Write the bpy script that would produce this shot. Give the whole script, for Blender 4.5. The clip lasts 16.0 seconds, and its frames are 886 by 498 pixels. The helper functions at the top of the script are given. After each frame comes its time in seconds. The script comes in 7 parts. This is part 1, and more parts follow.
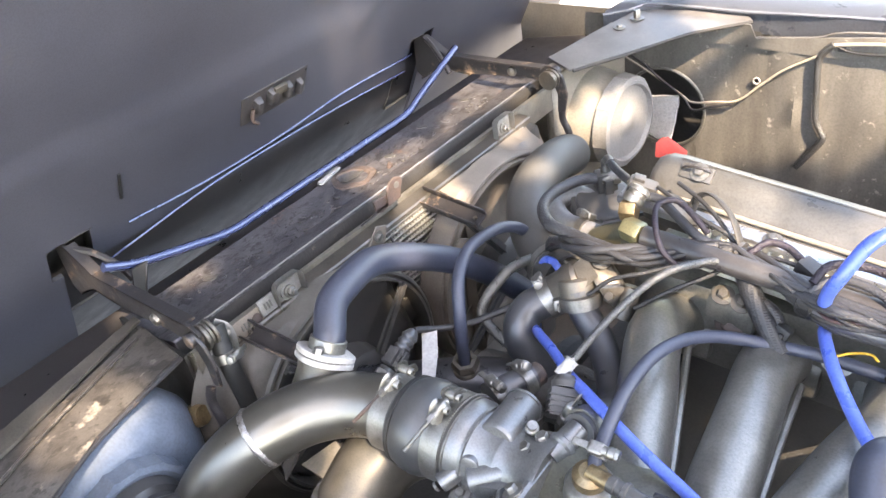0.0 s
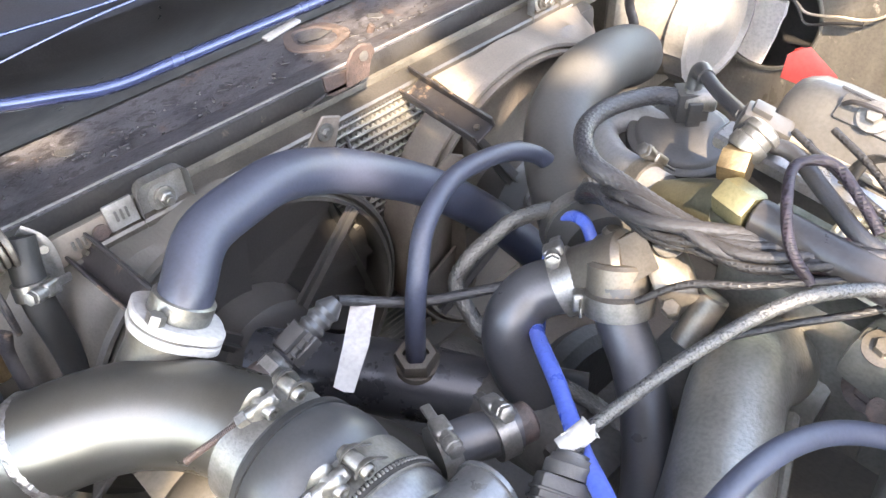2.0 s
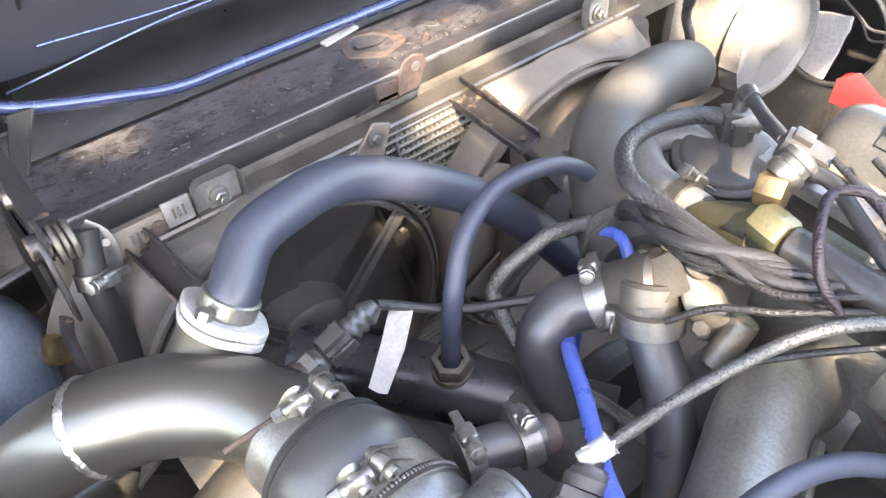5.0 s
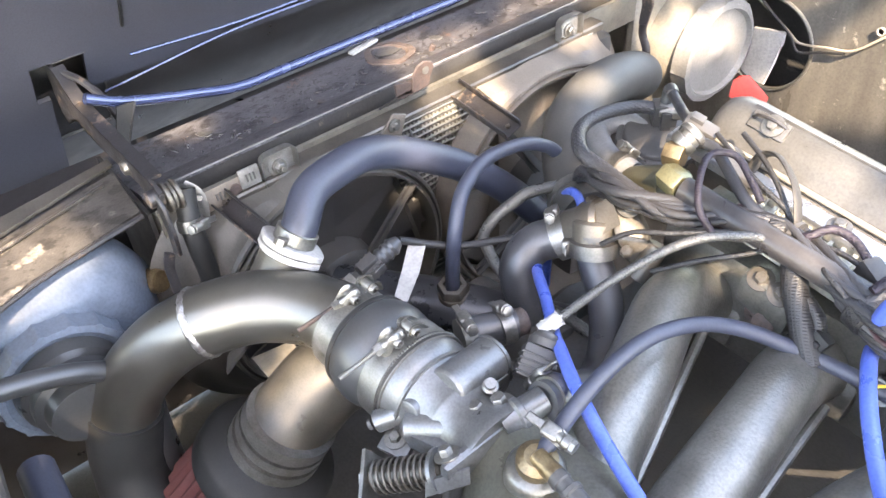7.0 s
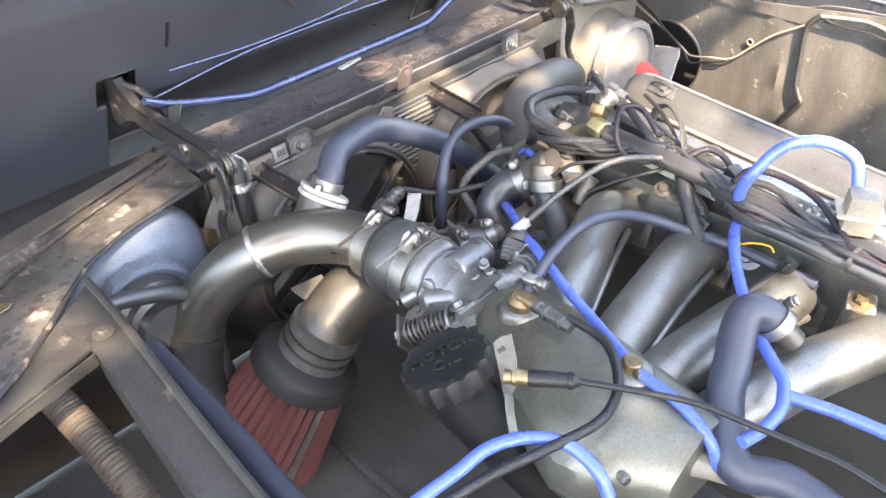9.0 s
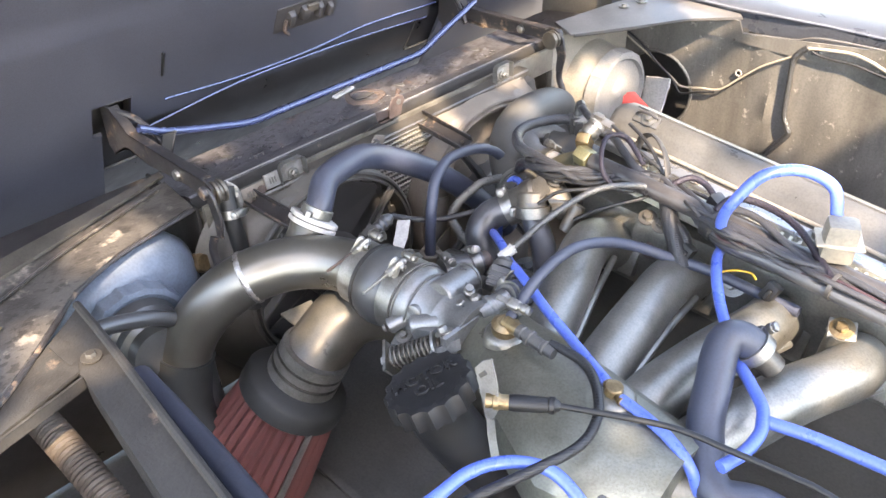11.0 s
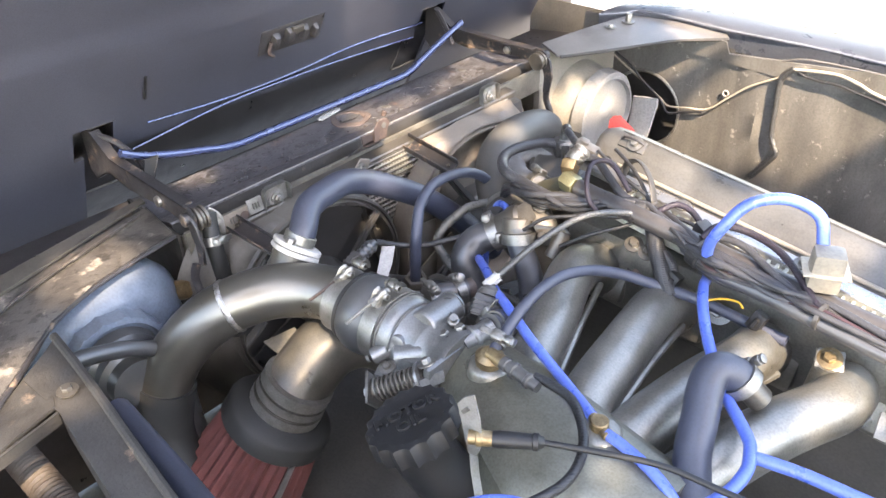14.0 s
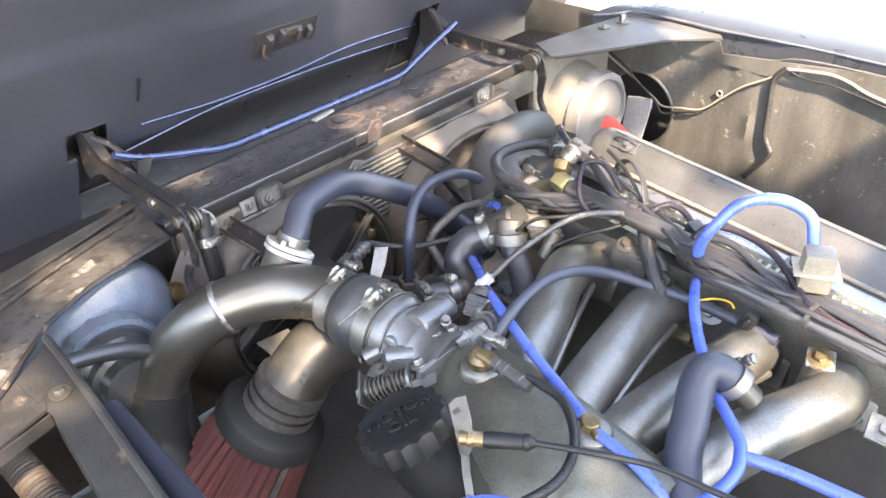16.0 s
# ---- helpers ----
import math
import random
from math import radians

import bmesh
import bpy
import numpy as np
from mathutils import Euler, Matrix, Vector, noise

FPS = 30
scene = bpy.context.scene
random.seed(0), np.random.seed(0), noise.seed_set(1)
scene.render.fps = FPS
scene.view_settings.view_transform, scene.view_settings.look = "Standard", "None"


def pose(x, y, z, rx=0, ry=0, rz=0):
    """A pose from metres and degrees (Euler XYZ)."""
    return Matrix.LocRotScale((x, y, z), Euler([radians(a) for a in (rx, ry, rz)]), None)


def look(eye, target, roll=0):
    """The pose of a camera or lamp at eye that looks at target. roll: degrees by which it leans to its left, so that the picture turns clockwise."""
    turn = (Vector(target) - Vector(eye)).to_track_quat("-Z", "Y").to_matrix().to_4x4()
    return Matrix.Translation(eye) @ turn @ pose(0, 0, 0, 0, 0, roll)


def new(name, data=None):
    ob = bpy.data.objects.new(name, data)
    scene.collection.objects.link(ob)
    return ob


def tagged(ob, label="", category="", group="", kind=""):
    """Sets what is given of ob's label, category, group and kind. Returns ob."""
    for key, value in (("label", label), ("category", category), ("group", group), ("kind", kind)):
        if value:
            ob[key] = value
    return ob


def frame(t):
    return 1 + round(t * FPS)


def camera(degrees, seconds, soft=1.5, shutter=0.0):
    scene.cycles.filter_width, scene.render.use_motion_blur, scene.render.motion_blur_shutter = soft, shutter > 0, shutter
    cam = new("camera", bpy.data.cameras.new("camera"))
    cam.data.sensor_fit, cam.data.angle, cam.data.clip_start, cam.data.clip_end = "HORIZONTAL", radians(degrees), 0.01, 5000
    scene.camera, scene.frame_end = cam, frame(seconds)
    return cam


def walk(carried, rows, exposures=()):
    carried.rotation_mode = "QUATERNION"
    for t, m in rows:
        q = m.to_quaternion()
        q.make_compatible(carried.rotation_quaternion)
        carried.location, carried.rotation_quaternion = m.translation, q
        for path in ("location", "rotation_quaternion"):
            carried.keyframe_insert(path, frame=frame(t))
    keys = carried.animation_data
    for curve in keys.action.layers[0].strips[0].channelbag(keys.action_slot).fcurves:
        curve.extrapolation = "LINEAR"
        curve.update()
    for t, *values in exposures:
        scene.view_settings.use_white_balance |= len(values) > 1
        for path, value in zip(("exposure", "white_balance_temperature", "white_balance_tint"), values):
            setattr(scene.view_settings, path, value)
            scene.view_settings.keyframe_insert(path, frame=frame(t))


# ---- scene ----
cam = camera(58.0, 16.0)
PATH = [
    (0, (0.658, -0.391, 1.385), (-0.5, 0.761, 0.231), -10.4),
    (0.5, (0.591, -0.362, 1.355), (-0.547, 0.744, 0.136), -6.3),
    (1, (0.524, -0.314, 1.312), (-0.567, 0.784, 0.045), -4.9),
    (1.5, (0.481, -0.23, 1.252), (-0.591, 0.828, -0.064), -3.1),
    (2, (0.479, -0.162, 1.205), (-0.599, 0.833, -0.154), -2.3),
    (2.5, (0.474, -0.146, 1.19), (-0.61, 0.823, -0.184), -2.3),
    (3, (0.474, -0.148, 1.184), (-0.637, 0.774, -0.2), -2.9),
    (3.5, (0.463, -0.143, 1.187), (-0.691, 0.751, -0.181), -3.3),
    (3.7, (0.462, -0.143, 1.19), (-0.701, 0.742, -0.175), -3.4),
    (5.8, (0.521, -0.187, 1.251), (-0.646, 0.703, -0.107), -3.4),
    (6, (0.529, -0.197, 1.259), (-0.635, 0.691, -0.104), -3.3),
    (6.5, (0.573, -0.221, 1.277), (-0.586, 0.67, -0.088), -3.3),
    (7, (0.632, -0.276, 1.321), (-0.543, 0.628, -0.022), -3.1),
    (7.5, (0.664, -0.341, 1.348), (-0.508, 0.633, 0.053), -2.3),
    (8, (0.72, -0.418, 1.365), (-0.37, 0.681, 0.099), -1.6),
    (8.5, (0.766, -0.488, 1.377), (-0.312, 0.626, 0.113), -1.7),
    (8.7, (0.789, -0.502, 1.381), (-0.325, 0.593, 0.132), -2.0),
    (10.8, (0.804, -0.5, 1.386), (-0.369, 0.599, 0.197), -1.9),
    (11, (0.811, -0.498, 1.387), (-0.354, 0.621, 0.207), -1.9),
    (11.5, (0.809, -0.496, 1.393), (-0.357, 0.633, 0.224), -2.0),
    (12, (0.801, -0.494, 1.392), (-0.369, 0.636, 0.229), -2.0),
    (12.5, (0.795, -0.49, 1.391), (-0.376, 0.648, 0.236), -2.0),
    (13, (0.792, -0.482, 1.395), (-0.376, 0.661, 0.242), -1.8),
    (13.5, (0.794, -0.48, 1.392), (-0.372, 0.663, 0.237), -1.7),
    (14, (0.804, -0.478, 1.395), (-0.359, 0.667, 0.238), -1.7),
    (14.5, (0.808, -0.478, 1.386), (-0.351, 0.666, 0.225), -1.7),
    (15, (0.805, -0.475, 1.394), (-0.357, 0.67, 0.237), -1.7),
    (15.5, (0.808, -0.473, 1.398), (-0.351, 0.675, 0.241), -1.7),
    (16, (0.809, -0.474, 1.396), (-0.351, 0.674, 0.24), -1.8),
]
walk(cam, [(t, look(eye, target, roll)) for t, eye, target, roll in PATH], exposures=((0.0, 3.48, 8200, 16), (2.0, 3.80, 8200, 16), (6.0, 3.80, 8200, 16), (8.0, 3.62, 8150, 16), (11.0, 3.45, 8100, 16), (16.0, 3.42, 8100, 16)))

# ---- world, sun, exposure ----
SUN_DIR = Vector((0.80, -0.45, 1.0)).normalized()      # towards the sun, over the near wing and the windscreen
world = bpy.data.worlds.new("sky")
scene.world = world
world.use_nodes = True
wn, wl = world.node_tree.nodes, world.node_tree.links
sky = wn.new("ShaderNodeTexSky")
sky.sky_type, sky.sun_disc = "NISHITA", False
sky.sun_elevation = math.asin(SUN_DIR.z)
sky.sun_rotation = math.atan2(SUN_DIR.x, SUN_DIR.y)
wn["Background"].inputs["Strength"].default_value = 0.15
wl.new(sky.outputs["Color"], wn["Background"].inputs["Color"])
sun_data = bpy.data.lights.new("sun", "SUN")
sun_data.energy, sun_data.angle, sun_data.color = 2.0, radians(0.5), (1.0, 0.92, 0.80)
sun = new("sun", sun_data)
sun.rotation_euler = SUN_DIR.to_track_quat("Z", "Y").to_euler()
sun.location = SUN_DIR * 20


# ---- materials ----
def material(name, colour, rough=0.5, metal=0.0, dark=None, grain=300.0, stain=18.0, amount=0.5, bump=0.15, spec=0.5, coat=0.0,
             rust=None, rust_at=0.62, rust_scale=25.0, dust=0.0, per_object=0.0, weave=0.0, chips=0.0, streak=1.0):
    """A surface with fine grain, broad stains, optional rust patches and dust on upward faces."""
    m = bpy.data.materials.new(name)
    m.use_nodes = True
    n, l = m.node_tree.nodes, m.node_tree.links
    b = n["Principled BSDF"]
    geo = n.new("ShaderNodeTexCoord")
    pos = geo.outputs["Object"]
    broad = n.new("ShaderNodeTexNoise")
    broad.inputs["Scale"].default_value, broad.inputs["Detail"].default_value, broad.inputs["Roughness"].default_value = stain, 6, 0.62
    run = n.new("ShaderNodeMapping")
    run.inputs["Scale"].default_value = (1, 1, 1 / streak)
    l.new(pos, run.inputs["Vector"])
    l.new(run.outputs["Vector"], broad.inputs["Vector"])
    fine = n.new("ShaderNodeTexNoise")
    fine.inputs["Scale"].default_value, fine.inputs["Detail"].default_value = grain, 3
    l.new(pos, fine.inputs["Vector"])
    dark = dark or tuple(c * 0.55 for c in colour)
    ramp = n.new("ShaderNodeValToRGB")
    ramp.color_ramp.elements[0].position, ramp.color_ramp.elements[1].position = 0.5 - 0.22, 0.5 + 0.2
    ramp.color_ramp.elements[0].color = (*dark, 1)
    ramp.color_ramp.elements[1].color = (*colour, 1)
    l.new(broad.outputs["Fac"], ramp.inputs["Fac"])
    mix = n.new("ShaderNodeMix")
    mix.data_type = "RGBA"
    mix.inputs["Factor"].default_value = amount
    mix.inputs["A"].default_value = (*colour, 1)
    l.new(ramp.outputs["Color"], mix.inputs["B"])
    out = mix.outputs["Result"]
    speck = n.new("ShaderNodeMix")
    speck.data_type, speck.blend_type = "RGBA", "MULTIPLY"
    speck.inputs["Factor"].default_value = 0.45
    l.new(out, speck.inputs["A"])
    grey = n.new("ShaderNodeValToRGB")
    grey.color_ramp.elements[0].position, grey.color_ramp.elements[0].color = 0.3, (0.55, 0.55, 0.55, 1)
    grey.color_ramp.elements[1].position, grey.color_ramp.elements[1].color = 0.6, (1, 1, 1, 1)
    l.new(fine.outputs["Fac"], grey.inputs["Fac"])
    l.new(grey.outputs["Color"], speck.inputs["B"])
    out = speck.outputs["Result"]
    if chips:
        # chipped paint: small ragged dark scabs and paler scuffs
        for k, (scale, low, high, tone, much) in enumerate(((chips, 0.565, 0.60, dark, 0.95), (chips * 0.45, 0.59, 0.615, tuple(c * 0.6 for c in dark), 0.9), (chips * 0.7, 0.655, 0.70, tuple(min(1, c * 2.1) for c in colour), 0.55))):
            spot = n.new("ShaderNodeTexNoise")
            spot.inputs["Scale"].default_value, spot.inputs["Detail"].default_value, spot.inputs["Roughness"].default_value = scale, 4, 0.55
            move = n.new("ShaderNodeMapping")
            move.inputs["Location"].default_value = (1.7 * k, 0.4, 2.3 * k)
            move.inputs["Scale"].default_value = (1.0, 0.6, 1.0)
            l.new(pos, move.inputs["Vector"])
            l.new(move.outputs["Vector"], spot.inputs["Vector"])
            cutoff = n.new("ShaderNodeMapRange")
            cutoff.inputs["From Min"].default_value, cutoff.inputs["From Max"].default_value, cutoff.inputs["To Max"].default_value = low, high, much
            l.new(spot.outputs["Fac"], cutoff.inputs["Value"])
            scab = n.new("ShaderNodeMix")
            scab.data_type = "RGBA"
            l.new(cutoff.outputs["Result"], scab.inputs["Factor"])
            l.new(out, scab.inputs["A"])
            scab.inputs["B"].default_value = (*tone, 1)
            out = scab.outputs["Result"]
    rough_out = None
    if dust:
        nrm = n.new("ShaderNodeNewGeometry")
        sep = n.new("ShaderNodeSeparateXYZ")
        l.new(nrm.outputs["Normal"], sep.inputs["Vector"])
        up = n.new("ShaderNodeMapRange")
        up.inputs["From Min"].default_value, up.inputs["From Max"].default_value = 0.1, 1.0
        up.inputs["To Max"].default_value = dust
        l.new(sep.outputs["Z"], up.inputs["Value"])
        mul = n.new("ShaderNodeMath")
        mul.operation = "MULTIPLY"
        l.new(up.outputs["Result"], mul.inputs[0])
        l.new(broad.outputs["Fac"], mul.inputs[1])
        dmix = n.new("ShaderNodeMix")
        dmix.data_type = "RGBA"
        dmix.inputs["B"].default_value = (0.34, 0.31, 0.26, 1)
        l.new(mul.outputs["Value"], dmix.inputs["Factor"])
        l.new(out, dmix.inputs["A"])
        out = dmix.outputs["Result"]
    if rust:
        patch = n.new("ShaderNodeTexNoise")
        patch.inputs["Scale"].default_value, patch.inputs["Detail"].default_value, patch.inputs["Roughness"].default_value = rust_scale, 8, 0.7
        l.new(pos, patch.inputs["Vector"])
        edge = n.new("ShaderNodeMapRange")
        edge.inputs["From Min"].default_value, edge.inputs["From Max"].default_value = rust_at - 0.03, rust_at + 0.05
        l.new(patch.outputs["Fac"], edge.inputs["Value"])
        rmix = n.new("ShaderNodeMix")
        rmix.data_type = "RGBA"
        rmix.inputs["B"].default_value = (*rust, 1)
        l.new(edge.outputs["Result"], rmix.inputs["Factor"])
        l.new(out, rmix.inputs["A"])
        out = rmix.outputs["Result"]
        met = n.new("ShaderNodeMath")
        met.operation, met.use_clamp = "MULTIPLY_ADD", True
        met.inputs[1].default_value, met.inputs[2].default_value = -metal, metal
        l.new(edge.outputs["Result"], met.inputs[0])
        l.new(met.outputs["Value"], b.inputs["Metallic"])
    if per_object:
        info = n.new("ShaderNodeObjectInfo")
        val = n.new("ShaderNodeMapRange")
        val.inputs["To Min"].default_value, val.inputs["To Max"].default_value = 1 - per_object, 1 + per_object
        l.new(info.outputs["Random"], val.inputs["Value"])
        hsv = n.new("ShaderNodeHueSaturation")
        l.new(val.outputs["Result"], hsv.inputs["Value"])
        l.new(out, hsv.inputs["Color"])
        out = hsv.outputs["Color"]
    l.new(out, b.inputs["Base Color"])
    rr = n.new("ShaderNodeMapRange")
    rr.inputs["From Min"].default_value, rr.inputs["From Max"].default_value = 0.25, 0.75
    rr.inputs["To Min"].default_value, rr.inputs["To Max"].default_value = max(rough - 0.12, 0.04), min(rough + 0.16, 1)
    l.new(broad.outputs["Fac"], rr.inputs["Value"])
    l.new(rr.outputs["Result"], b.inputs["Roughness"])
    if not rust:
        b.inputs["Metallic"].default_value = metal
    b.inputs["Specular IOR Level"].default_value = spec
    b.inputs["Coat Weight"].default_value = coat
    bp = n.new("ShaderNodeBump")
    bp.inputs["Strength"].default_value, bp.inputs["Distance"].default_value = bump, 0.002
    height = fine.outputs["Fac"]
    if weave:
        total = None
        for axis, turn in (("X", 0.8), ("Y", -0.7), ("Z", 0.6)):
            wv = n.new("ShaderNodeTexWave")
            wv.bands_direction = axis
            wv.inputs["Scale"].default_value, wv.inputs["Distortion"].default_value = weave, 0.4
            mp = n.new("ShaderNodeMapping")
            mp.inputs["Rotation"].default_value = (turn, turn * 0.6, turn)
            l.new(pos, mp.inputs["Vector"])
            l.new(mp.outputs["Vector"], wv.inputs["Vector"])
            if total is None:
                total = wv.outputs["Fac"]
            else:
                mx = n.new("ShaderNodeMath")
                mx.operation = "MAXIMUM"
                l.new(total, mx.inputs[0])
                l.new(wv.outputs["Fac"], mx.inputs[1])
                total = mx.outputs["Value"]
        height = total
        wc = n.new("ShaderNodeMix")
        wc.data_type, wc.blend_type = "RGBA", "MULTIPLY"
        wc.inputs["Factor"].default_value = 0.8
        l.new(out, wc.inputs["A"])
        l.new(total, wc.inputs["B"])
        l.new(wc.outputs["Result"], b.inputs["Base Color"])
    l.new(height, bp.inputs["Height"])
    l.new(bp.outputs["Normal"], b.inputs["Normal"])
    return m


M = {}
M["hood"] = material("hood_primer", (0.060, 0.063, 0.082), 0.40, dark=(0.034, 0.035, 0.046), grain=500, stain=4, amount=1.0, bump=0.05, dust=0.08, rust=(0.075, 0.068, 0.062), rust_at=0.63, rust_scale=3.0)
M["channel"] = material("dark_grimy_paint", (0.05, 0.047, 0.049), 0.36, dark=(0.022, 0.02, 0.021), grain=420, stain=26, amount=0.9, bump=0.1, dust=0.06, rust=(0.10, 0.07, 0.055), rust_at=0.68, rust_scale=18)
M["panel"] = material("dirty_painted_steel", (0.098, 0.095, 0.104), 0.40, dark=(0.024, 0.022, 0.024), grain=420, stain=42, amount=0.8, bump=0.3, dust=0.1, rust=(0.125, 0.08, 0.06), rust_at=0.63, rust_scale=30, chips=190)
M["nose"] = material("worn_nose_paint", (0.085, 0.076, 0.068), 0.38, dark=(0.022, 0.019, 0.018), grain=350, stain=15, amount=1.0, bump=0.25, dust=0.1, rust=(0.21, 0.18, 0.15), rust_at=0.60, rust_scale=22, chips=120)
# dusty wing; base tones raised to carry the glare haze over it
M["wing"] = material("dusty_black_wing_hazed", (0.190, 0.178, 0.156), 0.36, dark=(0.085, 0.078, 0.068), grain=300, stain=16, amount=1.0, bump=0.25, dust=0.3, rust=(0.36, 0.33, 0.28), rust_at=0.64, rust_scale=55, streak=4.0)
M["wing_paint"] = material("faded_blue_grey_wing_paint", (0.125, 0.135, 0.160), 0.30, dark=(0.085, 0.092, 0.108), grain=300, stain=6, amount=0.8, bump=0.04, spec=0.7, dust=0.15)
M["rust"] = material("rusty_steel", (0.092, 0.060, 0.050), 0.70, dark=(0.034, 0.025, 0.023), grain=500, stain=130, amount=1.0, bump=0.4, dust=0.15)
M["arm"] = material("worn_black_steel", (0.036, 0.033, 0.034), 0.40, dark=(0.016, 0.015, 0.016), grain=400, stain=40, amount=0.8, bump=0.15, rust=(0.17, 0.12, 0.085), rust_at=0.60, rust_scale=32)
M["zinc"] = material("zinc_plate", (0.33, 0.32, 0.30), 0.40, 0.85, dark=(0.17, 0.16, 0.14), grain=600, stain=80, amount=0.8, bump=0.12)
M["zinc_dull"] = material("dull_grey_plate", (0.36, 0.355, 0.345), 0.42, 0.5, dark=(0.20, 0.19, 0.172), grain=600, stain=60, amount=0.9, bump=0.15, dust=0.1)
M["yellow_zinc"] = material("yellow_zinc", (0.31, 0.29, 0.17), 0.32, 0.7, dark=(0.24, 0.22, 0.125), grain=500, stain=60, amount=0.5, bump=0.08)
M["brass"] = material("dull_brass", (0.36, 0.27, 0.15), 0.38, 0.8, dark=(0.16, 0.11, 0.065), grain=500, stain=90, amount=0.9, bump=0.15)
M["alu"] = material("cast_aluminium", (0.300, 0.294, 0.266), 0.36, 0.72, dark=(0.120, 0.114, 0.100), grain=420, stain=26, amount=0.6, bump=0.20, dust=0.05)
M["alu_clean"] = material("machined_aluminium", (0.62, 0.62, 0.62), 0.3, 0.9, dark=(0.4, 0.4, 0.4), grain=700, stain=50, bump=0.08)
M["pipe"] = material("brushed_steel_pipe", (0.205, 0.196, 0.176), 0.31, 0.85, dark=(0.150, 0.140, 0.112), grain=3000, stain=14, amount=0.9, bump=0.012, rust=(0.16, 0.14, 0.11), rust_at=0.70, rust_scale=38)
M["weld"] = material("weld_bead", (0.62, 0.60, 0.57), 0.35, 0.9, dark=(0.2, 0.18, 0.16), grain=350, stain=160, amount=1.0, bump=0.6)
M["rubber"] = material("dusty_rubber", (0.046, 0.047, 0.048), 0.34, dark=(0.032, 0.032, 0.032), grain=450, stain=12, amount=0.7, bump=0.03, spec=0.8, dust=0.05)
M["black_paint"] = material("worn_satin_black_pipe", (0.045, 0.047, 0.055), 0.28, 0.3, dark=(0.025, 0.025, 0.028), grain=600, stain=40, amount=0.8, bump=0.05, spec=0.8, rust=(0.16, 0.14, 0.12), rust_at=0.68, rust_scale=40)
# black rubber, blued in its base colour to imitate the sky's sheen
M["rubber_sky_tint"] = material("smooth_rubber_sky_tint", (0.037, 0.045, 0.074), 0.44, dark=(0.028, 0.031, 0.042), grain=450, stain=10, amount=0.8, bump=0.04, spec=0.6, dust=0.05, rust=(0.075, 0.072, 0.078), rust_at=0.66, rust_scale=26)
M["hose_grey"] = material("grey_rubber_hose", (0.050, 0.052, 0.058), 0.36, dark=(0.034, 0.034, 0.037), grain=450, stain=14, amount=0.7, bump=0.05, spec=0.8, dust=0.06)
M["hose_pale"] = material("pale_grey_hose", (0.22, 0.22, 0.225), 0.4, dark=(0.15, 0.148, 0.145), grain=450, stain=20, amount=0.8, bump=0.06, spec=0.6)
M["duct"] = material("brown_corrugated_duct", (0.12, 0.095, 0.075), 0.5, dark=(0.05, 0.04, 0.033), grain=400, stain=25, amount=0.9, bump=0.1, dust=0.2)
M["plastic"] = material("black_plastic", (0.055, 0.053, 0.052), 0.42, grain=600, stain=30, bump=0.06, dust=0.15)
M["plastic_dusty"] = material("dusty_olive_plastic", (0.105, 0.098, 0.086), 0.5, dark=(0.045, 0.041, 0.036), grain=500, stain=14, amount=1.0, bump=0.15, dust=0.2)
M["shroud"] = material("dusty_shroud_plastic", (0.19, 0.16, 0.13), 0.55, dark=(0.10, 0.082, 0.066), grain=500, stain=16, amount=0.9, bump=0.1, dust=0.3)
M["wire"] = material("wire_sleeve", (0.029, 0.029, 0.031), 0.42, grain=900, stain=60, bump=0.3, spec=0.5, per_object=0.3, weave=130)
M["wire_purple"] = material("purple_black_sleeve", (0.036, 0.026, 0.040), 0.5, dark=(0.012, 0.011, 0.014), grain=900, stain=200, amount=1.0, bump=0.3, spec=0.4, weave=130)
M["wire_red"] = material("red_black_sleeve", (0.06, 0.022, 0.026), 0.4, dark=(0.016, 0.014, 0.016), grain=900, stain=110, amount=1.0, bump=0.2)
M["wire_tan"] = material("tan_wire", (0.46, 0.40, 0.31), 0.5, stain=60)
M["wire_yellow"] = material("yellow_wire", (0.72, 0.42, 0.04), 0.45, stain=60)
M["blue"] = material("blue_silicone", (0.080, 0.150, 0.55), 0.3, dark=(0.055, 0.110, 0.43), grain=400, stain=40, bump=0.04, spec=0.7)
M["white"] = material("white_label", (0.46, 0.445, 0.42), 0.55, dark=(0.29, 0.275, 0.25), grain=300, stain=60, amount=0.8, bump=0.08)
# white that stands for bright sunlit ground beyond the lamp opening
M["sunlit_ground_white"] = material("sunlit_ground_white", (0.8, 0.79, 0.77), 0.5, dark=(0.6, 0.58, 0.55), grain=300, stain=40, bump=0.05)
M["cream"] = material("cream_plastic", (0.26, 0.235, 0.195), 0.45, dark=(0.16, 0.143, 0.115), grain=300, stain=30, amount=0.8, bump=0.06, dust=0.12)
M["cream_cap"] = material("greyed_cap_plastic", (0.23, 0.225, 0.215), 0.35, dark=(0.15, 0.145, 0.135), grain=300, stain=25, bump=0.06)
M["bluegrey"] = material("blue_grey_plastic", (0.15, 0.19, 0.245), 0.36, dark=(0.085, 0.105, 0.135), grain=300, stain=22, amount=0.8, bump=0.05, dust=0.2)
M["red"] = material("red_plastic", (0.70, 0.07, 0.05), 0.4, stain=30)
M["filter"] = material("red_filter_gauze", (0.15, 0.045, 0.04), 0.75, dark=(0.075, 0.022, 0.02), grain=1200, stain=40, amount=0.7, bump=0.5)
M["cover"] = material("valve_cover_paint", (0.125, 0.122, 0.118), 0.32, 0.25, dark=(0.062, 0.060, 0.056), grain=420, stain=14, amount=0.9, bump=0.12, dust=0.12)
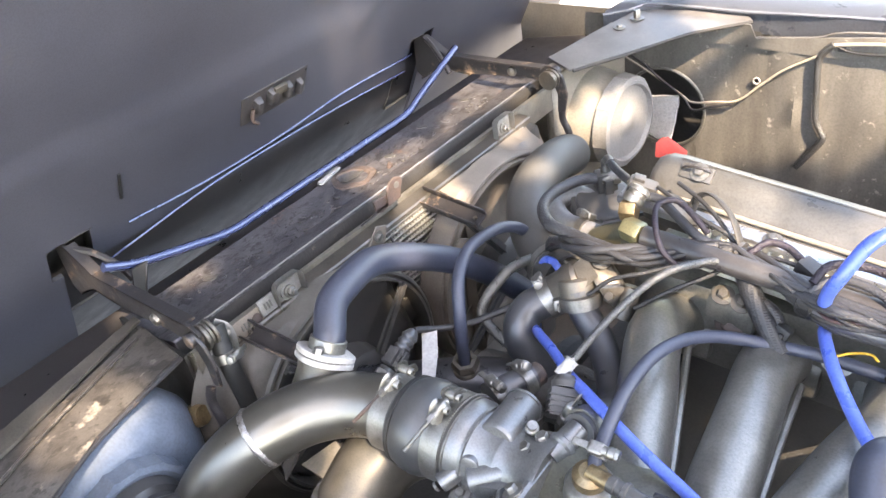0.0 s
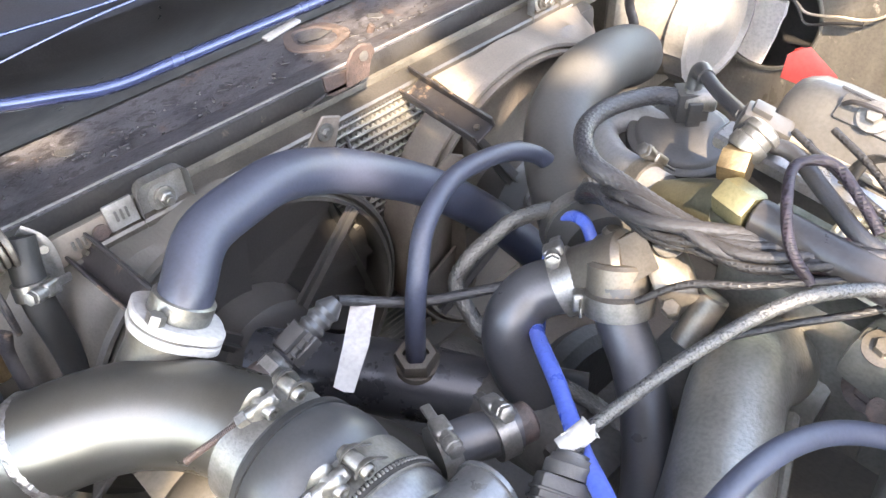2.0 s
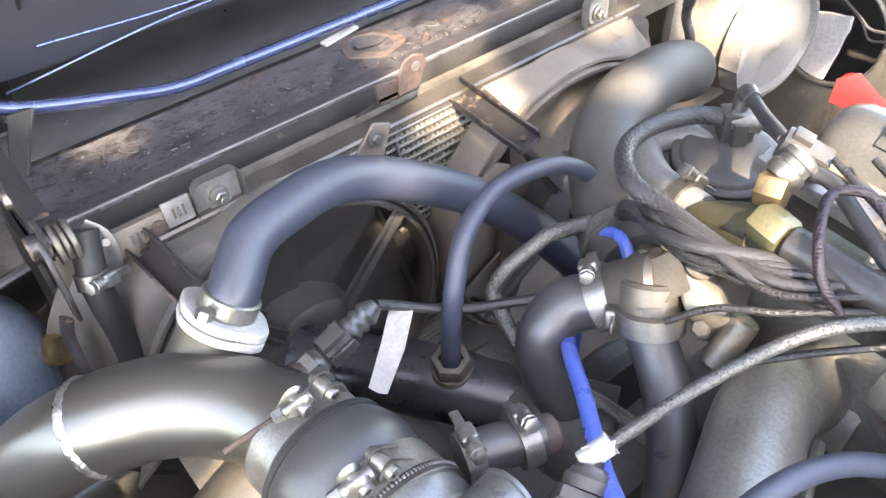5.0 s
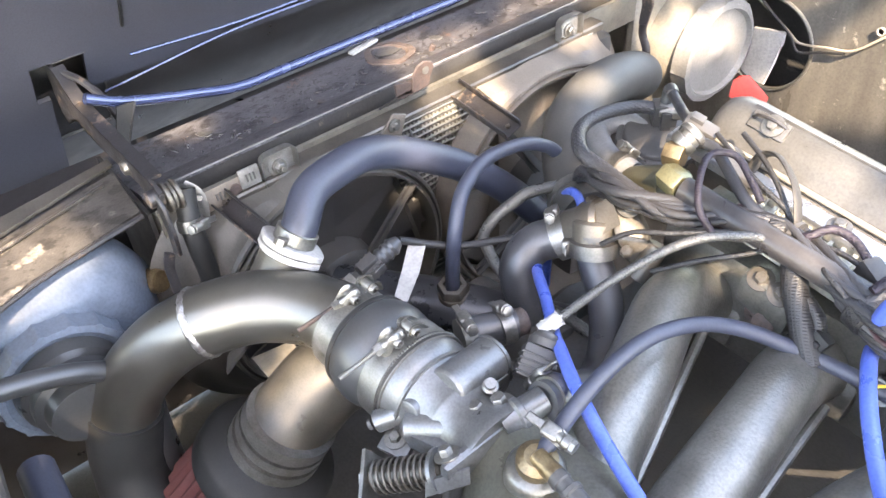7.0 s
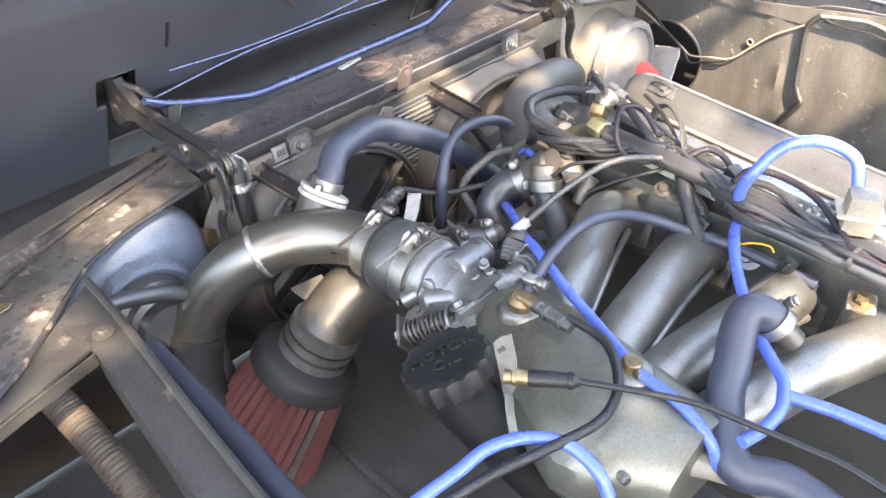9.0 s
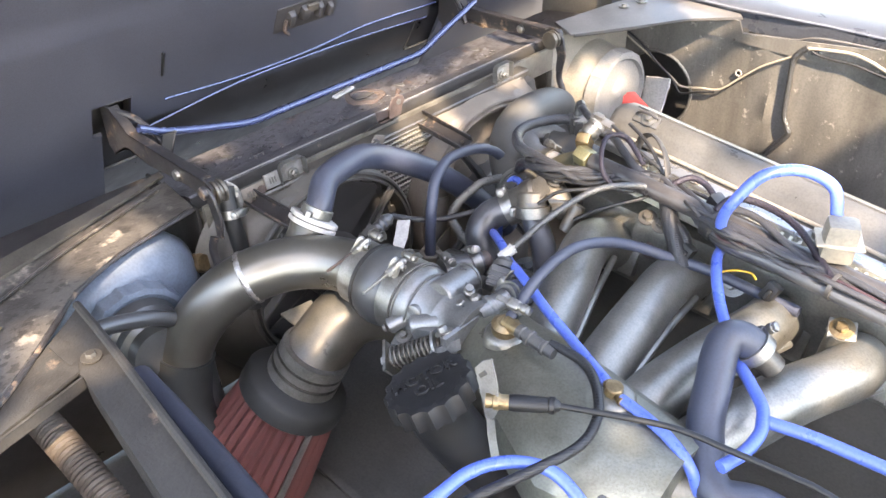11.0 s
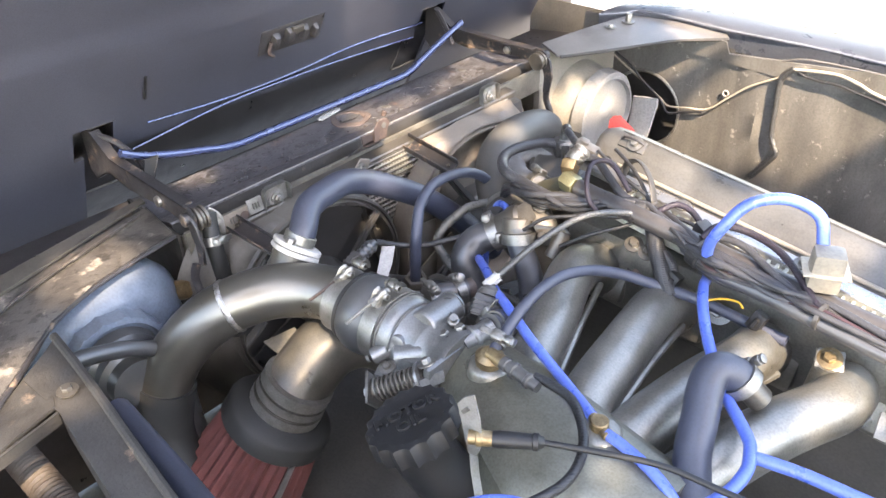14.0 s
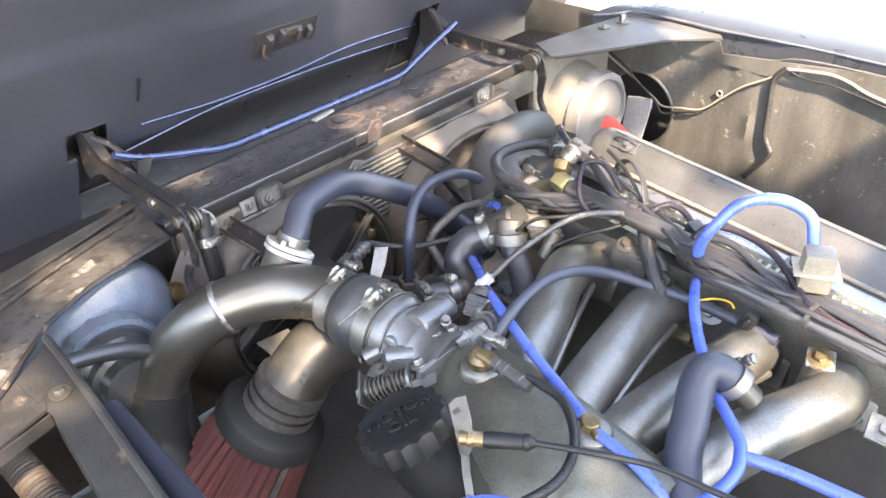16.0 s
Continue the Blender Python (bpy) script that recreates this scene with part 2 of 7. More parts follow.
M["fin"] = material("radiator_fin", (0.52, 0.51, 0.47), 0.45, 0.55, grain=900, stain=60, bump=0.2)
M["concrete"] = material("sunlit_concrete", (0.42, 0.40, 0.36), 0.85, dark=(0.28, 0.26, 0.23), grain=60, stain=1.5, amount=0.8, bump=0.3)
# engine casting, and the black fill that stands for shade in gaps
M["block"] = material("oily_block_and_dark_fill", (0.095, 0.09, 0.083), 0.5, grain=260, stain=20, amount=0.8, bump=0.35)
M["braid"] = material("black_braid", (0.042, 0.042, 0.046), 0.42, dark=(0.022, 0.022, 0.024), grain=900, stain=60, bump=0.2, spec=0.5)
M["dark_braid"] = material("dark_metal_braid", (0.17, 0.17, 0.165), 0.30, 0.5, dark=(0.03, 0.03, 0.03), grain=2600, stain=900, amount=1.0, bump=0.3)
M["steel_braid"] = material("steel_braid", (0.135, 0.132, 0.120), 0.30, 0.45, dark=(0.060, 0.058, 0.052), grain=900, stain=60, bump=0.2)
# rail paint; also the painted shade on the crossmember face and wing gutter
M["rail_dark"] = material("dark_rail_paint_and_shade", (0.038, 0.035, 0.031), 0.6, dark=(0.018, 0.016, 0.015), grain=300, stain=30, amount=1.0, bump=0.3, dust=0.03, rust=(0.15, 0.11, 0.08), rust_at=0.67, rust_scale=22)
M["fins_cast"] = material("finned_casting", (0.50, 0.50, 0.43), 0.45, 0.4, dark=(0.38, 0.38, 0.31), grain=400, stain=30, bump=0.15)
# the blue is sky reflection put into the enamel's base colour
M["enamel_sky_tint"] = material("black_enamel_sky_tint", (0.05, 0.07, 0.16), 0.2, 0.35, dark=(0.03, 0.04, 0.10), stain=30, bump=0.02, spec=0.9, coat=0.7)
M["cap"] = material("black_moulding", (0.016, 0.016, 0.017), 0.42, dark=(0.006, 0.006, 0.006), grain=700, stain=40, bump=0.12, spec=0.4)
M["elbow"] = material("dull_steel_elbow", (0.170, 0.152, 0.130), 0.36, 0.6, dark=(0.070, 0.064, 0.055), grain=600, stain=20, amount=0.9, bump=0.06)
M["rubber_dusty"] = material("dust_greyed_rubber", (0.066, 0.064, 0.060), 0.52, dark=(0.036, 0.035, 0.033), grain=450, stain=14, amount=1.0, bump=0.06, dust=0.1)
M["sleeve"] = material("matt_black_rubber", (0.022, 0.022, 0.021), 0.58, dark=(0.014, 0.014, 0.013), grain=450, stain=16, amount=0.8, bump=0.06)
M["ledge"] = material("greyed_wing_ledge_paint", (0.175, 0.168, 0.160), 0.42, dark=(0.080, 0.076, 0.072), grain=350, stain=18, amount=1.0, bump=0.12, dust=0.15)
M["frame_tan"] = material("dusty_tan_frame_paint", (0.165, 0.150, 0.122), 0.48, dark=(0.062, 0.056, 0.047), grain=420, stain=28, amount=1.0, bump=0.2, dust=0.15)
M["throttle"] = material("grey_throttle_casting", (0.235, 0.238, 0.240), 0.34, 0.65, dark=(0.125, 0.122, 0.112), grain=500, stain=30, amount=0.7, bump=0.07, dust=0.04)
M["inlet"] = material("grimed_dark_inlet_steel", (0.115, 0.105, 0.088), 0.36, 0.35, dark=(0.045, 0.042, 0.035), grain=600, stain=22, amount=1.0, bump=0.06)
M["plenum"] = material("olive_grimed_cast_aluminium", (0.250, 0.248, 0.205), 0.36, 0.6, dark=(0.115, 0.112, 0.086), grain=420, stain=18, amount=0.9, bump=0.16, dust=0.05)
M["olive"] = material("olive_grimed_casting", (0.135, 0.128, 0.085), 0.42, 0.3, dark=(0.060, 0.056, 0.036), grain=500, stain=30, amount=0.9, bump=0.1)
M["leaf"] = material("leaf", (0.07, 0.11, 0.03), 0.5, stain=5, bump=0.0)
M["bark"] = material("bark", (0.16, 0.12, 0.085), 0.85, grain=60, stain=8, amount=0.9, bump=0.6)


# ---- mesh builders ----
def sharpen(bm, angle=38):
    lim = radians(angle)
    for f in bm.faces:
        f.smooth = True
    for e in bm.edges:
        if len(e.link_faces) == 2 and e.calc_face_angle(0) > lim:
            e.smooth = False


def mesh_of(name, bm, mat, angle=38):
    bmesh.ops.recalc_face_normals(bm, faces=bm.faces[:])
    sharpen(bm, angle)
    me = bpy.data.meshes.new(name)
    bm.to_mesh(me)
    bm.free()
    me.materials.append(M[mat])
    return me


def part(name, bm, mat, parent, label=""):
    ob = new(name, mesh_of(name, bm, mat))
    ob.parent = parent
    return tagged(ob, label)


def thing(name, label, category, group="", kind=""):
    return tagged(new(name), label, category, group, kind)


def solid(name, bm, mat, label, category, group="", kind=""):
    return tagged(new(name, mesh_of(name, bm, mat)), label, category, group, kind)


def V(*a):
    return Vector(a[0]) if len(a) == 1 else Vector(a)


def spline(points, per=10):
    p = [Vector(q) for q in points]
    p = [2 * p[0] - p[1]] + p + [2 * p[-1] - p[-2]]
    out = []
    for i in range(1, len(p) - 2):
        a, b, c, d = p[i - 1:i + 3]
        for k in range(per):
            s = k / per
            out.append(0.5 * (2 * b + (c - a) * s + (2 * a - 5 * b + 4 * c - d) * s * s + (3 * b - a - 3 * c + d) * s ** 3))
    out.append(p[-2])
    return out


def rings(bm, path, radius, seg=16, cap=True, squash=1.0):
    """A tube along a polyline; radius is a number or a function of 0..1."""
    n = len(path)
    t0 = (path[1] - path[0]).normalized()
    side = t0.orthogonal().normalized()
    loops = []
    for i, q in enumerate(path):
        t = (path[min(i + 1, n - 1)] - path[max(i - 1, 0)]).normalized()
        side = (side - t * side.dot(t)).normalized()
        other = t.cross(side)
        r = radius(i / (n - 1)) if callable(radius) else radius
        loops.append([bm.verts.new(q + (side * math.cos(a) + other * math.sin(a) * squash) * r)
                      for a in (2 * math.pi * k / seg for k in range(seg))])
    for a, b in zip(loops, loops[1:]):
        for k in range(seg):
            bm.faces.new((a[k], a[(k + 1) % seg], b[(k + 1) % seg], b[k]))
    if cap:
        bm.faces.new(loops[0][::-1])
        bm.faces.new(loops[-1])
    return bm


def tube(points, radius, seg=16, per=10, bm=None, squash=1.0):
    return rings(bm or bmesh.new(), spline(points, per), radius, seg, squash=squash)


def lathe(profile, origin, axis, seg=32, bm=None, wave=None):
    """Turned shape: profile rows of (along, radius) from origin along axis; wave(angle, row) scales the radius."""
    bm = bm or bmesh.new()
    o, a = Vector(origin), Vector(axis).normalized()
    u = a.orthogonal().normalized()
    v = a.cross(u)
    loops = []
    for row, (d, r) in enumerate(profile):
        r = max(r, 1e-5)
        loops.append([bm.verts.new(o + a * d + (u * math.cos(t) + v * math.sin(t)) * r * (wave(t, row) if wave else 1))
                      for t in (2 * math.pi * k / seg for k in range(seg))])
    for p, q in zip(loops, loops[1:]):
        for k in range(seg):
            bm.faces.new((p[k], p[(k + 1) % seg], q[(k + 1) % seg], q[k]))
    bm.faces.new(loops[0][::-1])
    bm.faces.new(loops[-1])
    return bm


def rod(a, b, r, seg=16, bm=None, bevel=0.0):
    a, b = Vector(a), Vector(b)
    d = (b - a).length
    c = bevel or r * 0.12
    return lathe([(0, r - c), (c, r), (d - c, r), (d, r - c)], a, b - a, seg, bm)


def thread(a, b, r, pitch=0.0014):
    """A threaded rod: fine ridges along its length."""
    a, b = Vector(a), Vector(b)
    n = int((b - a).length / pitch)
    rows = [(0, r * 0.6)] + [(pitch * (k * 0.5), r if k % 2 else r * 0.82) for k in range(1, 2 * n)]
    return lathe(rows, a, b - a, 12)


def frame_of(axis, up=(0, 0, 1)):
    """A turn whose x lies along axis and whose z is near up."""
    x = Vector(axis).normalized()
    y = Vector(up).cross(x).normalized()
    z = x.cross(y)
    return Matrix((x, y, z)).transposed().to_4x4()


def block(size, m=Matrix(), bevel=0.003, bm=None, taper=(1, 1), segs=2):
    """A bevelled box of that size about the origin of m; taper scales its top in x and y."""
    own = bmesh.new()
    bmesh.ops.create_cube(own, size=1.0)
    for v in own.verts:
        k = taper if v.co.z > 0 else (1, 1)
        v.co = Vector((v.co.x * size[0] * k[0], v.co.y * size[1] * k[1], v.co.z * size[2]))
    if bevel:
        bmesh.ops.bevel(own, geom=own.edges[:], offset=bevel, segments=segs, affect="EDGES", profile=0.6)
    bmesh.ops.transform(own, matrix=m, verts=own.verts[:])
    if bm is None:
        return own
    me = bpy.data.meshes.new("tmp")
    own.to_mesh(me)
    own.free()
    bm.from_mesh(me)
    bpy.data.meshes.remove(me)
    return bm


def at(p, axis=(1, 0, 0), up=(0, 0, 1)):
    return Matrix.Translation(p) @ frame_of(axis, up)


def slab(outline, thick, bm=None, bevel=0.0):
    """A plate: a flat or bent outline of points, pushed along thick (a vector)."""
    own = bm or bmesh.new()
    t = Vector(thick)
    a = [own.verts.new(p) for p in outline]
    b = [own.verts.new(Vector(p) + t) for p in outline]
    n = len(a)
    fs = [own.faces.new(a), own.faces.new(b[::-1])]
    fs += [own.faces.new((a[k], b[k], b[(k + 1) % n], a[(k + 1) % n])) for k in range(n)]
    if bevel:
        bmesh.ops.bevel(own, geom=own.edges[:], offset=bevel, segments=1, affect="EDGES")
    return own


def sweep(profile, a, b, thick_closed=True, bm=None, steps=1):
    """A closed outline in x and z, carried along y from a to b."""
    bm = bm or bmesh.new()
    loops = [[bm.verts.new((x, a + (b - a) * k / steps, z)) for x, z in profile] for k in range(steps + 1)]
    n = len(profile)
    for p, q in zip(loops, loops[1:]):
        for k in range(n):
            bm.faces.new((p[k], p[(k + 1) % n], q[(k + 1) % n], q[k]))
    bm.faces.new(loops[0][::-1])
    bm.faces.new(loops[-1])
    return bm


def band(centre, axis, r, width=0.012, thick=0.0016, seg=32):
    """A clamp's strap."""
    return lathe([(-width / 2, r), (-width / 2, r + thick), (width / 2, r + thick), (width / 2, r)], centre, axis, seg)


def bolt(bm, at_point, axis, r=0.006, h=0.005, washer=True):
    a = Vector(axis).normalized()
    p = Vector(at_point)
    if washer:
        lathe([(0, r * 1.9), (0.0015, r * 1.9), (0.0016, r * 1.2)], p, a, 20, bm)
    lathe([(0.001, r), (h, r), (h + 0.001, r * 0.85)], p, a, 6, bm)
    return bm


def worm_clamp(parent, centre, axis, r, lug, width=0.011):
    """A worm-drive hose clamp with its screw housing towards lug."""
    c, a = Vector(centre), Vector(axis).normalized()
    part("clamp_band", band(c, a, r, width), "zinc", parent, "zinc-plated clamp band")
    d = Vector(lug)
    d = (d - a * d.dot(a)).normalized()
    p = c + d * (r + 0.0042)
    s = a.cross(d)
    bm = block((0.013, width * 0.95, 0.0075), at(p, s, d), 0.0026, segs=3)
    block((0.020, width * 0.55, 0.0020), at(p - s * 0.010 - d * 0.0012, s, d), 0.0008, bm, segs=1)
    lathe([(0, 0.0042), (0.004, 0.0042), (0.005, 0.0052), (0.010, 0.0052), (0.0105, 0.0044)], p + s * 0.005, s, 10, bm)
    lathe([(0, 0.0048), (0.003, 0.0048), (0.0035, 0.0036)], p + s * 0.0155, s, 6, bm)
    part("clamp_screw", bm, "zinc", parent, "clamp screw housing")


def hose(name, points, r, mat, label, category="hose", seg=16, per=10, group="", clamps=(), squash=1.0):
    """A hose along points; clamps: (place from 0 to 1, towards)."""
    bm = tube(points, r, seg, per, squash=squash)
    if not clamps:
        return solid(name, bm, mat, label, category, group)
    top = thing(name, label, category, group)
    part("tube", bm, mat, top)
    path = spline(points, per)
    for u, lug in clamps:
        i = min(max(int(u * (len(path) - 1)), 1), len(path) - 2)
        worm_clamp(top, path[i], path[i + 1] - path[i - 1], r + 0.0006, lug)
    return top


def braided(name, points, r, mat, label, category="hose", strands=10, group="", step=0.16):
    """A hose whose woven sleeve is modelled: two sets of strands winding both ways."""
    path = spline(points, 60)
    length = sum((b - a).length for a, b in zip(path, path[1:]))
    steps = int(length / (r * step))
    even, i, run = [path[0]], 0, 0.0
    for a, b in zip(path, path[1:]):
        run += (b - a).length
        if run >= length / steps:
            even.append(b)
            run = 0.0
    bm = bmesh.new()
    seg, loops, s = strands * 8, [], 0.0
    side = (even[1] - even[0]).orthogonal().normalized()
    for i, q in enumerate(even):
        t = (even[min(i + 1, len(even) - 1)] - even[max(i - 1, 0)]).normalized()
        side = (side - t * side.dot(t)).normalized()
        other = t.cross(side)
        if i:
            s += (q - even[i - 1]).length
        w = strands * s / r * 0.55
        ring = []
        for k in range(seg):
            a = 2 * math.pi * k / seg
            p1, p2 = strands * a + w, strands * a - w
            h = max(math.cos(p1) * (0.5 + 0.5 * math.sin(p2)), math.cos(p2) * (0.5 - 0.5 * math.sin(p1)))
            ring.append(bm.verts.new(q + (side * math.cos(a) + other * math.sin(a)) * r * (1 + 0.09 * h)))
        loops.append(ring)
    for a, b in zip(loops, loops[1:]):
        for k in range(seg):
            bm.faces.new((a[k], a[(k + 1) % seg], b[(k + 1) % seg], b[k]))
    bm.faces.new(loops[0][::-1])
    bm.faces.new(loops[-1])
    return solid(name, bm, mat, label, category, group)


# ---- ground and distance ----
def ground():
    bm = bmesh.new()
    bmesh.ops.create_grid(bm, x_segments=24, y_segments=24, size=1.0)
    for v in bm.verts:
        v.co = Vector((v.co.x * 60, v.co.y * 60, 0.0))
    return solid("ground", bm, "concrete", "pale sunlit concrete driveway dappled by tree shade", "ground", kind="structure")


ground()

# ---- car body ----
body = thing("car_body", "dark dusty front end of a car with its engine bay open", "car")

# front crossmember: a stamped channel carried across the car
CROSS = [(-0.166, 0.760), (-0.164, 0.820), (-0.158, 0.829), (-0.090, 0.827), (-0.086, 0.829), (-0.083, 0.831), (-0.052, 0.8405), (-0.048, 0.842), (-0.0455, 0.841), (-0.040, 0.816), (-0.034, 0.815), (-0.034, 0.806),
         (-0.160, 0.806), (-0.162, 0.760)]
crossmember = part("front_crossmember", sweep(CROSS, -0.125, 0.60, steps=12), "panel", body, "dirty stamped steel crossmember with flaking paint")
# shade below the raised edge, painted on as a darker sheet
part("rail_face_shade", slab([(-0.0445, -0.124, 0.8405), (-0.0445, 0.598, 0.8405), (-0.039, 0.598, 0.8165), (-0.039, -0.124, 0.8165)], (0.0012, 0, 0.0003)), "rail_dark", body, "upright face of the crossmember with its shade painted on")
# edge highlight laid on as a thin pale tube
part("rail_edge", tube([(-0.0475, -0.10, 0.8422), (-0.0475, 0.10, 0.8424), (-0.0475, 0.30, 0.8422), (-0.0475, 0.57, 0.8424)], 0.0011, 6, 6), "zinc_dull", body, "pale strip for the highlight on the crossmember's edge")
FRAME = [(-0.033, 0.800), (-0.033, 0.828), (-0.031, 0.830), (-0.0165, 0.834), (-0.0155, 0.842), (-0.0105, 0.842), (-0.010, 0.836), (-0.010, 0.800)]
part("radiator_frame", sweep(FRAME, -0.125, 0.60, steps=12), "frame_tan", body, "dusty tan frame along the top of the radiator")


def stamped_details():
    bm = bmesh.new()
    rng = random.Random(5)
    for k in range(220):
        y = rng.uniform(-0.08, 0.52)
        x = rng.uniform(-0.15, -0.09)
        s = rng.uniform(0.0012, 0.0042)
        m = Matrix.Translation((x, y, 0.8275)) @ pose(0, 0, 0, 0, 0, rng.uniform(0, 180))
        block((s * rng.uniform(1, 2.8), s * 0.8, 0.0022), m, 0.0005, bm, segs=1)
    return bm


tagged(part("dried_leaf_litter", stamped_details(), "channel", body, "dark crumbs of leaf litter"), kind="stuff")
for p in ((-0.125, -0.02), (-0.135, 0.40), (-0.12, 0.31), (-0.13, 0.50)):
    part("slot", lathe([(0, 0.007), (0.0012, 0.0065)], (p[0], p[1], 0.8275), (0, 0, 1), 18, wave=lambda t, r: 1 + 0.3 * math.cos(2 * t)), "block", body, "dark hole in the crossmember")
for y in (-0.047, -0.033, 0.33, 0.345):
    part("slot", block((0.005, 0.010, 0.002), Matrix.Translation((-0.023, y, 0.8325)), 0.0008, segs=1), "block", body, "dark slot in the crossmember")
part("dark_valance", slab([(-0.30, -0.66, 0.25), (-0.30, 1.05, 0.25), (-0.255, 1.05, 0.745), (-0.255, -0.66, 0.745)], (-0.005, 0, 0)), "channel", body, "dark panel ahead of the crossmember")
part("end_plate", slab([(-0.15, -0.128, 0.60), (-0.02, -0.128, 0.60), (-0.02, -0.128, 0.838), (-0.15, -0.128, 0.838)], (0, -0.004, 0)), "rail_dark", body, "dark end plate under the hinge")

# sheet added to block bright ground and keep this gap dark
part("front_gap_filler", slab([(-0.31, -0.66, 0.742), (-0.155, -0.66, 0.768), (-0.155, 1.0, 0.768), (-0.31, 1.0, 0.742)], (0, 0, -0.004)), "channel", body, "added dark sheet closing the gap ahead of the crossmember")

# the nose panel beside the headlamp, and its front lip
nose = slab([(-0.092, -0.132, 0.852), (-0.013, -0.138, 0.850), (0.012, -0.252, 0.851), (0.042, -0.316, 0.851), (0.070, -0.347, 0.850), (0.106, -0.389, 0.848), (0.138, -0.431, 0.846), (0.20, -0.56, 0.83),
             (0.10, -0.64, 0.825), (0.0, -0.62, 0.83), (-0.036, -0.363, 0.850)], (0, 0, -0.005), bevel=0.0012)
part("nose_panel", nose, "nose", body, "blotched dark nose panel with peeling paint")
part("stamped_bead", tube([(-0.075, -0.15, 0.8525), (-0.03, -0.30, 0.8522), (0.02, -0.42, 0.848), (0.08, -0.56, 0.835)], 0.0045, 10, 8, squash=0.5), "nose", body, "raised bead along the nose panel")
lip = slab([(-0.108, -0.130, 0.858), (-0.096, -0.130, 0.857), (-0.051, -0.293, 0.856), (-0.036, -0.363, 0.854), (0.0, -0.62, 0.836), (-0.035, -0.62, 0.838), (-0.066, -0.352, 0.857)], (0, 0, -0.004), bevel=0.001)
part("front_lip", lip, "elbow", body, "greyed trim strip along the front edge")
edge = [(-0.013, -0.138, 0.845), (0.012, -0.252, 0.846), (0.042, -0.316, 0.846), (0.070, -0.347, 0.845), (0.106, -0.389, 0.843), (0.138, -0.431, 0.841), (0.165, -0.485, 0.836)]
part("panel_flange", tube(edge, 0.0035, 8, 4), "arm", body, "dark rolled edge of the nose panel")
for k, (x, y, s) in enumerate(((0.045, -0.405, 0.009), (0.065, -0.43, 0.011), (0.02, -0.40, 0.005), (-0.055, -0.19, 0.006), (0.09, -0.45, 0.007))):
    fleck = lathe([(0, s), (0.0008, s * 0.96)], (x, y, 0.8505 - 0.0006 * k), (0, 0, 1), 9, wave=lambda t, r, k=k: 1 + 0.35 * math.sin(3 * t + k) + 0.2 * math.sin(5 * t))
    part("paint_flake", fleck, "brass", body, "ochre patch of old filler")

# near inner rail with its rubber lip and the gusset behind the headlamp
rail = bmesh.new()
slab([(0.075, -0.328, 0.852), (0.165, -0.332, 0.852), (0.40, -0.351, 0.852), (0.95, -0.385, 0.852), (0.95, -0.43, 0.848), (0.37, -0.385, 0.848), (0.175, -0.367, 0.848), (0.105, -0.372, 0.846)],
     (0, 0, -0.005), rail)
slab([(0.175, -0.367, 0.845), (0.37, -0.385, 0.845), (0.95, -0.43, 0.845), (0.95, -0.43, 0.80), (0.37, -0.385, 0.80), (0.175, -0.367, 0.815)], (0, 0.003, 0), rail)
part("inner_rail", rail, "rail_dark", body, "dusty dark rail along the inner wing")
part("rail_seal", tube([(0.075, -0.326, 0.856), (0.165, -0.331, 0.856), (0.40, -0.350, 0.856), (0.95, -0.385, 0.856)], 0.0045, 8, 6), "rail_dark", body, "perished rubber edge seal")
gus = bmesh.new()
slab([(0.075, -0.335, 0.846), (0.165, -0.367, 0.849), (0.186, -0.449, 0.846), (0.20, -0.56, 0.83), (0.145, -0.44, 0.838), (0.097, -0.371, 0.842)], (0, 0, -0.004), gus)
slab([(0.172, -0.368, 0.848), (0.188, -0.449, 0.845), (0.20, -0.56, 0.83), (0.20, -0.56, 0.815), (0.188, -0.449, 0.832), (0.172, -0.368, 0.834)], (0.003, 0, 0), gus)
part("gusset", gus, "rail_dark", body, "triangular sheet-metal gusset")
b1 = bolt(bmesh.new(), (0.158, -0.350, 0.852), (0, 0, 1), 0.0055, 0.005)
part("rail_bolt", b1, "elbow", body, "dull washered bolt")

# far wing: top edge, inner wall with the round lamp opening, stamped ribs
FY = 0.825


def far_wall():
    """The inner wing's wall, with a round opening where the lamp sits."""
    bm = bmesh.new()
    cx, cz, r = 0.060, 0.700, 0.074
    n = 40
    inner, outer = [], []
    x0, x1, z0, z1 = -0.10, 0.235, 0.50, 0.858
    for k in range(n):
        t = 2 * math.pi * k / n
        c, s = math.cos(t), math.sin(t)
        inner.append((cx + r * c, cz + r * s))
        d = min((x1 - cx) / c if c > 1e-6 else 9, (x0 - cx) / c if c < -1e-6 else 9, (z1 - cz) / s if s > 1e-6 else 9, (z0 - cz) / s if s < -1e-6 else 9)
        outer.append((cx + d * c, cz + d * s))
    for y0 in (FY, FY + 0.006):
        a = [bm.verts.new((x, y0, z)) for x, z in inner]
        b = [bm.verts.new((x, y0, z)) for x, z in outer]
        for k in range(n):
            bm.faces.new((a[k], a[(k + 1) % n], b[(k + 1) % n], b[k]))
    return bm


part("lamp_surround", far_wall(), "wing", body, "inner wing sheet with a round lamp opening")
part("opening_rim", tube([(0.060 + 0.075 * math.cos(t), FY - 0.002, 0.70 + 0.075 * math.sin(t)) for t in [2 * math.pi * k / 24 for k in range(25)]], 0.003, 8, 2), "alu", body, "bright folded rim")


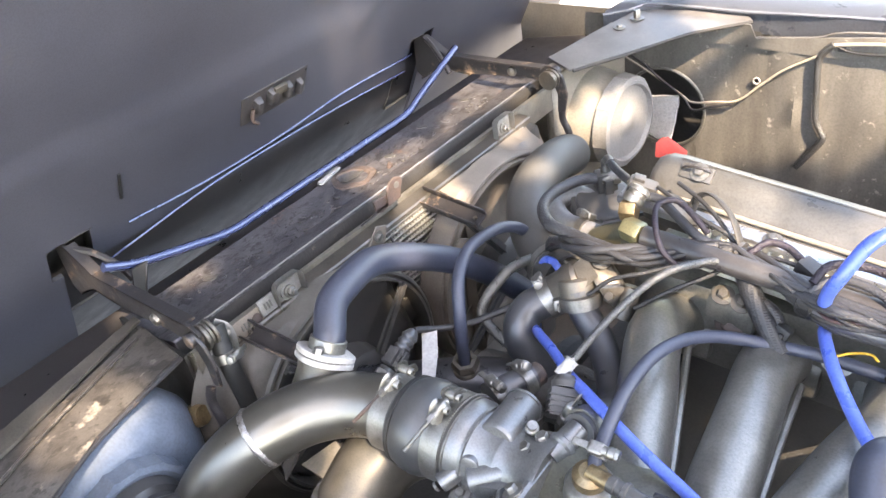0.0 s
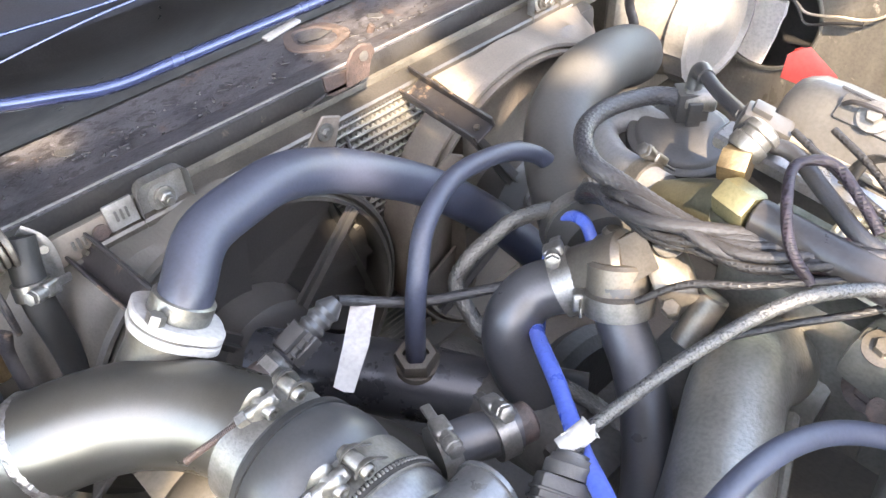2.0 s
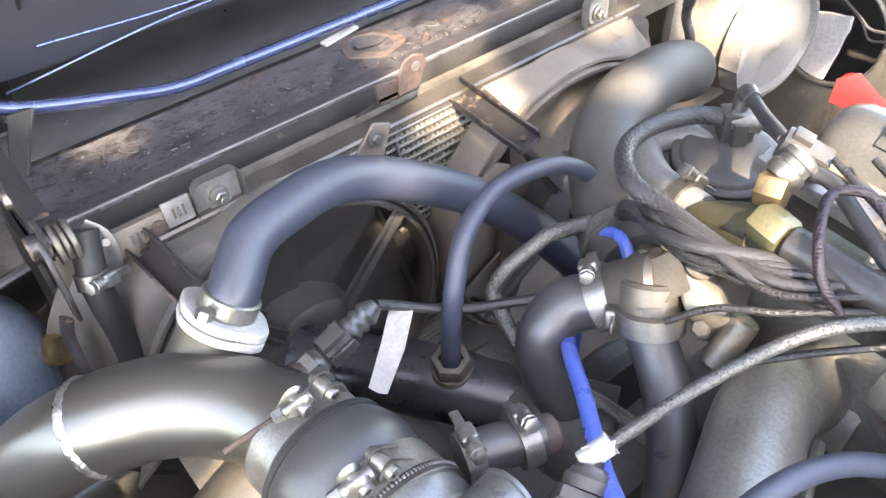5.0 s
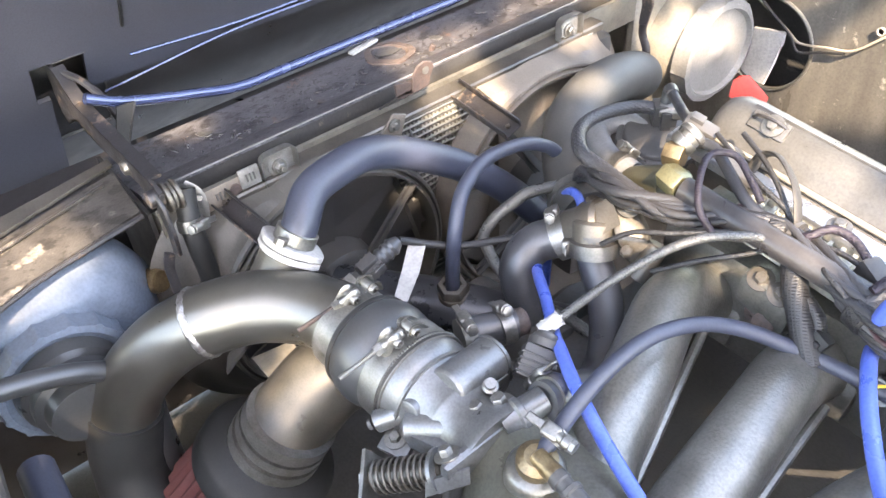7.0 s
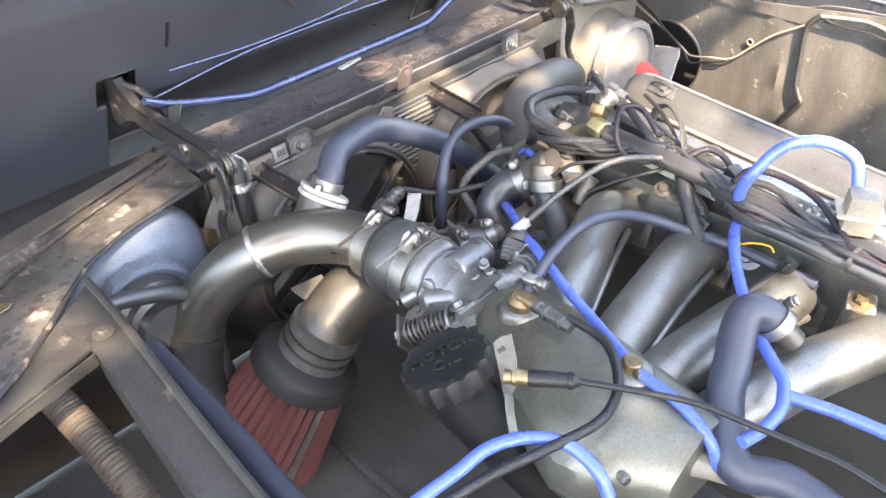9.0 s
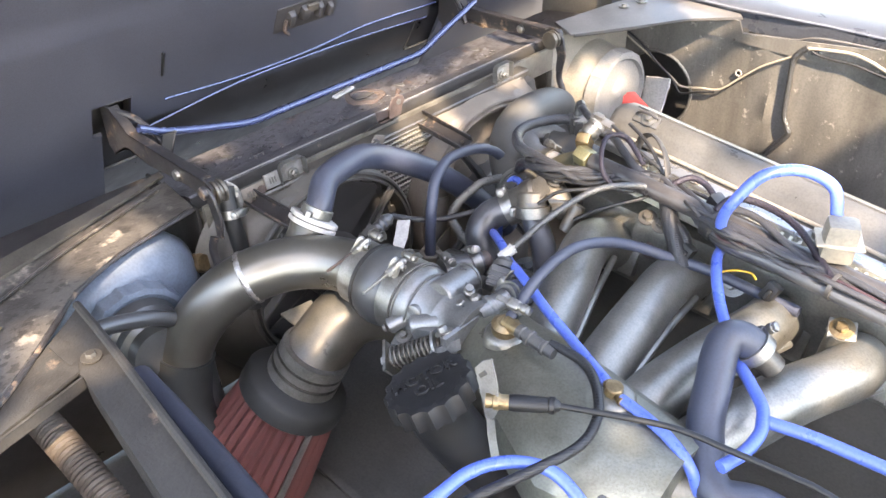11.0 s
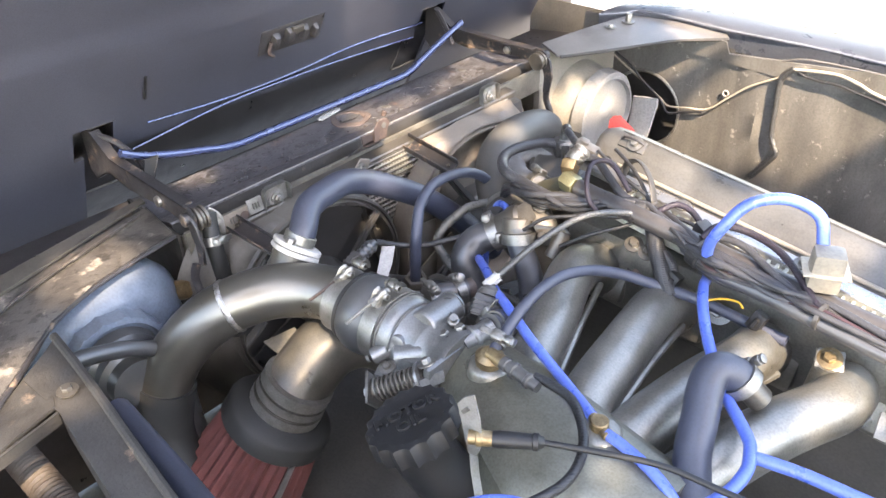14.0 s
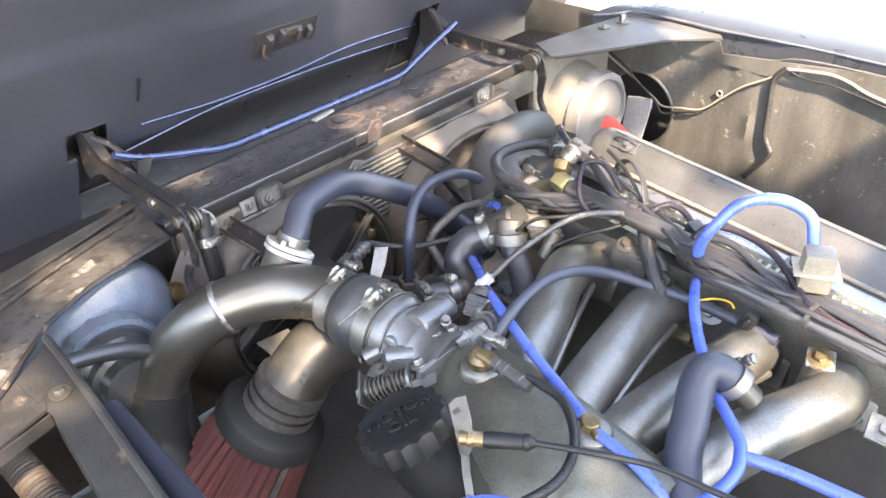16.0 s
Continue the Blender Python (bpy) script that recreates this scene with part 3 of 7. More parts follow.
def wing_wall():
    """The rest of the far inner wing, dished round the strut tower."""
    bm = bmesh.new()
    nx, nz = 40, 16
    grid = []
    for i in range(nx + 1):
        x = 0.235 + 1.0 * i / nx
        row = []
        for j in range(nz + 1):
            z = 0.50 + 0.358 * j / nz
            dome = max(0.0, 1 - ((x - 0.66) / 0.24) ** 2 - ((z - 0.58) / 0.22) ** 2) ** 2
            rib = 0.010 * math.exp(-((x - 0.275 - 0.15 * (0.8 - z)) / 0.014) ** 2) + 0.008 * math.exp(-((x - 0.395) / 0.02) ** 2 - ((z - 0.75) / 0.05) ** 2)
            row.append(bm.verts.new((x, FY - 0.16 * dome - rib, z)))
        grid.append(row)
    for i in range(nx):
        for j in range(nz):
            bm.faces.new((grid[i][j], grid[i + 1][j], grid[i + 1][j + 1], grid[i][j + 1]))
    return bm


part("inner_wing", wing_wall(), "wing", body, "dark inner wing with a mud-splashed strut tower")
ledge = slab([(0.026, 0.5745, 0.874), (0.0785, 0.664, 0.874), (0.1295, 0.761, 0.874), (0.2035, 0.832, 0.875), (0.194, 0.842, 0.877), (0.10, 0.834, 0.879), (0.012, 0.815, 0.879), (-0.008, 0.726, 0.877), (-0.03, 0.60, 0.875)], (0, 0, -0.004), bevel=0.001)
part("wing_ledge", ledge, "ledge", body, "greyed ledge between the lamp panel and the wing")
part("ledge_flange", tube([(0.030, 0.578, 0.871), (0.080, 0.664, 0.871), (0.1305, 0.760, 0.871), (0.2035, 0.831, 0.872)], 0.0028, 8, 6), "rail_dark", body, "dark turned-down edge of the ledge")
flange = slab([(0.0, 0.8225, 0.835), (1.24, 0.8225, 0.835), (1.24, 0.8225, 0.884), (0.45, 0.8225, 0.882), (0.30, 0.8225, 0.862), (0.215, 0.8225, 0.851), (0.205, 0.8225, 0.872), (0.0, 0.8225, 0.872)], (0, -0.003, 0))
part("wing_flange", flange, "wing", body, "upright flange along the inner wing")
part("flange_edge", tube([(0.212, 0.8215, 0.851), (0.30, 0.8215, 0.862), (0.45, 0.8215, 0.882), (1.24, 0.8215, 0.884)], 0.0020, 6, 6), "ledge", body, "worn pale edge of the flange")
# the gutter's shade is put into this strip's dark colour
part("wing_gutter", slab([(0.19, 0.833, 0.846), (1.24, 0.833, 0.846), (1.24, 0.885, 0.846), (0.19, 0.852, 0.846)], (0, 0, -0.004)), "rail_dark", body, "gutter floor behind the flange, painted dark for its shade")
part("wing_lip", tube([(-0.03, 0.772, 0.880), (0.004, 0.795, 0.884), (0.03, 0.826, 0.886), (0.10, 0.833, 0.886), (0.194, 0.838, 0.885), (0.29, 0.848, 0.886), (0.44, 0.862, 0.885), (1.24, 0.89, 0.884)], 0.0026, 8, 6), "wing_paint", body, "rolled outer lip of the wing")
fend = bmesh.new()
nx = 30
prev = None
for i in range(nx + 1):
    x = -0.03 + 1.4 * i / nx
    y0 = 0.62 + 0.21 * min(max((x + 0.30) / 0.35, 0), 1) ** 1.3 + 0.03 * min(max((x - 0.05) / 0.39, 0), 1)
    rise = 0.860 + 0.022 * min(max((x + 0.30) / 0.33, 0), 1)
    row = [fend.verts.new((x, y0 + dy, rise + dz)) for dy, dz in ((0.002, -0.034), (0.003, 0.002), (0.012, 0.006), (0.09, 0.002), (0.16, -0.02), (0.20, -0.09), (0.21, -0.35))]
    if prev:
        for k in range(6):
            fend.faces.new((prev[k], row[k], row[k + 1], prev[k + 1]))
    prev = row
bmesh.ops.solidify(fend, geom=fend.faces[:], thickness=0.003)
part("far_wing", fend, "wing_paint", body, "faded blue-grey wing panel in the sun")
# backing sheet added to keep bright sky out of the lamp opening
part("opening_backing", slab([(-0.32, 0.93, 0.25), (0.25, 0.93, 0.25), (0.25, 0.93, 0.835), (-0.32, 0.93, 0.82)], (0, 0.004, 0)), "block", body, "added dark backing behind the lamp opening")
part("wing_bolt", bolt(bmesh.new(), (0.032, 0.776, 0.8795), (0, 0, 1), 0.006, 0.014), "zinc", body)
part("wing_bolt", bolt(bmesh.new(), (0.022, 0.735, 0.8785), (0, 0, 1), 0.005, 0.004), "zinc", body)

# closing panels added round the bay, black for its deep shade: bulkhead, near wing, floor pan below the engine
for nm, pts, th in (("bulkhead", [(1.25, -0.55, 0.25), (1.25, 0.95, 0.25), (1.25, 0.95, 0.93), (1.25, -0.55, 0.93)], (0.005, 0, 0)),
                    ("near_wing_liner", [(-0.25, -0.62, 0.35), (1.24, -0.62, 0.35), (1.24, -0.62, 0.835), (-0.25, -0.62, 0.825)], (0, -0.004, 0)),
                    ("undertray", [(-0.34, -0.66, 0.245), (1.24, -0.66, 0.245), (1.24, 1.0, 0.245), (-0.34, 1.0, 0.245)], (0, 0, -0.004)),
                    ("far_wing_liner", [(-0.10, 0.83, 0.25), (1.24, 0.83, 0.25), (1.24, 0.83, 0.50), (-0.10, 0.83, 0.50)], (0, 0.004, 0))):
    part(nm, slab(pts, th), "block", body, "added black panel that closes off the engine bay")

# ---- hood ----
HP, HU, HN = V(-0.213, 0.0, 0.949), V(0.475, 0.0, 0.880).normalized(), V(0.880, 0.0, -0.475).normalized()


def on_hood(y, s, off=0.0):
    return HP + V(0, y, 0) + HU * s + HN * off


hood = thing("hood", "raised front-hinged hood, dark dusty primer underside", "hood")


def hood_skin():
    bm = bmesh.new()
    ny, ns = 120, 90
    grid = []
    for i in range(ny + 1):
        y = -0.66 + 1.76 * i / ny
        row = []
        for j in range(ns + 1):
            s = -0.34 + 1.40 * j / ns
            # a pressed recess with rounded edges, a diagonal crease and the bowed skin
            a = min(max((s - (0.085 + 0.05 * max(-y, 0))) / 0.02, 0), 1)
            b = min(max((y + 0.60) / 0.03, 0), 1) * min(max((0.98 - y) / 0.03, 0), 1)
            rec = a * a * (3 - 2 * a) * b
            rib = math.exp(-((y - 0.36 - 0.35 * (s - 0.05)) / 0.02) ** 2) * min(max((s - 0.02) / 0.05, 0), 1)
            rib += 0.6 * math.exp(-((y + 0.30 - 0.30 * s) / 0.012) ** 2)
            bow = -0.035 * ((y - 0.22) / 0.88) ** 2
            dent = 0.0015 * math.sin(23 * y + 4 * s) * math.sin(17 * s + 1.3)
            row.append(bm.verts.new(on_hood(y, s, -0.006 * rec + 0.006 * rib + bow * 0.4 + dent)))
        grid.append(row)
    for i in range(ny):
        y = -0.66 + 1.76 * (i + 0.5) / ny
        for j in range(ns):
            s = -0.34 + 1.40 * (j + 0.5) / ns
            if s < -0.108 and -0.128 < y < 0.555:
                continue
            if -0.108 < s < -0.050 and (-0.142 < y < -0.092 or 0.520 < y < 0.568):
                continue
            bm.faces.new((grid[i][j], grid[i + 1][j], grid[i + 1][j + 1], grid[i][j + 1]))
    loose = [v for v in bm.verts if not v.link_faces]
    bmesh.ops.delete(bm, geom=loose, context="VERTS")
    bmesh.ops.solidify(bm, geom=bm.faces[:], thickness=0.006)
    return bm


part("hood_panel", hood_skin(), "hood", hood)
for pts, r in (((on_hood(-0.037, -0.072, 0.001), on_hood(0.094, -0.083, 0.001), on_hood(0.225, -0.082, 0.001), on_hood(0.356, -0.069, 0.001), on_hood(0.52, -0.076, 0.001)), 0.0015),
               ((on_hood(-0.075, -0.112, 0.008), on_hood(0.085, -0.085, 0.009), on_hood(0.225, -0.083, 0.008), on_hood(0.353, -0.087, 0.008), on_hood(0.500, -0.098, 0.008)), 0.0014)):
    part("lip_seam", tube(pts, r, 8, 10), "enamel_sky_tint", hood, "thin folded seam with a bright edge")
low = bmesh.new()
chan = [(-0.100, -0.009), (-0.125, -0.010), (-0.16, -0.008), (-0.20, -0.012), (-0.26, -0.024), (-0.36, -0.055)]
rows = [[low.verts.new(on_hood(y, s, o)) for s, o in chan] for y in [-0.19 + 0.82 * k / 18 for k in range(19)]]
for a, b in zip(rows, rows[1:]):
    for k in range(len(chan) - 1):
        low.faces.new((a[k], b[k], b[k + 1], a[k + 1]))
bmesh.ops.solidify(low, geom=low.faces[:], thickness=0.004)
part("front_channel", low, "channel", hood, "dark grimy front channel")
# boxes added behind the hinge cut-outs, black to give the recess its shade
for y0, y1 in ((-0.21, -0.065), (0.495, 0.64)):
    pocket = bmesh.new()
    s0, s1 = -0.20, -0.025
    slab([on_hood(y0, s0, -0.06), on_hood(y1, s0, -0.06), on_hood(y1, s1, -0.06), on_hood(y0, s1, -0.06)], HN * -0.003, pocket)
    for p, q, th in (((y0, s0), (y0, s1), V(0, 0.002, 0)), ((y1, s0), (y1, s1), V(0, -0.002, 0)), ((y0, s1), (y1, s1), HU * -0.002), ((y0, s0), (y1, s0), HU * 0.002)):
        slab([on_hood(*p, -0.06), on_hood(*q, -0.06), on_hood(*q, -0.008), on_hood(*p, -0.008)], th, pocket)
    part("hinge_pocket", pocket, "block", hood, "added black box behind the hinge cut-out, shade in its colour")
lat = bmesh.new()
block((0.050, 0.120, 0.006), Matrix.Translation(on_hood(0.205, 0.010, -0.002)) @ frame_of(HU, HN), 0.003, lat)
for y, s_, l in ((0.172, 0.012, 0.016), (0.198, 0.016, 0.020), (0.226, 0.012, 0.014), (0.248, 0.006, 0.012)):
    block((0.030, l, 0.014), Matrix.Translation(on_hood(y, s_, 0.004)) @ frame_of(HU, HN), 0.005, lat, taper=(0.7, 0.7))
part("latch", lat, "channel", hood, "dark pressed latch plate")
part("latch_pad", block((0.014, 0.022, 0.006), Matrix.Translation(on_hood(0.208, 0.026, 0.007)) @ frame_of(HU, HN), 0.002), "elbow", hood, "worn tan pad on the latch")
part("latch_hook", tube([on_hood(0.163, 0.012, 0.004), on_hood(0.160, -0.004, 0.008), on_hood(0.168, -0.014, 0.009), on_hood(0.174, -0.022, 0.004)], 0.0028, 8, 6), "rust", hood, "rusty latch hook")
part("slit", block((0.045, 0.0035, 0.004), Matrix.Translation(on_hood(-0.041, 0.0, -0.0015)) @ frame_of(HU, HN), 0.0008), "cap", hood, "narrow dark drain slot")


def hinge_arm(y, side):
    """One hinge: a bent flat arm, its pivot and the bracket on the hood."""
    bm = bmesh.new()
    w = V(0, 0.004 * side, 0)
    up = [(0.024, 0.872), (0.023, 0.884), (0.012, 0.889), (-0.055, 0.886), (-0.143, 0.883), (-0.188, 0.882), (-0.232, 0.907), (-0.262, 0.905), (-0.268, 0.838), (-0.254, 0.827), (-0.214, 0.850), (-0.200, 0.855), (-0.144, 0.852), (-0.037, 0.864), (0.004, 0.862), (0.016, 0.862)]
    slab([(x, y, z) for x, z in up], w, bm)
    part("hinge_arm", bm, "arm", hood, "worn black hinge arm with rust")
    lip = [(0.0, 0.889), (-0.055, 0.887), (-0.143, 0.884), (-0.188, 0.883), (-0.232, 0.908)]
    for p, q in zip(lip, lip[1:]):
        part("arm_flange", slab([(p[0], y, p[1]), (q[0], y, q[1]), (q[0], y + 0.014 * side, q[1]), (p[0], y + 0.014 * side, p[1])], (0, 0, -0.003)), "arm", hood)
    low_edge = [(-0.144, 0.852), (-0.200, 0.855), (-0.214, 0.850), (-0.254, 0.827)]
    for p, q in zip(low_edge, low_edge[1:]):
        part("arm_flange", slab([(p[0], y, p[1]), (q[0], y, q[1]), (q[0], y + 0.010 * side, q[1]), (p[0], y + 0.010 * side, p[1])], (0, 0, 0.003)), "arm", hood)
    br = bmesh.new()
    tube([(-0.232, y + 0.006 * side, 0.902), (-0.205, y + 0.020 * side, 0.896), (-0.180, y + 0.030 * side, 0.880), (-0.165, y + 0.034 * side, 0.862)], 0.0045, 8, 6, br)
    part("hinge_stay", br, "arm", hood, "thin stay beside the hinge")
    part("hinge_crossbar", block((0.012, 0.040, 0.010), at((-0.243, y + 0.022 * side, 0.912), (1, 0, 0.4)), 0.002), "arm", hood)
    part("pivot", rod((0.012, y - 0.009, 0.876), (0.012, y + 0.012, 0.876), 0.0085, 18), "arm", hood, "greasy pivot bolt")
    part("arm_rivet", lathe([(0, 0.008), (0.004, 0.007), (0.005, 0.003)], (-0.061, y - (0.0 if side > 0 else 0.004), 0.870), (0, -1, 0), 16), "zinc", hood, "pale rivet in the hinge arm")
    for k, (off, r) in enumerate(((0.006, 0.0150), (0.011, 0.0135), (0.016, 0.0150))):
        part("pivot_disc", lathe([(0, r - 0.001), (0.001, r), (0.0032, r), (0.0042, r - 0.001)], (0.014, y + off * side, 0.872), (0, side, 0), 28), "elbow", hood, "worn round pivot washer")
    part("link", slab([(0.018, y - 0.003 * side, 0.884), (0.030, y - 0.003 * side, 0.872), (0.036, y - 0.003 * side, 0.845), (0.030, y - 0.003 * side, 0.815), (0.016, y - 0.003 * side, 0.812), (0.020, y - 0.003 * side, 0.842), (0.010, y - 0.003 * side, 0.866)], (0, 0.004 * side, 0), bevel=0.001), "arm", hood, "curved hinge link")
    part("link_stay", tube([(0.020, y - 0.008 * side, 0.816), (0.016, y - 0.012 * side, 0.795), (0.026, y - 0.014 * side, 0.765), (0.020, y - 0.014 * side, 0.720)], 0.0055, 8, 8, squash=0.4), "arm", hood, "bent black stay below the hinge")


hinge_arm(-0.126, 1)
hinge_arm(0.550, -1)
part("bar_stay", slab([(-0.150, -0.094, 0.883), (-0.152, -0.074, 0.881), (-0.146, -0.100, 0.830), (-0.146, -0.112, 0.834)], (-0.0025, 0, 0)), "rail_dark", hood, "dark sheet stay between the bar and the crossmember")
part("stay_edge", tube([(-0.152, -0.0735, 0.881), (-0.149, -0.087, 0.856), (-0.146, -0.0995, 0.830)], 0.0014, 6, 3), "arm", hood, "folded edge of the stay")
part("torsion_bar", tube([(-0.165, -0.118, 0.897), (-0.165, -0.085, 0.880), (-0.164, -0.04, 0.866), (-0.1625, 0.00, 0.856), (-0.162, 0.03, 0.848), (-0.162, 0.06, 0.844), (-0.1626, 0.09, 0.8436), (-0.1635, 0.14, 0.843), (-0.165, 0.22, 0.842), (-0.1665, 0.30, 0.841), (-0.1675, 0.35, 0.8404), (-0.168, 0.38, 0.840), (-0.168, 0.41, 0.843), (-0.170, 0.445, 0.8555), (-0.172, 0.48, 0.868), (-0.175, 0.55, 0.892)], 0.0058, 12, 8),
     "enamel_sky_tint", hood, "glossy black hinge torsion bar with reflected sky in its colour")

# ---- radiator, its brackets and the fans ----
radiator = thing("radiator", "dusty aluminium radiator behind the crossmember", "radiator")
core = bmesh.new()
for k in range(36):
    block((0.030, 0.50, 0.0016), Matrix.Translation((0.000, 0.21, 0.830 - 0.0085 * k)), 0, core)
tagged(part("flat_tube", core, "fin", radiator, "flat radiator tubes"), kind="stuff")
fins = bmesh.new()
for k in range(24):
    z = 0.830 - 0.0085 * k - 0.00425
    pts = [(-0.04 + 0.0028 * i, z + (0.0037 if i % 2 else -0.0037)) for i in range(180)]
    a = [fins.verts.new((0.0135, y, zz)) for y, zz in pts]
    b = [fins.verts.new((-0.012, y, zz)) for y, zz in pts]
    for i in range(179):
        fins.faces.new((a[i], a[i + 1], b[i + 1], b[i]))
tagged(part("cooling_fin", fins, "fin", radiator, "folded cooling fins"), kind="stuff")
part("top_frame", sweep([(-0.008, 0.834), (-0.008, 0.838), (0.012, 0.838), (0.014, 0.836), (0.014, 0.828), (0.012, 0.828), (0.012, 0.834)], -0.06, 0.48), "elbow", radiator, "grey top frame of the radiator")
for y in (-0.055, 0.475):
    part("side_tank", block((0.05, 0.045, 0.42), Matrix.Translation((-0.005, y, 0.61)), 0.012), "plastic", radiator, "black plastic side tank")
backing = slab([(-0.034, -0.08, 0.40), (-0.034, 0.50, 0.40), (-0.034, 0.50, 0.82), (-0.034, -0.08, 0.82)], (-0.006, 0, 0))
part("core_backing", backing, "block", radiator)


def radiator_bracket(y):
    """A pressed plate with rounded shoulders, turned-out side flanges and a stepped bolt."""
    top = thing("radiator_bracket", "grey pressed-steel radiator mounting bracket with a bolt", "bracket", "radiator brackets")
    top.location, top.scale = (0.0013, 0.2 * y, 0.1692), (0.8, 0.8, 0.8)
    arc = [(y + sgn * (0.013 + 0.010 * math.cos(a)), 0.861 + 0.010 * math.sin(a)) for sgn, angles in ((1, (0, 0.4, 0.8, 1.2, 1.57)), (-1, (1.57, 1.2, 0.8, 0.4, 0))) for a in angles]
    bm = slab([(0.004, yy, z) for yy, z in [(y + 0.023, 0.824)] + arc + [(y - 0.023, 0.824)]], (0.0025, 0, 0))
    part("plate", bm, "zinc_dull", top)
    rim = [(y + 0.0235, 0.818)] + [(yy + (0.0012 if yy > y else -0.0012), z + 0.0008) for yy, z in arc] + [(y - 0.0235, 0.818)]
    lip = bmesh.new()
    a = [lip.verts.new((0.004, yy, z)) for yy, z in rim]
    b = [lip.verts.new((0.017, yy + (0.0015 if yy > y else -0.0015), z + 0.001)) for yy, z in rim]
    for k in range(len(rim) - 1):
        lip.faces.new((a[k], a[k + 1], b[k + 1], b[k]))
    bmesh.ops.solidify(lip, geom=lip.faces[:], thickness=0.0022)
    part("flange", lip, "zinc_dull", top, "turned-out rim of the bracket")
    part("washer", lathe([(0, 0.0145), (0.0016, 0.0145), (0.002, 0.013)], (0.0066, y, 0.846), (1, 0, 0.15), 28), "zinc_dull", top, "broad dull washer")
    bb = lathe([(0, 0.0100), (0.003, 0.0100), (0.0035, 0.0085)], (0.0086, y, 0.8462), (1, 0, 0.15), 24)
    lathe([(0.003, 0.0072), (0.009, 0.0072), (0.010, 0.006)], (0.0086, y, 0.8462), (1, 0, 0.15), 6, bb)
    rod((0.018, y, 0.8476), (0.024, y, 0.8484), 0.0042, 12, bb)
    part("bolt", bb, "zinc", top, "stepped bolt with its nut")


radiator_bracket(0.0)
radiator_bracket(0.42)

slots = bmesh.new()
for k in range(34):
    block((0.0012, 0.003, 0.0025), Matrix.Translation((0.0143, 0.10 + 0.0042 * k, 0.832)), 0, slots)
tagged(part("frame_slot", slots, "block", radiator, "row of small slots"), kind="stuff")
ear = slab([(0.013, 0.118, 0.826), (0.013, 0.140, 0.850), (0.013, 0.158, 0.842), (0.014, 0.146, 0.812), (0.014, 0.128, 0.800)], (0.003, 0, 0), bevel=0.001)
part("frame_ear", ear, "shroud", radiator, "beige folded ear of the frame")
part("ear_bolt", bolt(bmesh.new(), (0.017, 0.139, 0.836), (1, 0, 0.1), 0.004, 0.004), "zinc", radiator)

plate_ob = thing("slotted_plate", "dusty tan slotted plate beside the radiator bracket", "bracket")
part("plate", block((0.003, 0.062, 0.022), at((0.006, -0.055, 0.842), (1, 0, 0.25)), 0.001), "shroud", plate_ob)
for k in range(3):
    part("slot", block((0.002, 0.0022, 0.009 - 0.002 * abs(k - 1)), at((0.0078, -0.070 + 0.004 * k, 0.8425), (1, 0, 0.25)), 0.0005, segs=1), "block", plate_ob, "narrow dark slot")
part("washer_plate", block((0.003, 0.022, 0.020), at((0.0085, -0.033, 0.850), (1, 0, 0.25)), 0.001), "zinc_dull", plate_ob, "small square slotted washer plate")
for k in range(3):
    part("slot", block((0.002, 0.0018, 0.008), at((0.0106, -0.037 + 0.004 * k, 0.8505), (1, 0, 0.25)), 0.0004, segs=1), "block", plate_ob, "narrow dark slot")
part("grommet", lathe([(0, 0.006), (0.002, 0.006), (0.002, 0.003)], (0.0076, -0.050, 0.8425), (1, 0, 0.25), 16), "rust", plate_ob, "small rusty rivet")

latch_bracket = thing("latch_bracket", "small rusty hood latch catch on the crossmember", "latch")
lb = slab([(0.016, 0.168, 0.862), (0.016, 0.170, 0.884), (0.016, 0.176, 0.893), (0.016, 0.186, 0.896), (0.016, 0.197, 0.892), (0.016, 0.200, 0.884), (0.016, 0.192, 0.876), (0.016, 0.192, 0.864)], (-0.003, 0, 0), bevel=0.0012)
part("catch_plate", lb, "rust", latch_bracket)
part("catch_foot", slab([(0.012, 0.148, 0.880), (0.012, 0.150, 0.862), (0.012, 0.160, 0.858), (0.012, 0.190, 0.864), (0.012, 0.191, 0.874)], (-0.003, 0, 0), bevel=0.0008), "rust", latch_bracket, "flaking rusty foot plate")
part("catch_shelf", slab([(-0.014, 0.140, 0.842), (-0.014, 0.196, 0.842), (0.012, 0.192, 0.866), (0.012, 0.148, 0.866)], (0, 0, -0.003)), "channel", latch_bracket, "dark support under the catch")
part("catch_hole", lathe([(0, 0.0045), (0.0006, 0.0045), (0.0008, 0.003)], (0.0163, 0.187, 0.885), (1, 0, 0), 16), "block", latch_bracket)
cup = thing("latch_cup", "rust-stained round latch cup in the crossmember", "latch")
part("cup_rim", lathe([(-0.004, 0.032), (0.0015, 0.030), (0.0025, 0.022), (-0.003, 0.016), (-0.006, 0.012), (-0.0065, 0.004)], (-0.128, 0.240, 0.828), (0, 0, 1), 32, wave=lambda t, r: 1 + 0.10 * math.sin(2 * t + 0.8 * r) + 0.05 * math.sin(5 * t)), "rust", cup)
part("cup_slot", slab([(-0.134, 0.222, 0.8305), (-0.129, 0.250, 0.8305), (-0.124, 0.258, 0.8305), (-0.120, 0.240, 0.8305), (-0.126, 0.222, 0.8305)], (0, 0, 0.001)), "block", cup, "dark slot in the cup")
part("cup_stud", rod((-0.10, 0.285, 0.826), (-0.098, 0.288, 0.834), 0.004, 8), "rust", cup)
tab = block((0.010, 0.048, 0.004), at((-0.162, 0.224, 0.831), (1, 0.2, 0)), 0.002)
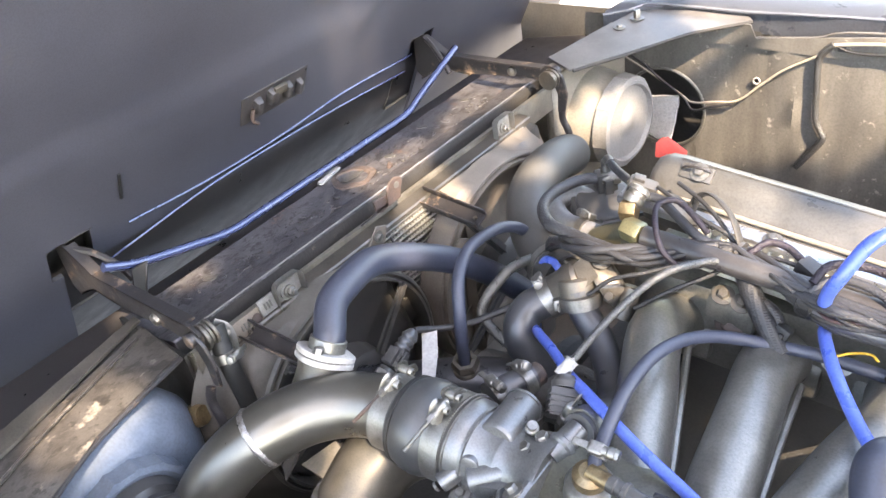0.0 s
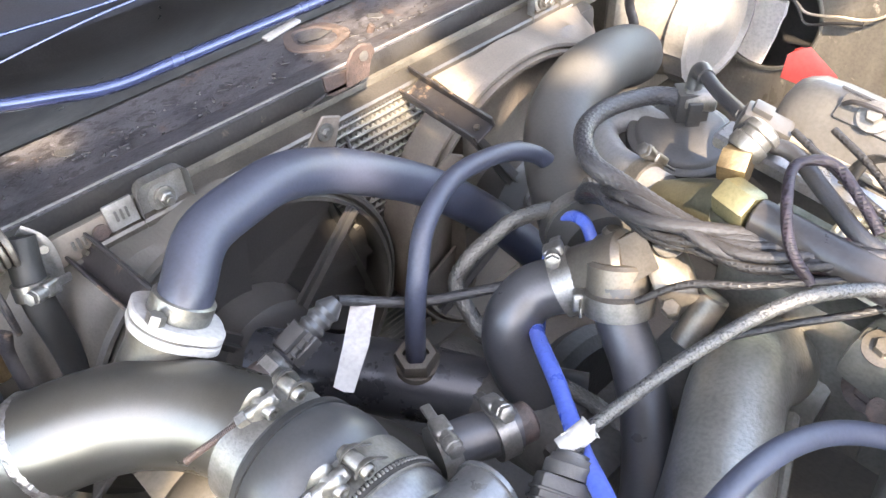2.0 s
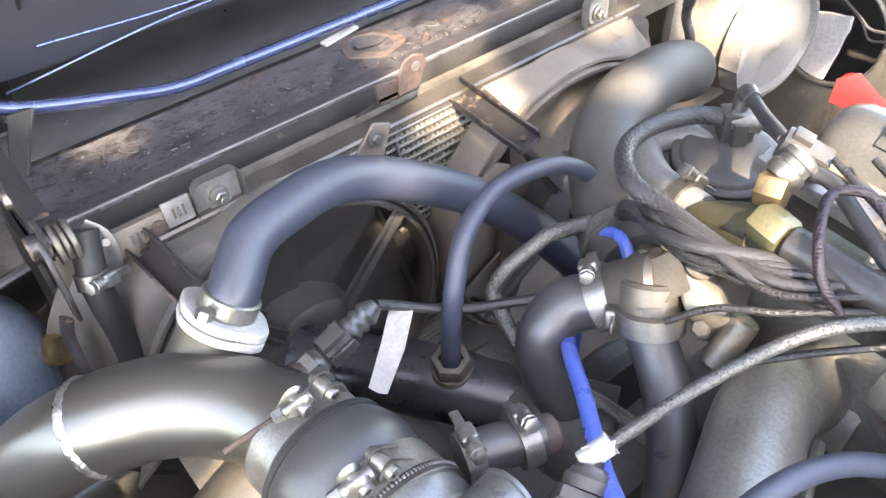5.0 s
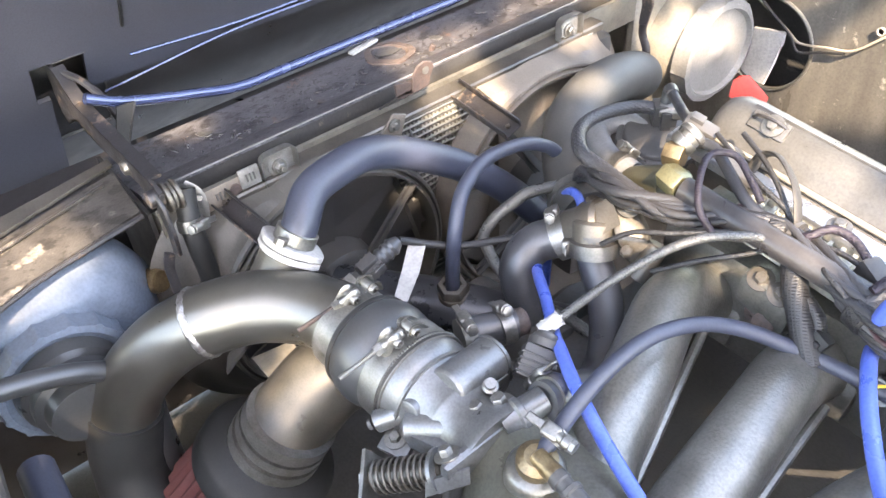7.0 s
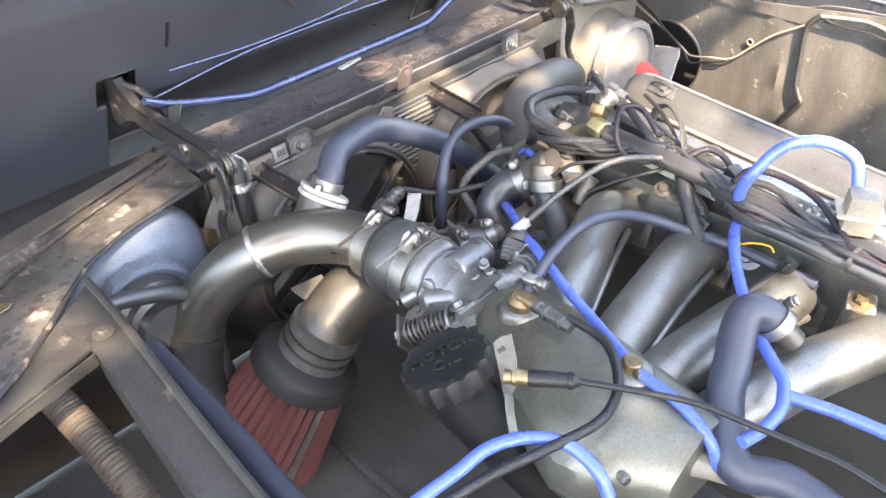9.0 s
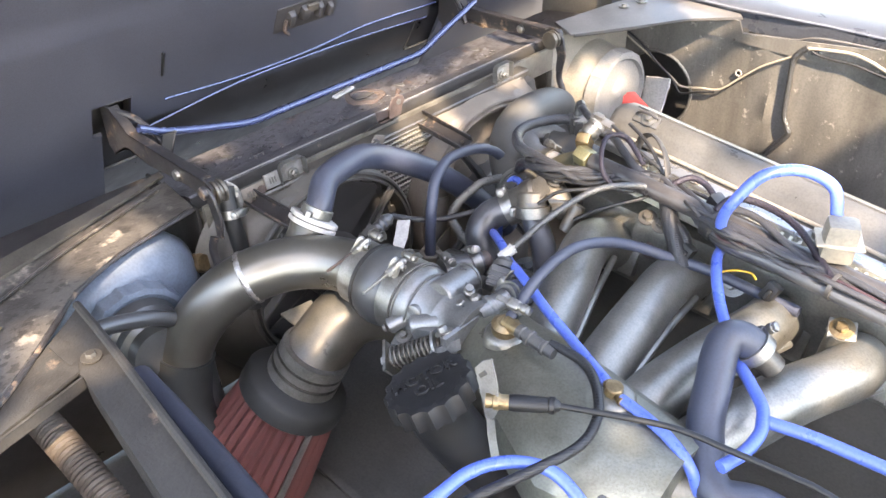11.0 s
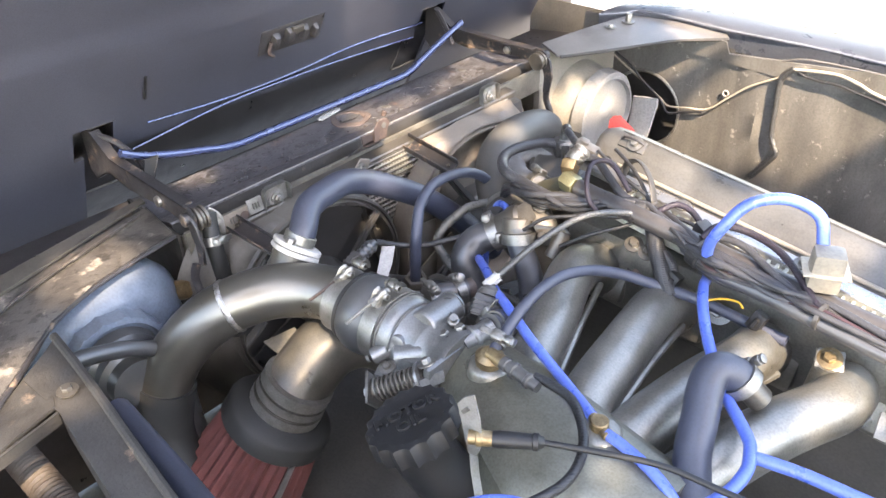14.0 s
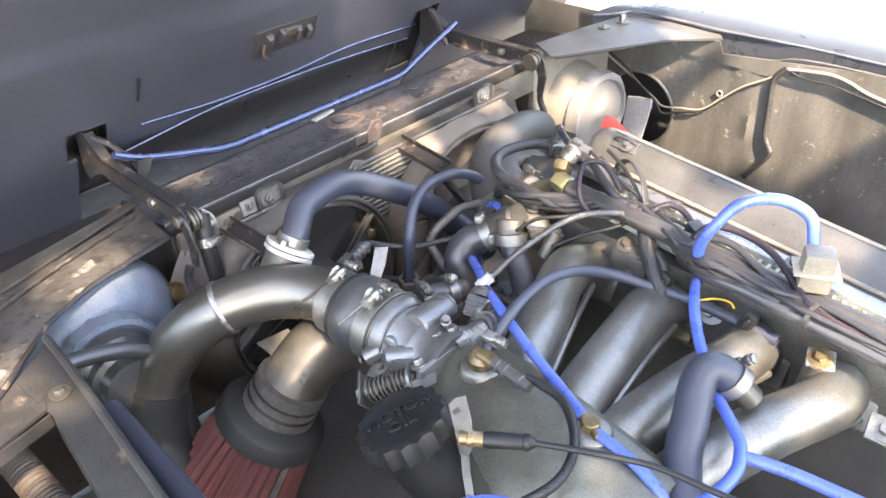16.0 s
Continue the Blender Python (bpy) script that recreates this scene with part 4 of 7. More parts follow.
solid("grey_tab", tab, "white", "pale grey painted steel tab on the crossmember", "bracket")


def fan_shroud():
    top = thing("fan_shroud", "dusty beige plastic fan shroud over the radiator", "fan shroud")
    for cy, cz, r, x in ((0.030, 0.690, 0.135, 0.045), (0.345, 0.675, 0.150, 0.055)):
        n = 72
        ring = lathe([(-0.035, r + 0.014), (-0.004, r + 0.013), (0.0, r + 0.011), (0.001, r + 0.008), (-0.004, r + 0.0065), (-0.004, r + 0.005), (0.004, r + 0.0035), (0.004, r), (-0.035, r)], (x, cy, cz), (1, 0, 0), n)
        # the near half takes a darker tone of the shroud plastic
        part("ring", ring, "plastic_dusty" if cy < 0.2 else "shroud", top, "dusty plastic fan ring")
        # a smooth sloping skin from the ring back to a flat-topped outline
        bm = bmesh.new()
        loops = []
        for f in (0.0, 0.25, 0.5, 0.75, 1.0):
            row = []
            for k in range(n):
                t = 2 * math.pi * k / n
                c, s = math.cos(t), math.sin(t)
                reach = r + 0.012 + f * 0.055
                yy = cy + reach * c
                zz = min(cz + reach * s, 0.832)
                yy = max(yy, 0.262 + 0.02 * (0.82 - zz)) if cy > 0.2 else min(yy, 0.112 + 0.25 * (0.82 - zz))
                e = f * f * (3 - 2 * f)
                row.append(bm.verts.new((x - 0.004 - (x - -0.010) * e, yy, zz)))
            loops.append(row)
        for a, b in zip(loops, loops[1:]):
            for k in range(n):
                bm.faces.new((a[k], a[(k + 1) % n], b[(k + 1) % n], b[k]))
        bmesh.ops.remove_doubles(bm, verts=bm.verts[:], dist=0.0003)
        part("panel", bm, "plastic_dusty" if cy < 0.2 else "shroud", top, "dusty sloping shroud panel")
    # an open-sided foot beside the brace
    foot = slab([(0.060, 0.205, 0.772), (0.064, 0.232, 0.790), (0.066, 0.246, 0.782), (0.066, 0.238, 0.752), (0.062, 0.215, 0.742)], (0.004, 0.001, 0), bevel=0.0015)
    part("foot", foot, "shroud", top, "dusty moulded foot")
    return top


fan_shroud()


def fan(cy, cz, r, x, spokes, tilt):
    top = thing("cooling_fan", "black plastic electric cooling fan", "fan", "cooling fans")
    part("hub", lathe([(-0.02, 0.05), (0.012, 0.048), (0.018, 0.040), (0.018, 0.012), (0.022, 0.010)], (x, cy, cz), (1, 0, 0), 32), "plastic", top, "round motor hub")
    for k in range(9):
        t = 2 * math.pi * k / 9 + 0.4
        e, w = V(0, math.cos(t), math.sin(t)), V(0, -math.sin(t), math.cos(t))
        c = V(x - 0.016, cy, cz)
        bl = slab([c + e * 0.045 - w * 0.016, c + e * 0.045 + w * 0.030 + V(-0.008, 0, 0), c + e * (r - 0.008) + w * 0.075 + V(-0.012, 0, 0), c + e * (r - 0.008) - w * 0.045], (0.003, 0, 0))
        # far blades are paler: the haze over them is put into the colour
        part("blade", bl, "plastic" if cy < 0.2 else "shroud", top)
    for k in range(spokes):
        t = 2 * math.pi * k / spokes + tilt
        e = V(0, math.cos(t), math.sin(t))
        bm = bmesh.new()
        a, b = V(x + 0.012, cy, cz) + e * 0.045, V(x + 0.004, cy, cz) + e * (r + 0.004)
        slab([a + V(0, -e.z, e.y) * 0.008, b + V(0, -e.z, e.y) * 0.005, b - V(0, -e.z, e.y) * 0.005, a - V(0, -e.z, e.y) * 0.008], (0.004, 0, 0), bm)
        slab([a, b, b + V(0.010, 0, 0), a + V(0.010, 0, 0)], V(0, -e.z, e.y) * 0.002, bm)
        part("spoke", bm, "plastic", top, "ribbed spoke of the fan frame")


fan(0.030, 0.690, 0.133, 0.045, 4, 0.72)
fan(0.345, 0.675, 0.148, 0.050, 4, 0.6)


def brace(a, b, w=0.016, up=(0.55, -0.35, 0.75)):
    """A U-section strip whose open side faces up, with a screw at each end."""
    a, b = Vector(a), Vector(b)
    ax = (b - a).normalized()
    m = at((a + b) / 2, ax, up)
    d = (b - a).length
    top = thing("fan_brace", "black channel-section fan brace", "brace", "fan braces")
    bm = block((d, w, 0.0025), m @ Matrix.Translation((0, 0, -0.005)), 0.0008, segs=1)
    for sgn in (-1, 1):
        block((d, 0.0025, 0.012), m @ Matrix.Translation((0, sgn * w / 2, 0)), 0.0008, bm, segs=1)
    part("channel", bm, "arm", top)
    n = (m.to_3x3() @ V(0, 0, 1)).normalized()
    for p in (a + ax * 0.010, b - ax * 0.010):
        part("screw", bolt(bmesh.new(), p - n * 0.0038, n, 0.0030, 0.0025, False), "elbow", top, "dull screw in the channel")


brace((0.002, -0.067, 0.838), (0.098, -0.060, 0.836), 0.020)
brace((0.002, 0.236, 0.837), (0.104, 0.236, 0.829), 0.022)
brace((-0.012, 0.166, 0.828), (0.03, 0.15, 0.80), 0.012)

# ---- charge pipe, coupler, throttle body ----
charge = thing("charge_pipe", "polished steel charge pipe with a weld seam", "pipe")
PIPE = [(0.086, -0.247, 0.688), (0.086, -0.239, 0.722), (0.092, -0.219, 0.762), (0.107, -0.189, 0.798), (0.128, -0.154, 0.822), (0.150, -0.115, 0.8305), (0.178, -0.085, 0.8315), (0.208, -0.068, 0.8315), (0.234, -0.0630, 0.8315)]
part("pipe", tube(PIPE, 0.0315, 32, 12), "pipe", charge)
wp = spline(PIPE, 12)
wi = 48
part("weld_seam", lathe([(-0.0035, 0.0312), (-0.0015, 0.0328), (0.0015, 0.0328), (0.0035, 0.0312)], wp[wi], wp[wi + 1] - wp[wi - 1], 64, wave=lambda t, r: 1 + 0.010 * math.sin(26 * t) + 0.008 * math.sin(11 * t + r) + 0.006 * math.sin(41 * t)), "weld", charge, "raised silvery weld bead")
part("coupler", tube([(0.0875, -0.2345, 0.732), (0.086, -0.243, 0.705), (0.088, -0.252, 0.668), (0.105, -0.255, 0.63), (0.14, -0.23, 0.57)], 0.0345, 28, 8), "sleeve", charge, "black rubber coupler")
FA = V(-0.03, 0.63, 0.84).normalized()
FC = V(0.1373, -0.0738, 0.8430)
neck = lathe([(-0.030, 0.027), (-0.010, 0.0255), (0.004, 0.0245), (0.010, 0.0255), (0.013, 0.0255)], FC, FA, 36)
part("flange_neck", neck, "inlet", charge, "stained steel flange neck")
for k, off in enumerate((0.0125, 0.0195)):
    fl = lathe([(off, 0.0258), (off + 0.0008, 0.0268), (off + 0.0052, 0.0268), (off + 0.006, 0.0258)], FC, FA, 56, wave=lambda t, r: 1 + 0.17 * max(0.0, math.cos(2 * t + 1)) ** 3)
    part("flange_plate", fl, "white", charge, "pale oval flange plate")
part("flange_gasket", lathe([(0.0182, 0.0262), (0.0198, 0.0262)], FC, FA, 32), "block", charge, "dark gasket between the plates")
part("flange_collar", lathe([(0.0255, 0.0182), (0.0262, 0.0190), (0.037, 0.0190), (0.038, 0.0175)], FC, FA, 32), "alu", charge, "metal collar round the hose end")
fb = bolt(bmesh.new(), FC + FA * 0.0255 + V(0.010, -0.018, 0.0128), FA, 0.0056, 0.006, False)
part("flange_bolt", fb, "zinc", charge)

hose("bypass_hose", [FC + FA * 0.022, FC + FA * 0.040, (0.118, -0.024, 0.890), (0.108, 0.011, 0.891), (0.100, 0.046, 0.886), (0.095, 0.084, 0.868), (0.098, 0.122, 0.845), (0.108, 0.166, 0.814), (0.126, 0.204, 0.778), (0.145, 0.230, 0.745), (0.165, 0.26, 0.70)],
     0.0164, "rubber_sky_tint", "smooth black rubber hose arching over the fan", seg=32, per=14, clamps=((0.97, (0, 0, 1)),))

TBZ = 0.8315
coupling = thing("silicone_coupling", "humped grey rubber coupling with two T-bolt clamps", "hose coupling")
part("sleeve", lathe([(0, 0.0335), (0.004, 0.0345), (0.016, 0.0345), (0.021, 0.037), (0.030, 0.0415), (0.038, 0.0445), (0.048, 0.0455), (0.056, 0.0445), (0.061, 0.0420), (0.064, 0.0412), (0.084, 0.0412), (0.085, 0.039)], (0.221, -0.0655, TBZ), (1, 0.08, 0), 48), "rubber", coupling)


def t_bolt_clamp(x, y, tip, end, r, rod_mat):
    """A T-bolt clamp: band, two folded saddles, cross barrels, sleeve, nut and threaded rod."""
    c, ax = V(x, y, TBZ), V(1, 0.08, 0).normalized()
    part("band", band(c, ax, r, 0.019, 0.0014, 48), "zinc", coupling, "bright clamp band")
    tip, end = Vector(tip), Vector(end)
    d = (end - tip).normalized()
    n = tip.lerp(end, 0.56)
    part("threaded_rod", thread(tip, n, 0.0021, 0.0011), rod_mat, coupling, "threaded clamp rod")
    part("nut", lathe([(0, 0.0042), (0.0006, 0.0048), (0.0062, 0.0048), (0.0068, 0.0042)], n - d * 0.003, d, 6), "zinc", coupling, "hexagonal clamp nut")
    part("sleeve", lathe([(0, 0.0036), (0.001, 0.0040), (0.018, 0.0040), (0.019, 0.0034)], n + d * 0.003, d, 14), "zinc", coupling, "smooth sleeve behind the nut")
    for p, w in ((n + d * 0.013, 0.0085), (end, 0.0095)):
        bm = lathe([(0, 0.0022), (0, 0.0036), (0.0008, 0.0041), (2 * w - 0.0008, 0.0041), (2 * w, 0.0036), (2 * w, 0.0022), (2 * w - 0.004, 0.0018)], p - ax * w, ax, 18)
        part("barrel", bm, "zinc", coupling, "cross barrel held in the band")
        out = (p - c)
        out = (out - ax * out.dot(ax)).normalized()
        for side in (-1, 1):
            m = p + ax * side * (w - 0.004)
            foot = c + out * (r + 0.001) + ax * side * (w - 0.004)
            lead = d * (-0.012 if p != end else 0.014)
            part("saddle", tube([foot + lead, foot + (m - foot) * 0.5 + lead * 0.75, m + out * 0.0040 + lead * 0.25, m + out * 0.0048 - lead * 0.15, m - lead * 0.35], 0.0030, 8, 5, squash=0.28), "zinc", coupling, "folded strip looped over the barrel")


t_bolt_clamp(0.233, -0.0645, (0.2172, -0.1065, 0.8502), (0.2385, -0.0500, 0.8800), 0.0358, "rust")
t_bolt_clamp(0.2955, -0.0585, (0.2895, -0.1140, 0.8640), (0.2997, -0.0560, 0.8855), 0.0418, "zinc")
part("sleeve_lip", lathe([(-0.003, 0.0395), (-0.002, 0.0425), (0.002, 0.0430), (0.003, 0.0400)], (0.249, -0.0630, TBZ), (1, 0.08, 0), 48), "sleeve", coupling, "moulded lip of the sleeve")

throttle = thing("throttle_valve_unit", "cast aluminium throttle body with a return spring", "throttle body")
TA = V(1, 0.02, -0.01).normalized()
TO = V(0.3085, -0.0560, 0.8315)
part("bore", lathe([(0, 0.038), (0.001, 0.0412), (0.010, 0.0412), (0.013, 0.0395), (0.020, 0.0375), (0.030, 0.0345), (0.040, 0.0325), (0.044, 0.0335), (0.047, 0.0335), (0.050, 0.0325), (0.066, 0.0330), (0.076, 0.037), (0.084, 0.041), (0.088, 0.041)], TO, TA, 56), "throttle", throttle)
part("mouth_rim", lathe([(-0.005, 0.0400), (-0.0045, 0.0428), (0.002, 0.0428), (0.003, 0.0400)], TO, TA, 64), "rail_dark", throttle, "dark rim of the mouth")
beads = bmesh.new()
u = TA.orthogonal().normalized()
w = TA.cross(u)
for k in range(110):
    t = 2 * math.pi * k / 110
    lathe([(0, 0.0004), (0.0004, 0.0009), (0.0018, 0.0009), (0.0022, 0.0004)], TO + (u * math.cos(t) + w * math.sin(t)) * 0.0430 - TA * 0.0035, TA, 5, beads)
lathe([(0.0012, 0.0416), (0.0014, 0.0432), (0.0024, 0.0432), (0.0026, 0.0416)], TO, TA, 64, beads)
tagged(part("beaded_ring", beads, "zinc", throttle, "fine beaded ring"), kind="stuff")
# the smooth D-shaped idle housing on top, with its end plate
hd0, hd1 = V(0.345, -0.054, 0.857), V(0.340, -0.008, 0.851)
part("idle_housing", lathe([(-0.006, 0.0155), (-0.0045, 0.0172), (-0.003, 0.0175), ((hd1 - hd0).length - 0.002, 0.0175), ((hd1 - hd0).length, 0.0155)], hd0, hd1 - hd0, 40), "throttle", throttle, "smooth cylindrical idle housing")
part("housing_rib", tube([hd0 + V(0.010, -0.002, 0.012), hd1 + V(0.010, 0.0, 0.012)], 0.0016, 8, 4), "throttle", throttle, "casting line along the housing")
part("housing_base", block((0.046, 0.028, 0.024), at((hd0 + hd1) / 2 + V(0.003, 0.001, -0.014), hd1 - hd0), 0.004), "throttle", throttle)
part("end_plate", lathe([(0, 0.019), (0.0025, 0.019), (0.003, 0.0175)], hd1 - (hd1 - hd0).normalized() * 0.004, hd1 - hd0, 28), "throttle", throttle)
part("shoulder", block((0.044, 0.040, 0.034), at((0.353, -0.050, 0.842), (0.98, 0.05, 0), (0, -0.2, 1)), 0.009, segs=3), "throttle", throttle, "rounded shoulder of the casting")
part("bore_rib", lathe([(0.0165, 0.0360), (0.017, 0.0402), (0.0195, 0.0402), (0.020, 0.0360)], TO, TA, 56), "throttle", throttle, "raised rib round the bore")
part("lower_barrel", rod((0.338, -0.092, 0.836), (0.372, -0.066, 0.846), 0.0115, 20, bevel=0.002), "throttle", throttle, "round shaft barrel")
part("vacuum_port", lathe([(0, 0.0048), (0.006, 0.0048), (0.007, 0.0060), (0.010, 0.0060), (0.011, 0.0042), (0.016, 0.0042)], (0.366, -0.036, 0.858), (0.3, -0.2, 1), 14), "zinc", throttle, "small hex vacuum port")
part("plate_lug", rod((0.354, -0.020, 0.839), (0.351, -0.004, 0.836), 0.0055, 14), "throttle", throttle)
part("side_ledge", block((0.042, 0.008, 0.010), at((0.357, -0.030, 0.846), hd1 - hd0), 0.002), "throttle", throttle)
tab_bm = lathe([(0, 0.0095), (0.004, 0.0095), (0.005, 0.008)], (0.360, -0.066, 0.850), (-0.05, -0.25, 1), 24)
block((0.014, 0.019, 0.005), at((0.366, -0.060, 0.8515), (0.8, 0.6, 0), (-0.05, -0.25, 1)), 0.001, tab_bm)
part("rounded_tab", tab_bm, "throttle", throttle, "small rounded cast tab")
part("long_boss", lathe([(0, 0.0075), (0.001, 0.0088), (0.022, 0.0095), (0.040, 0.012)], (0.336, -0.088, 0.848), (-0.16, 0.80, -0.10), 20), "throttle", throttle, "round boss along the side")
lug = rod((0.314, -0.103, 0.827), (0.330, -0.078, 0.840), 0.0088, 18)
part("stop_lug", lug, "throttle", throttle, "stop screw lug")
part("stop_screw", lathe([(0, 0.0045), (0.003, 0.0045)], (0.3125, -0.105, 0.8255), (-0.45, -0.65, -0.45), 8), "block", throttle)
part("web", block((0.030, 0.008, 0.022), at((0.332, -0.086, 0.832), (0.9, -0.2, 0.1)), 0.003), "throttle", throttle)
part("bolt_plate", block((0.026, 0.022, 0.006), at((0.334, -0.098, 0.818), (0.9, 0.3, 0.1), (0, -0.3, 1)), 0.002), "throttle", throttle)
part("bolt", bolt(bmesh.new(), (0.332, -0.0985, 0.821), (0, -0.3, 1), 0.0048, 0.004), "zinc", throttle)
part("linkage_web", block((0.040, 0.012, 0.018), at((0.362, -0.088, 0.836), (0.9, 0.25, 0.15)), 0.004), "throttle", throttle)
sp0, sp1 = V(0.350, -0.128, 0.822), V(0.384, -0.101, 0.843)
sx = (sp1 - sp0).normalized()
su = sx.orthogonal().normalized()
sv = sx.cross(su)
coil = [sp0.lerp(sp1, k / 170) + (su * math.cos(2 * math.pi * k / 18) + sv * math.sin(2 * math.pi * k / 18)) * 0.0115 for k in range(171)]
part("return_spring", rings(bmesh.new(), coil, 0.0013, 6), "elbow", throttle, "coiled return spring")
part("spring_shaft", rod(sp0 - sx * 0.010, sp1 + sx * 0.006, 0.0075, 14), "elbow", throttle)
part("spring_seat", lathe([(0, 0.0155), (0.003, 0.0155)], sp1, sx, 24), "throttle", throttle)
lev = slab([sp0 - sx * 0.004 + su * 0.020 + sv * 0.008, sp0 - sx * 0.004 + su * 0.012 - sv * 0.020, sp0 - sx * 0.004 - su * 0.018 - sv * 0.014, sp0 - sx * 0.004 - su * 0.014 + sv * 0.016], sx * -0.003)
part("lever", lev, "zinc", throttle, "throttle lever")
part("lever_nut", lathe([(0, 0.0065), (0.006, 0.0065), (0.007, 0.005)], sp0 - sx * 0.007, -sx, 6), "zinc", throttle)
part("spring_clip", slab([(0.386, -0.112, 0.846), (0.404, -0.088, 0.858), (0.408, -0.091, 0.848), (0.390, -0.116, 0.836)], (0.002, -0.002, 0.001)), "throttle", throttle, "thin sheet clip beside the spring")
part("mounting_flange", block((0.010, 0.088, 0.060), at((0.394, -0.060, 0.832), TA), 0.005), "throttle", throttle, "flange bolted to the plenum")
part("bolt_pad", block((0.020, 0.034, 0.022), at((0.380, -0.044, 0.846), (0.95, 0.2, 0.1)), 0.004), "throttle", throttle)
for p, ax, r, h in (((0.373, -0.054, 0.858), (-0.3, -0.2, 1), 0.0055, 0.006), ((0.382, -0.040, 0.860), (-0.3, -0.1, 1), 0.0058, 0.008), ((0.388, -0.094, 0.858), (-0.6, 0, 1), 0.005, 0.006)):
    part("bolt", bolt(bmesh.new(), p, ax, r, h), "zinc", throttle, "dull hex bolt")
part("heater_nipple", lathe([(0, 0.0105), (0.012, 0.0105), (0.014, 0.0125), (0.018, 0.0125), (0.019, 0.0105), (0.036, 0.0105)], (0.393, -0.050, 0.857), (0.2, 0.95, 0.17), 24), "throttle", throttle, "machined heater nipple")

worm = thing("coolant_stub", "short grey rubber coolant stub with worm clamps", "hose")
part("tube", tube([(0.300, -0.006, 0.838), (0.306, 0.012, 0.838), (0.318, 0.036, 0.837)], 0.013, 18), "hose_grey", worm)
worm_clamp(worm, (0.301, -0.003, 0.838), (0.3, 1, 0), 0.0134, (-0.2, -0.2, 1))
worm_clamp(worm, (0.314, 0.027, 0.837), (0.3, 1, 0), 0.0134, (-0.6, 0, 1))
part("plug", lathe([(0, 0.0115), (0.010, 0.0115), (0.012, 0.009)], (0.317, 0.034, 0.837), (0.3, 1, 0), 18), "rust", worm, "reddish-brown end plug")

engine_lump = thing("injector_carrier", "grimy cast injector carrier with bolts and a rusty plug", "casting")

# ---- intake manifold ----
intake = thing("intake_manifold", "sand-cast aluminium intake manifold with four runners", "manifold")
pl = bmesh.new()
secs = []
for k in range(13):
    u = k / 12
    x = 0.398 + 0.246 * u
    near, far = -0.095 - 0.075 * min(u * 1.5, 1) + 0.045 * max(u - 0.72, 0) / 0.28, -0.008 - 0.030 * u
    ztop = 0.856 + 0.010 * min(u * 3, 1)
    ring = []
    for t, (fy, fz) in enumerate(((far, ztop - 0.030), (far, ztop - 0.008), (far - 0.012, ztop), ((near + far) / 2, ztop + 0.003), (near + 0.030, ztop - 0.004), (near + 0.006, ztop - 0.022), (near, ztop - 0.050), (near + 0.02, ztop - 0.085), (far, ztop - 0.090))):
        ring.append(pl.verts.new((x, fy, fz)))
    secs.append(ring)
for a, b in zip(secs, secs[1:]):
    for k in range(9):
        pl.faces.new((a[k], a[(k + 1) % 9], b[(k + 1) % 9], b[k]))
pl.faces.new(secs[0][::-1])
pl.faces.new(secs[-1])
bmesh.ops.subdivide_edges(pl, edges=pl.edges[:], cuts=1, use_grid_fill=True, smooth=0.6)
part("plenum", pl, "plenum", intake, "cast plenum with a rough surface")
for p in ((0.437, -0.060), (0.562, -0.058)):
    part("boss", lathe([(-0.012, 0.022), (0.0, 0.020), (0.003, 0.017), (0.004, 0.010)], (p[0], p[1], 0.866), (0, -0.05, 1), 28), "alu", intake, "machined boss")
RUN = [0.392, 0.497, 0.602, 0.690]
for k, x in enumerate(RUN):
    dx = (0.052, 0.018, -0.028, -0.050)[k]
    bm = tube([(x + dx * 1.35 + 0.006, -0.040, 0.826), (x + dx, 0.000, 0.834), (x + dx * 0.5, 0.070, 0.844), (x, 0.135, 0.844), (x - 0.004, 0.180, 0.826), (x - 0.006, 0.205, 0.800)], lambda u: 0.0265 + 0.006 * abs(u - 0.5), 24, 8)
    part("runner", bm, "alu", intake, "round cast runner")
    part("runner_rib", tube([(x + dx * 1.2 + 0.028, -0.03, 0.822), (x + dx + 0.027, 0.01, 0.830), (x + dx * 0.5 + 0.0275, 0.080, 0.838), (x + 0.0275, 0.150, 0.832)], 0.0040, 8, 6), "alu", intake, "casting ridge along the runner")
    part("port_flange", block((0.078, 0.016, 0.070), at((x - 0.006, 0.205, 0.815), (1, 0, 0), (0, 0.5, 1)), 0.005), "alu", intake, "flange bolted to the head")
for k, x in enumerate((0.43, 0.53, 0.66)):
    part("stud_nut", bolt(bmesh.new(), (x + 0.012, 0.196, 0.836), (0, -1, 0.6), 0.0085, 0.010), "rust" if k == 0 else "zinc", intake, "nut on a manifold stud")
lump = block((0.050, 0.030, 0.034), at((0.450, 0.184, 0.868), (1, -0.1, -0.1)), 0.008)
part("head_lump", lump, "alu", engine_lump, "cast lump with two bolts")
for p in ((0.440, 0.176, 0.884), (0.459, 0.174, 0.883)):
    part("lump_bolt", bolt(bmesh.new(), p, (0.1, -0.4, 1), 0.0055, 0.005), "elbow", engine_lump, "dull bolt")
part("rusty_stud", lathe([(0, 0.009), (0.006, 0.009), (0.007, 0.007)], (0.455, 0.172, 0.851), (0.1, -0.9, 0.5), 18), "rust", engine_lump, "rusty core plug")

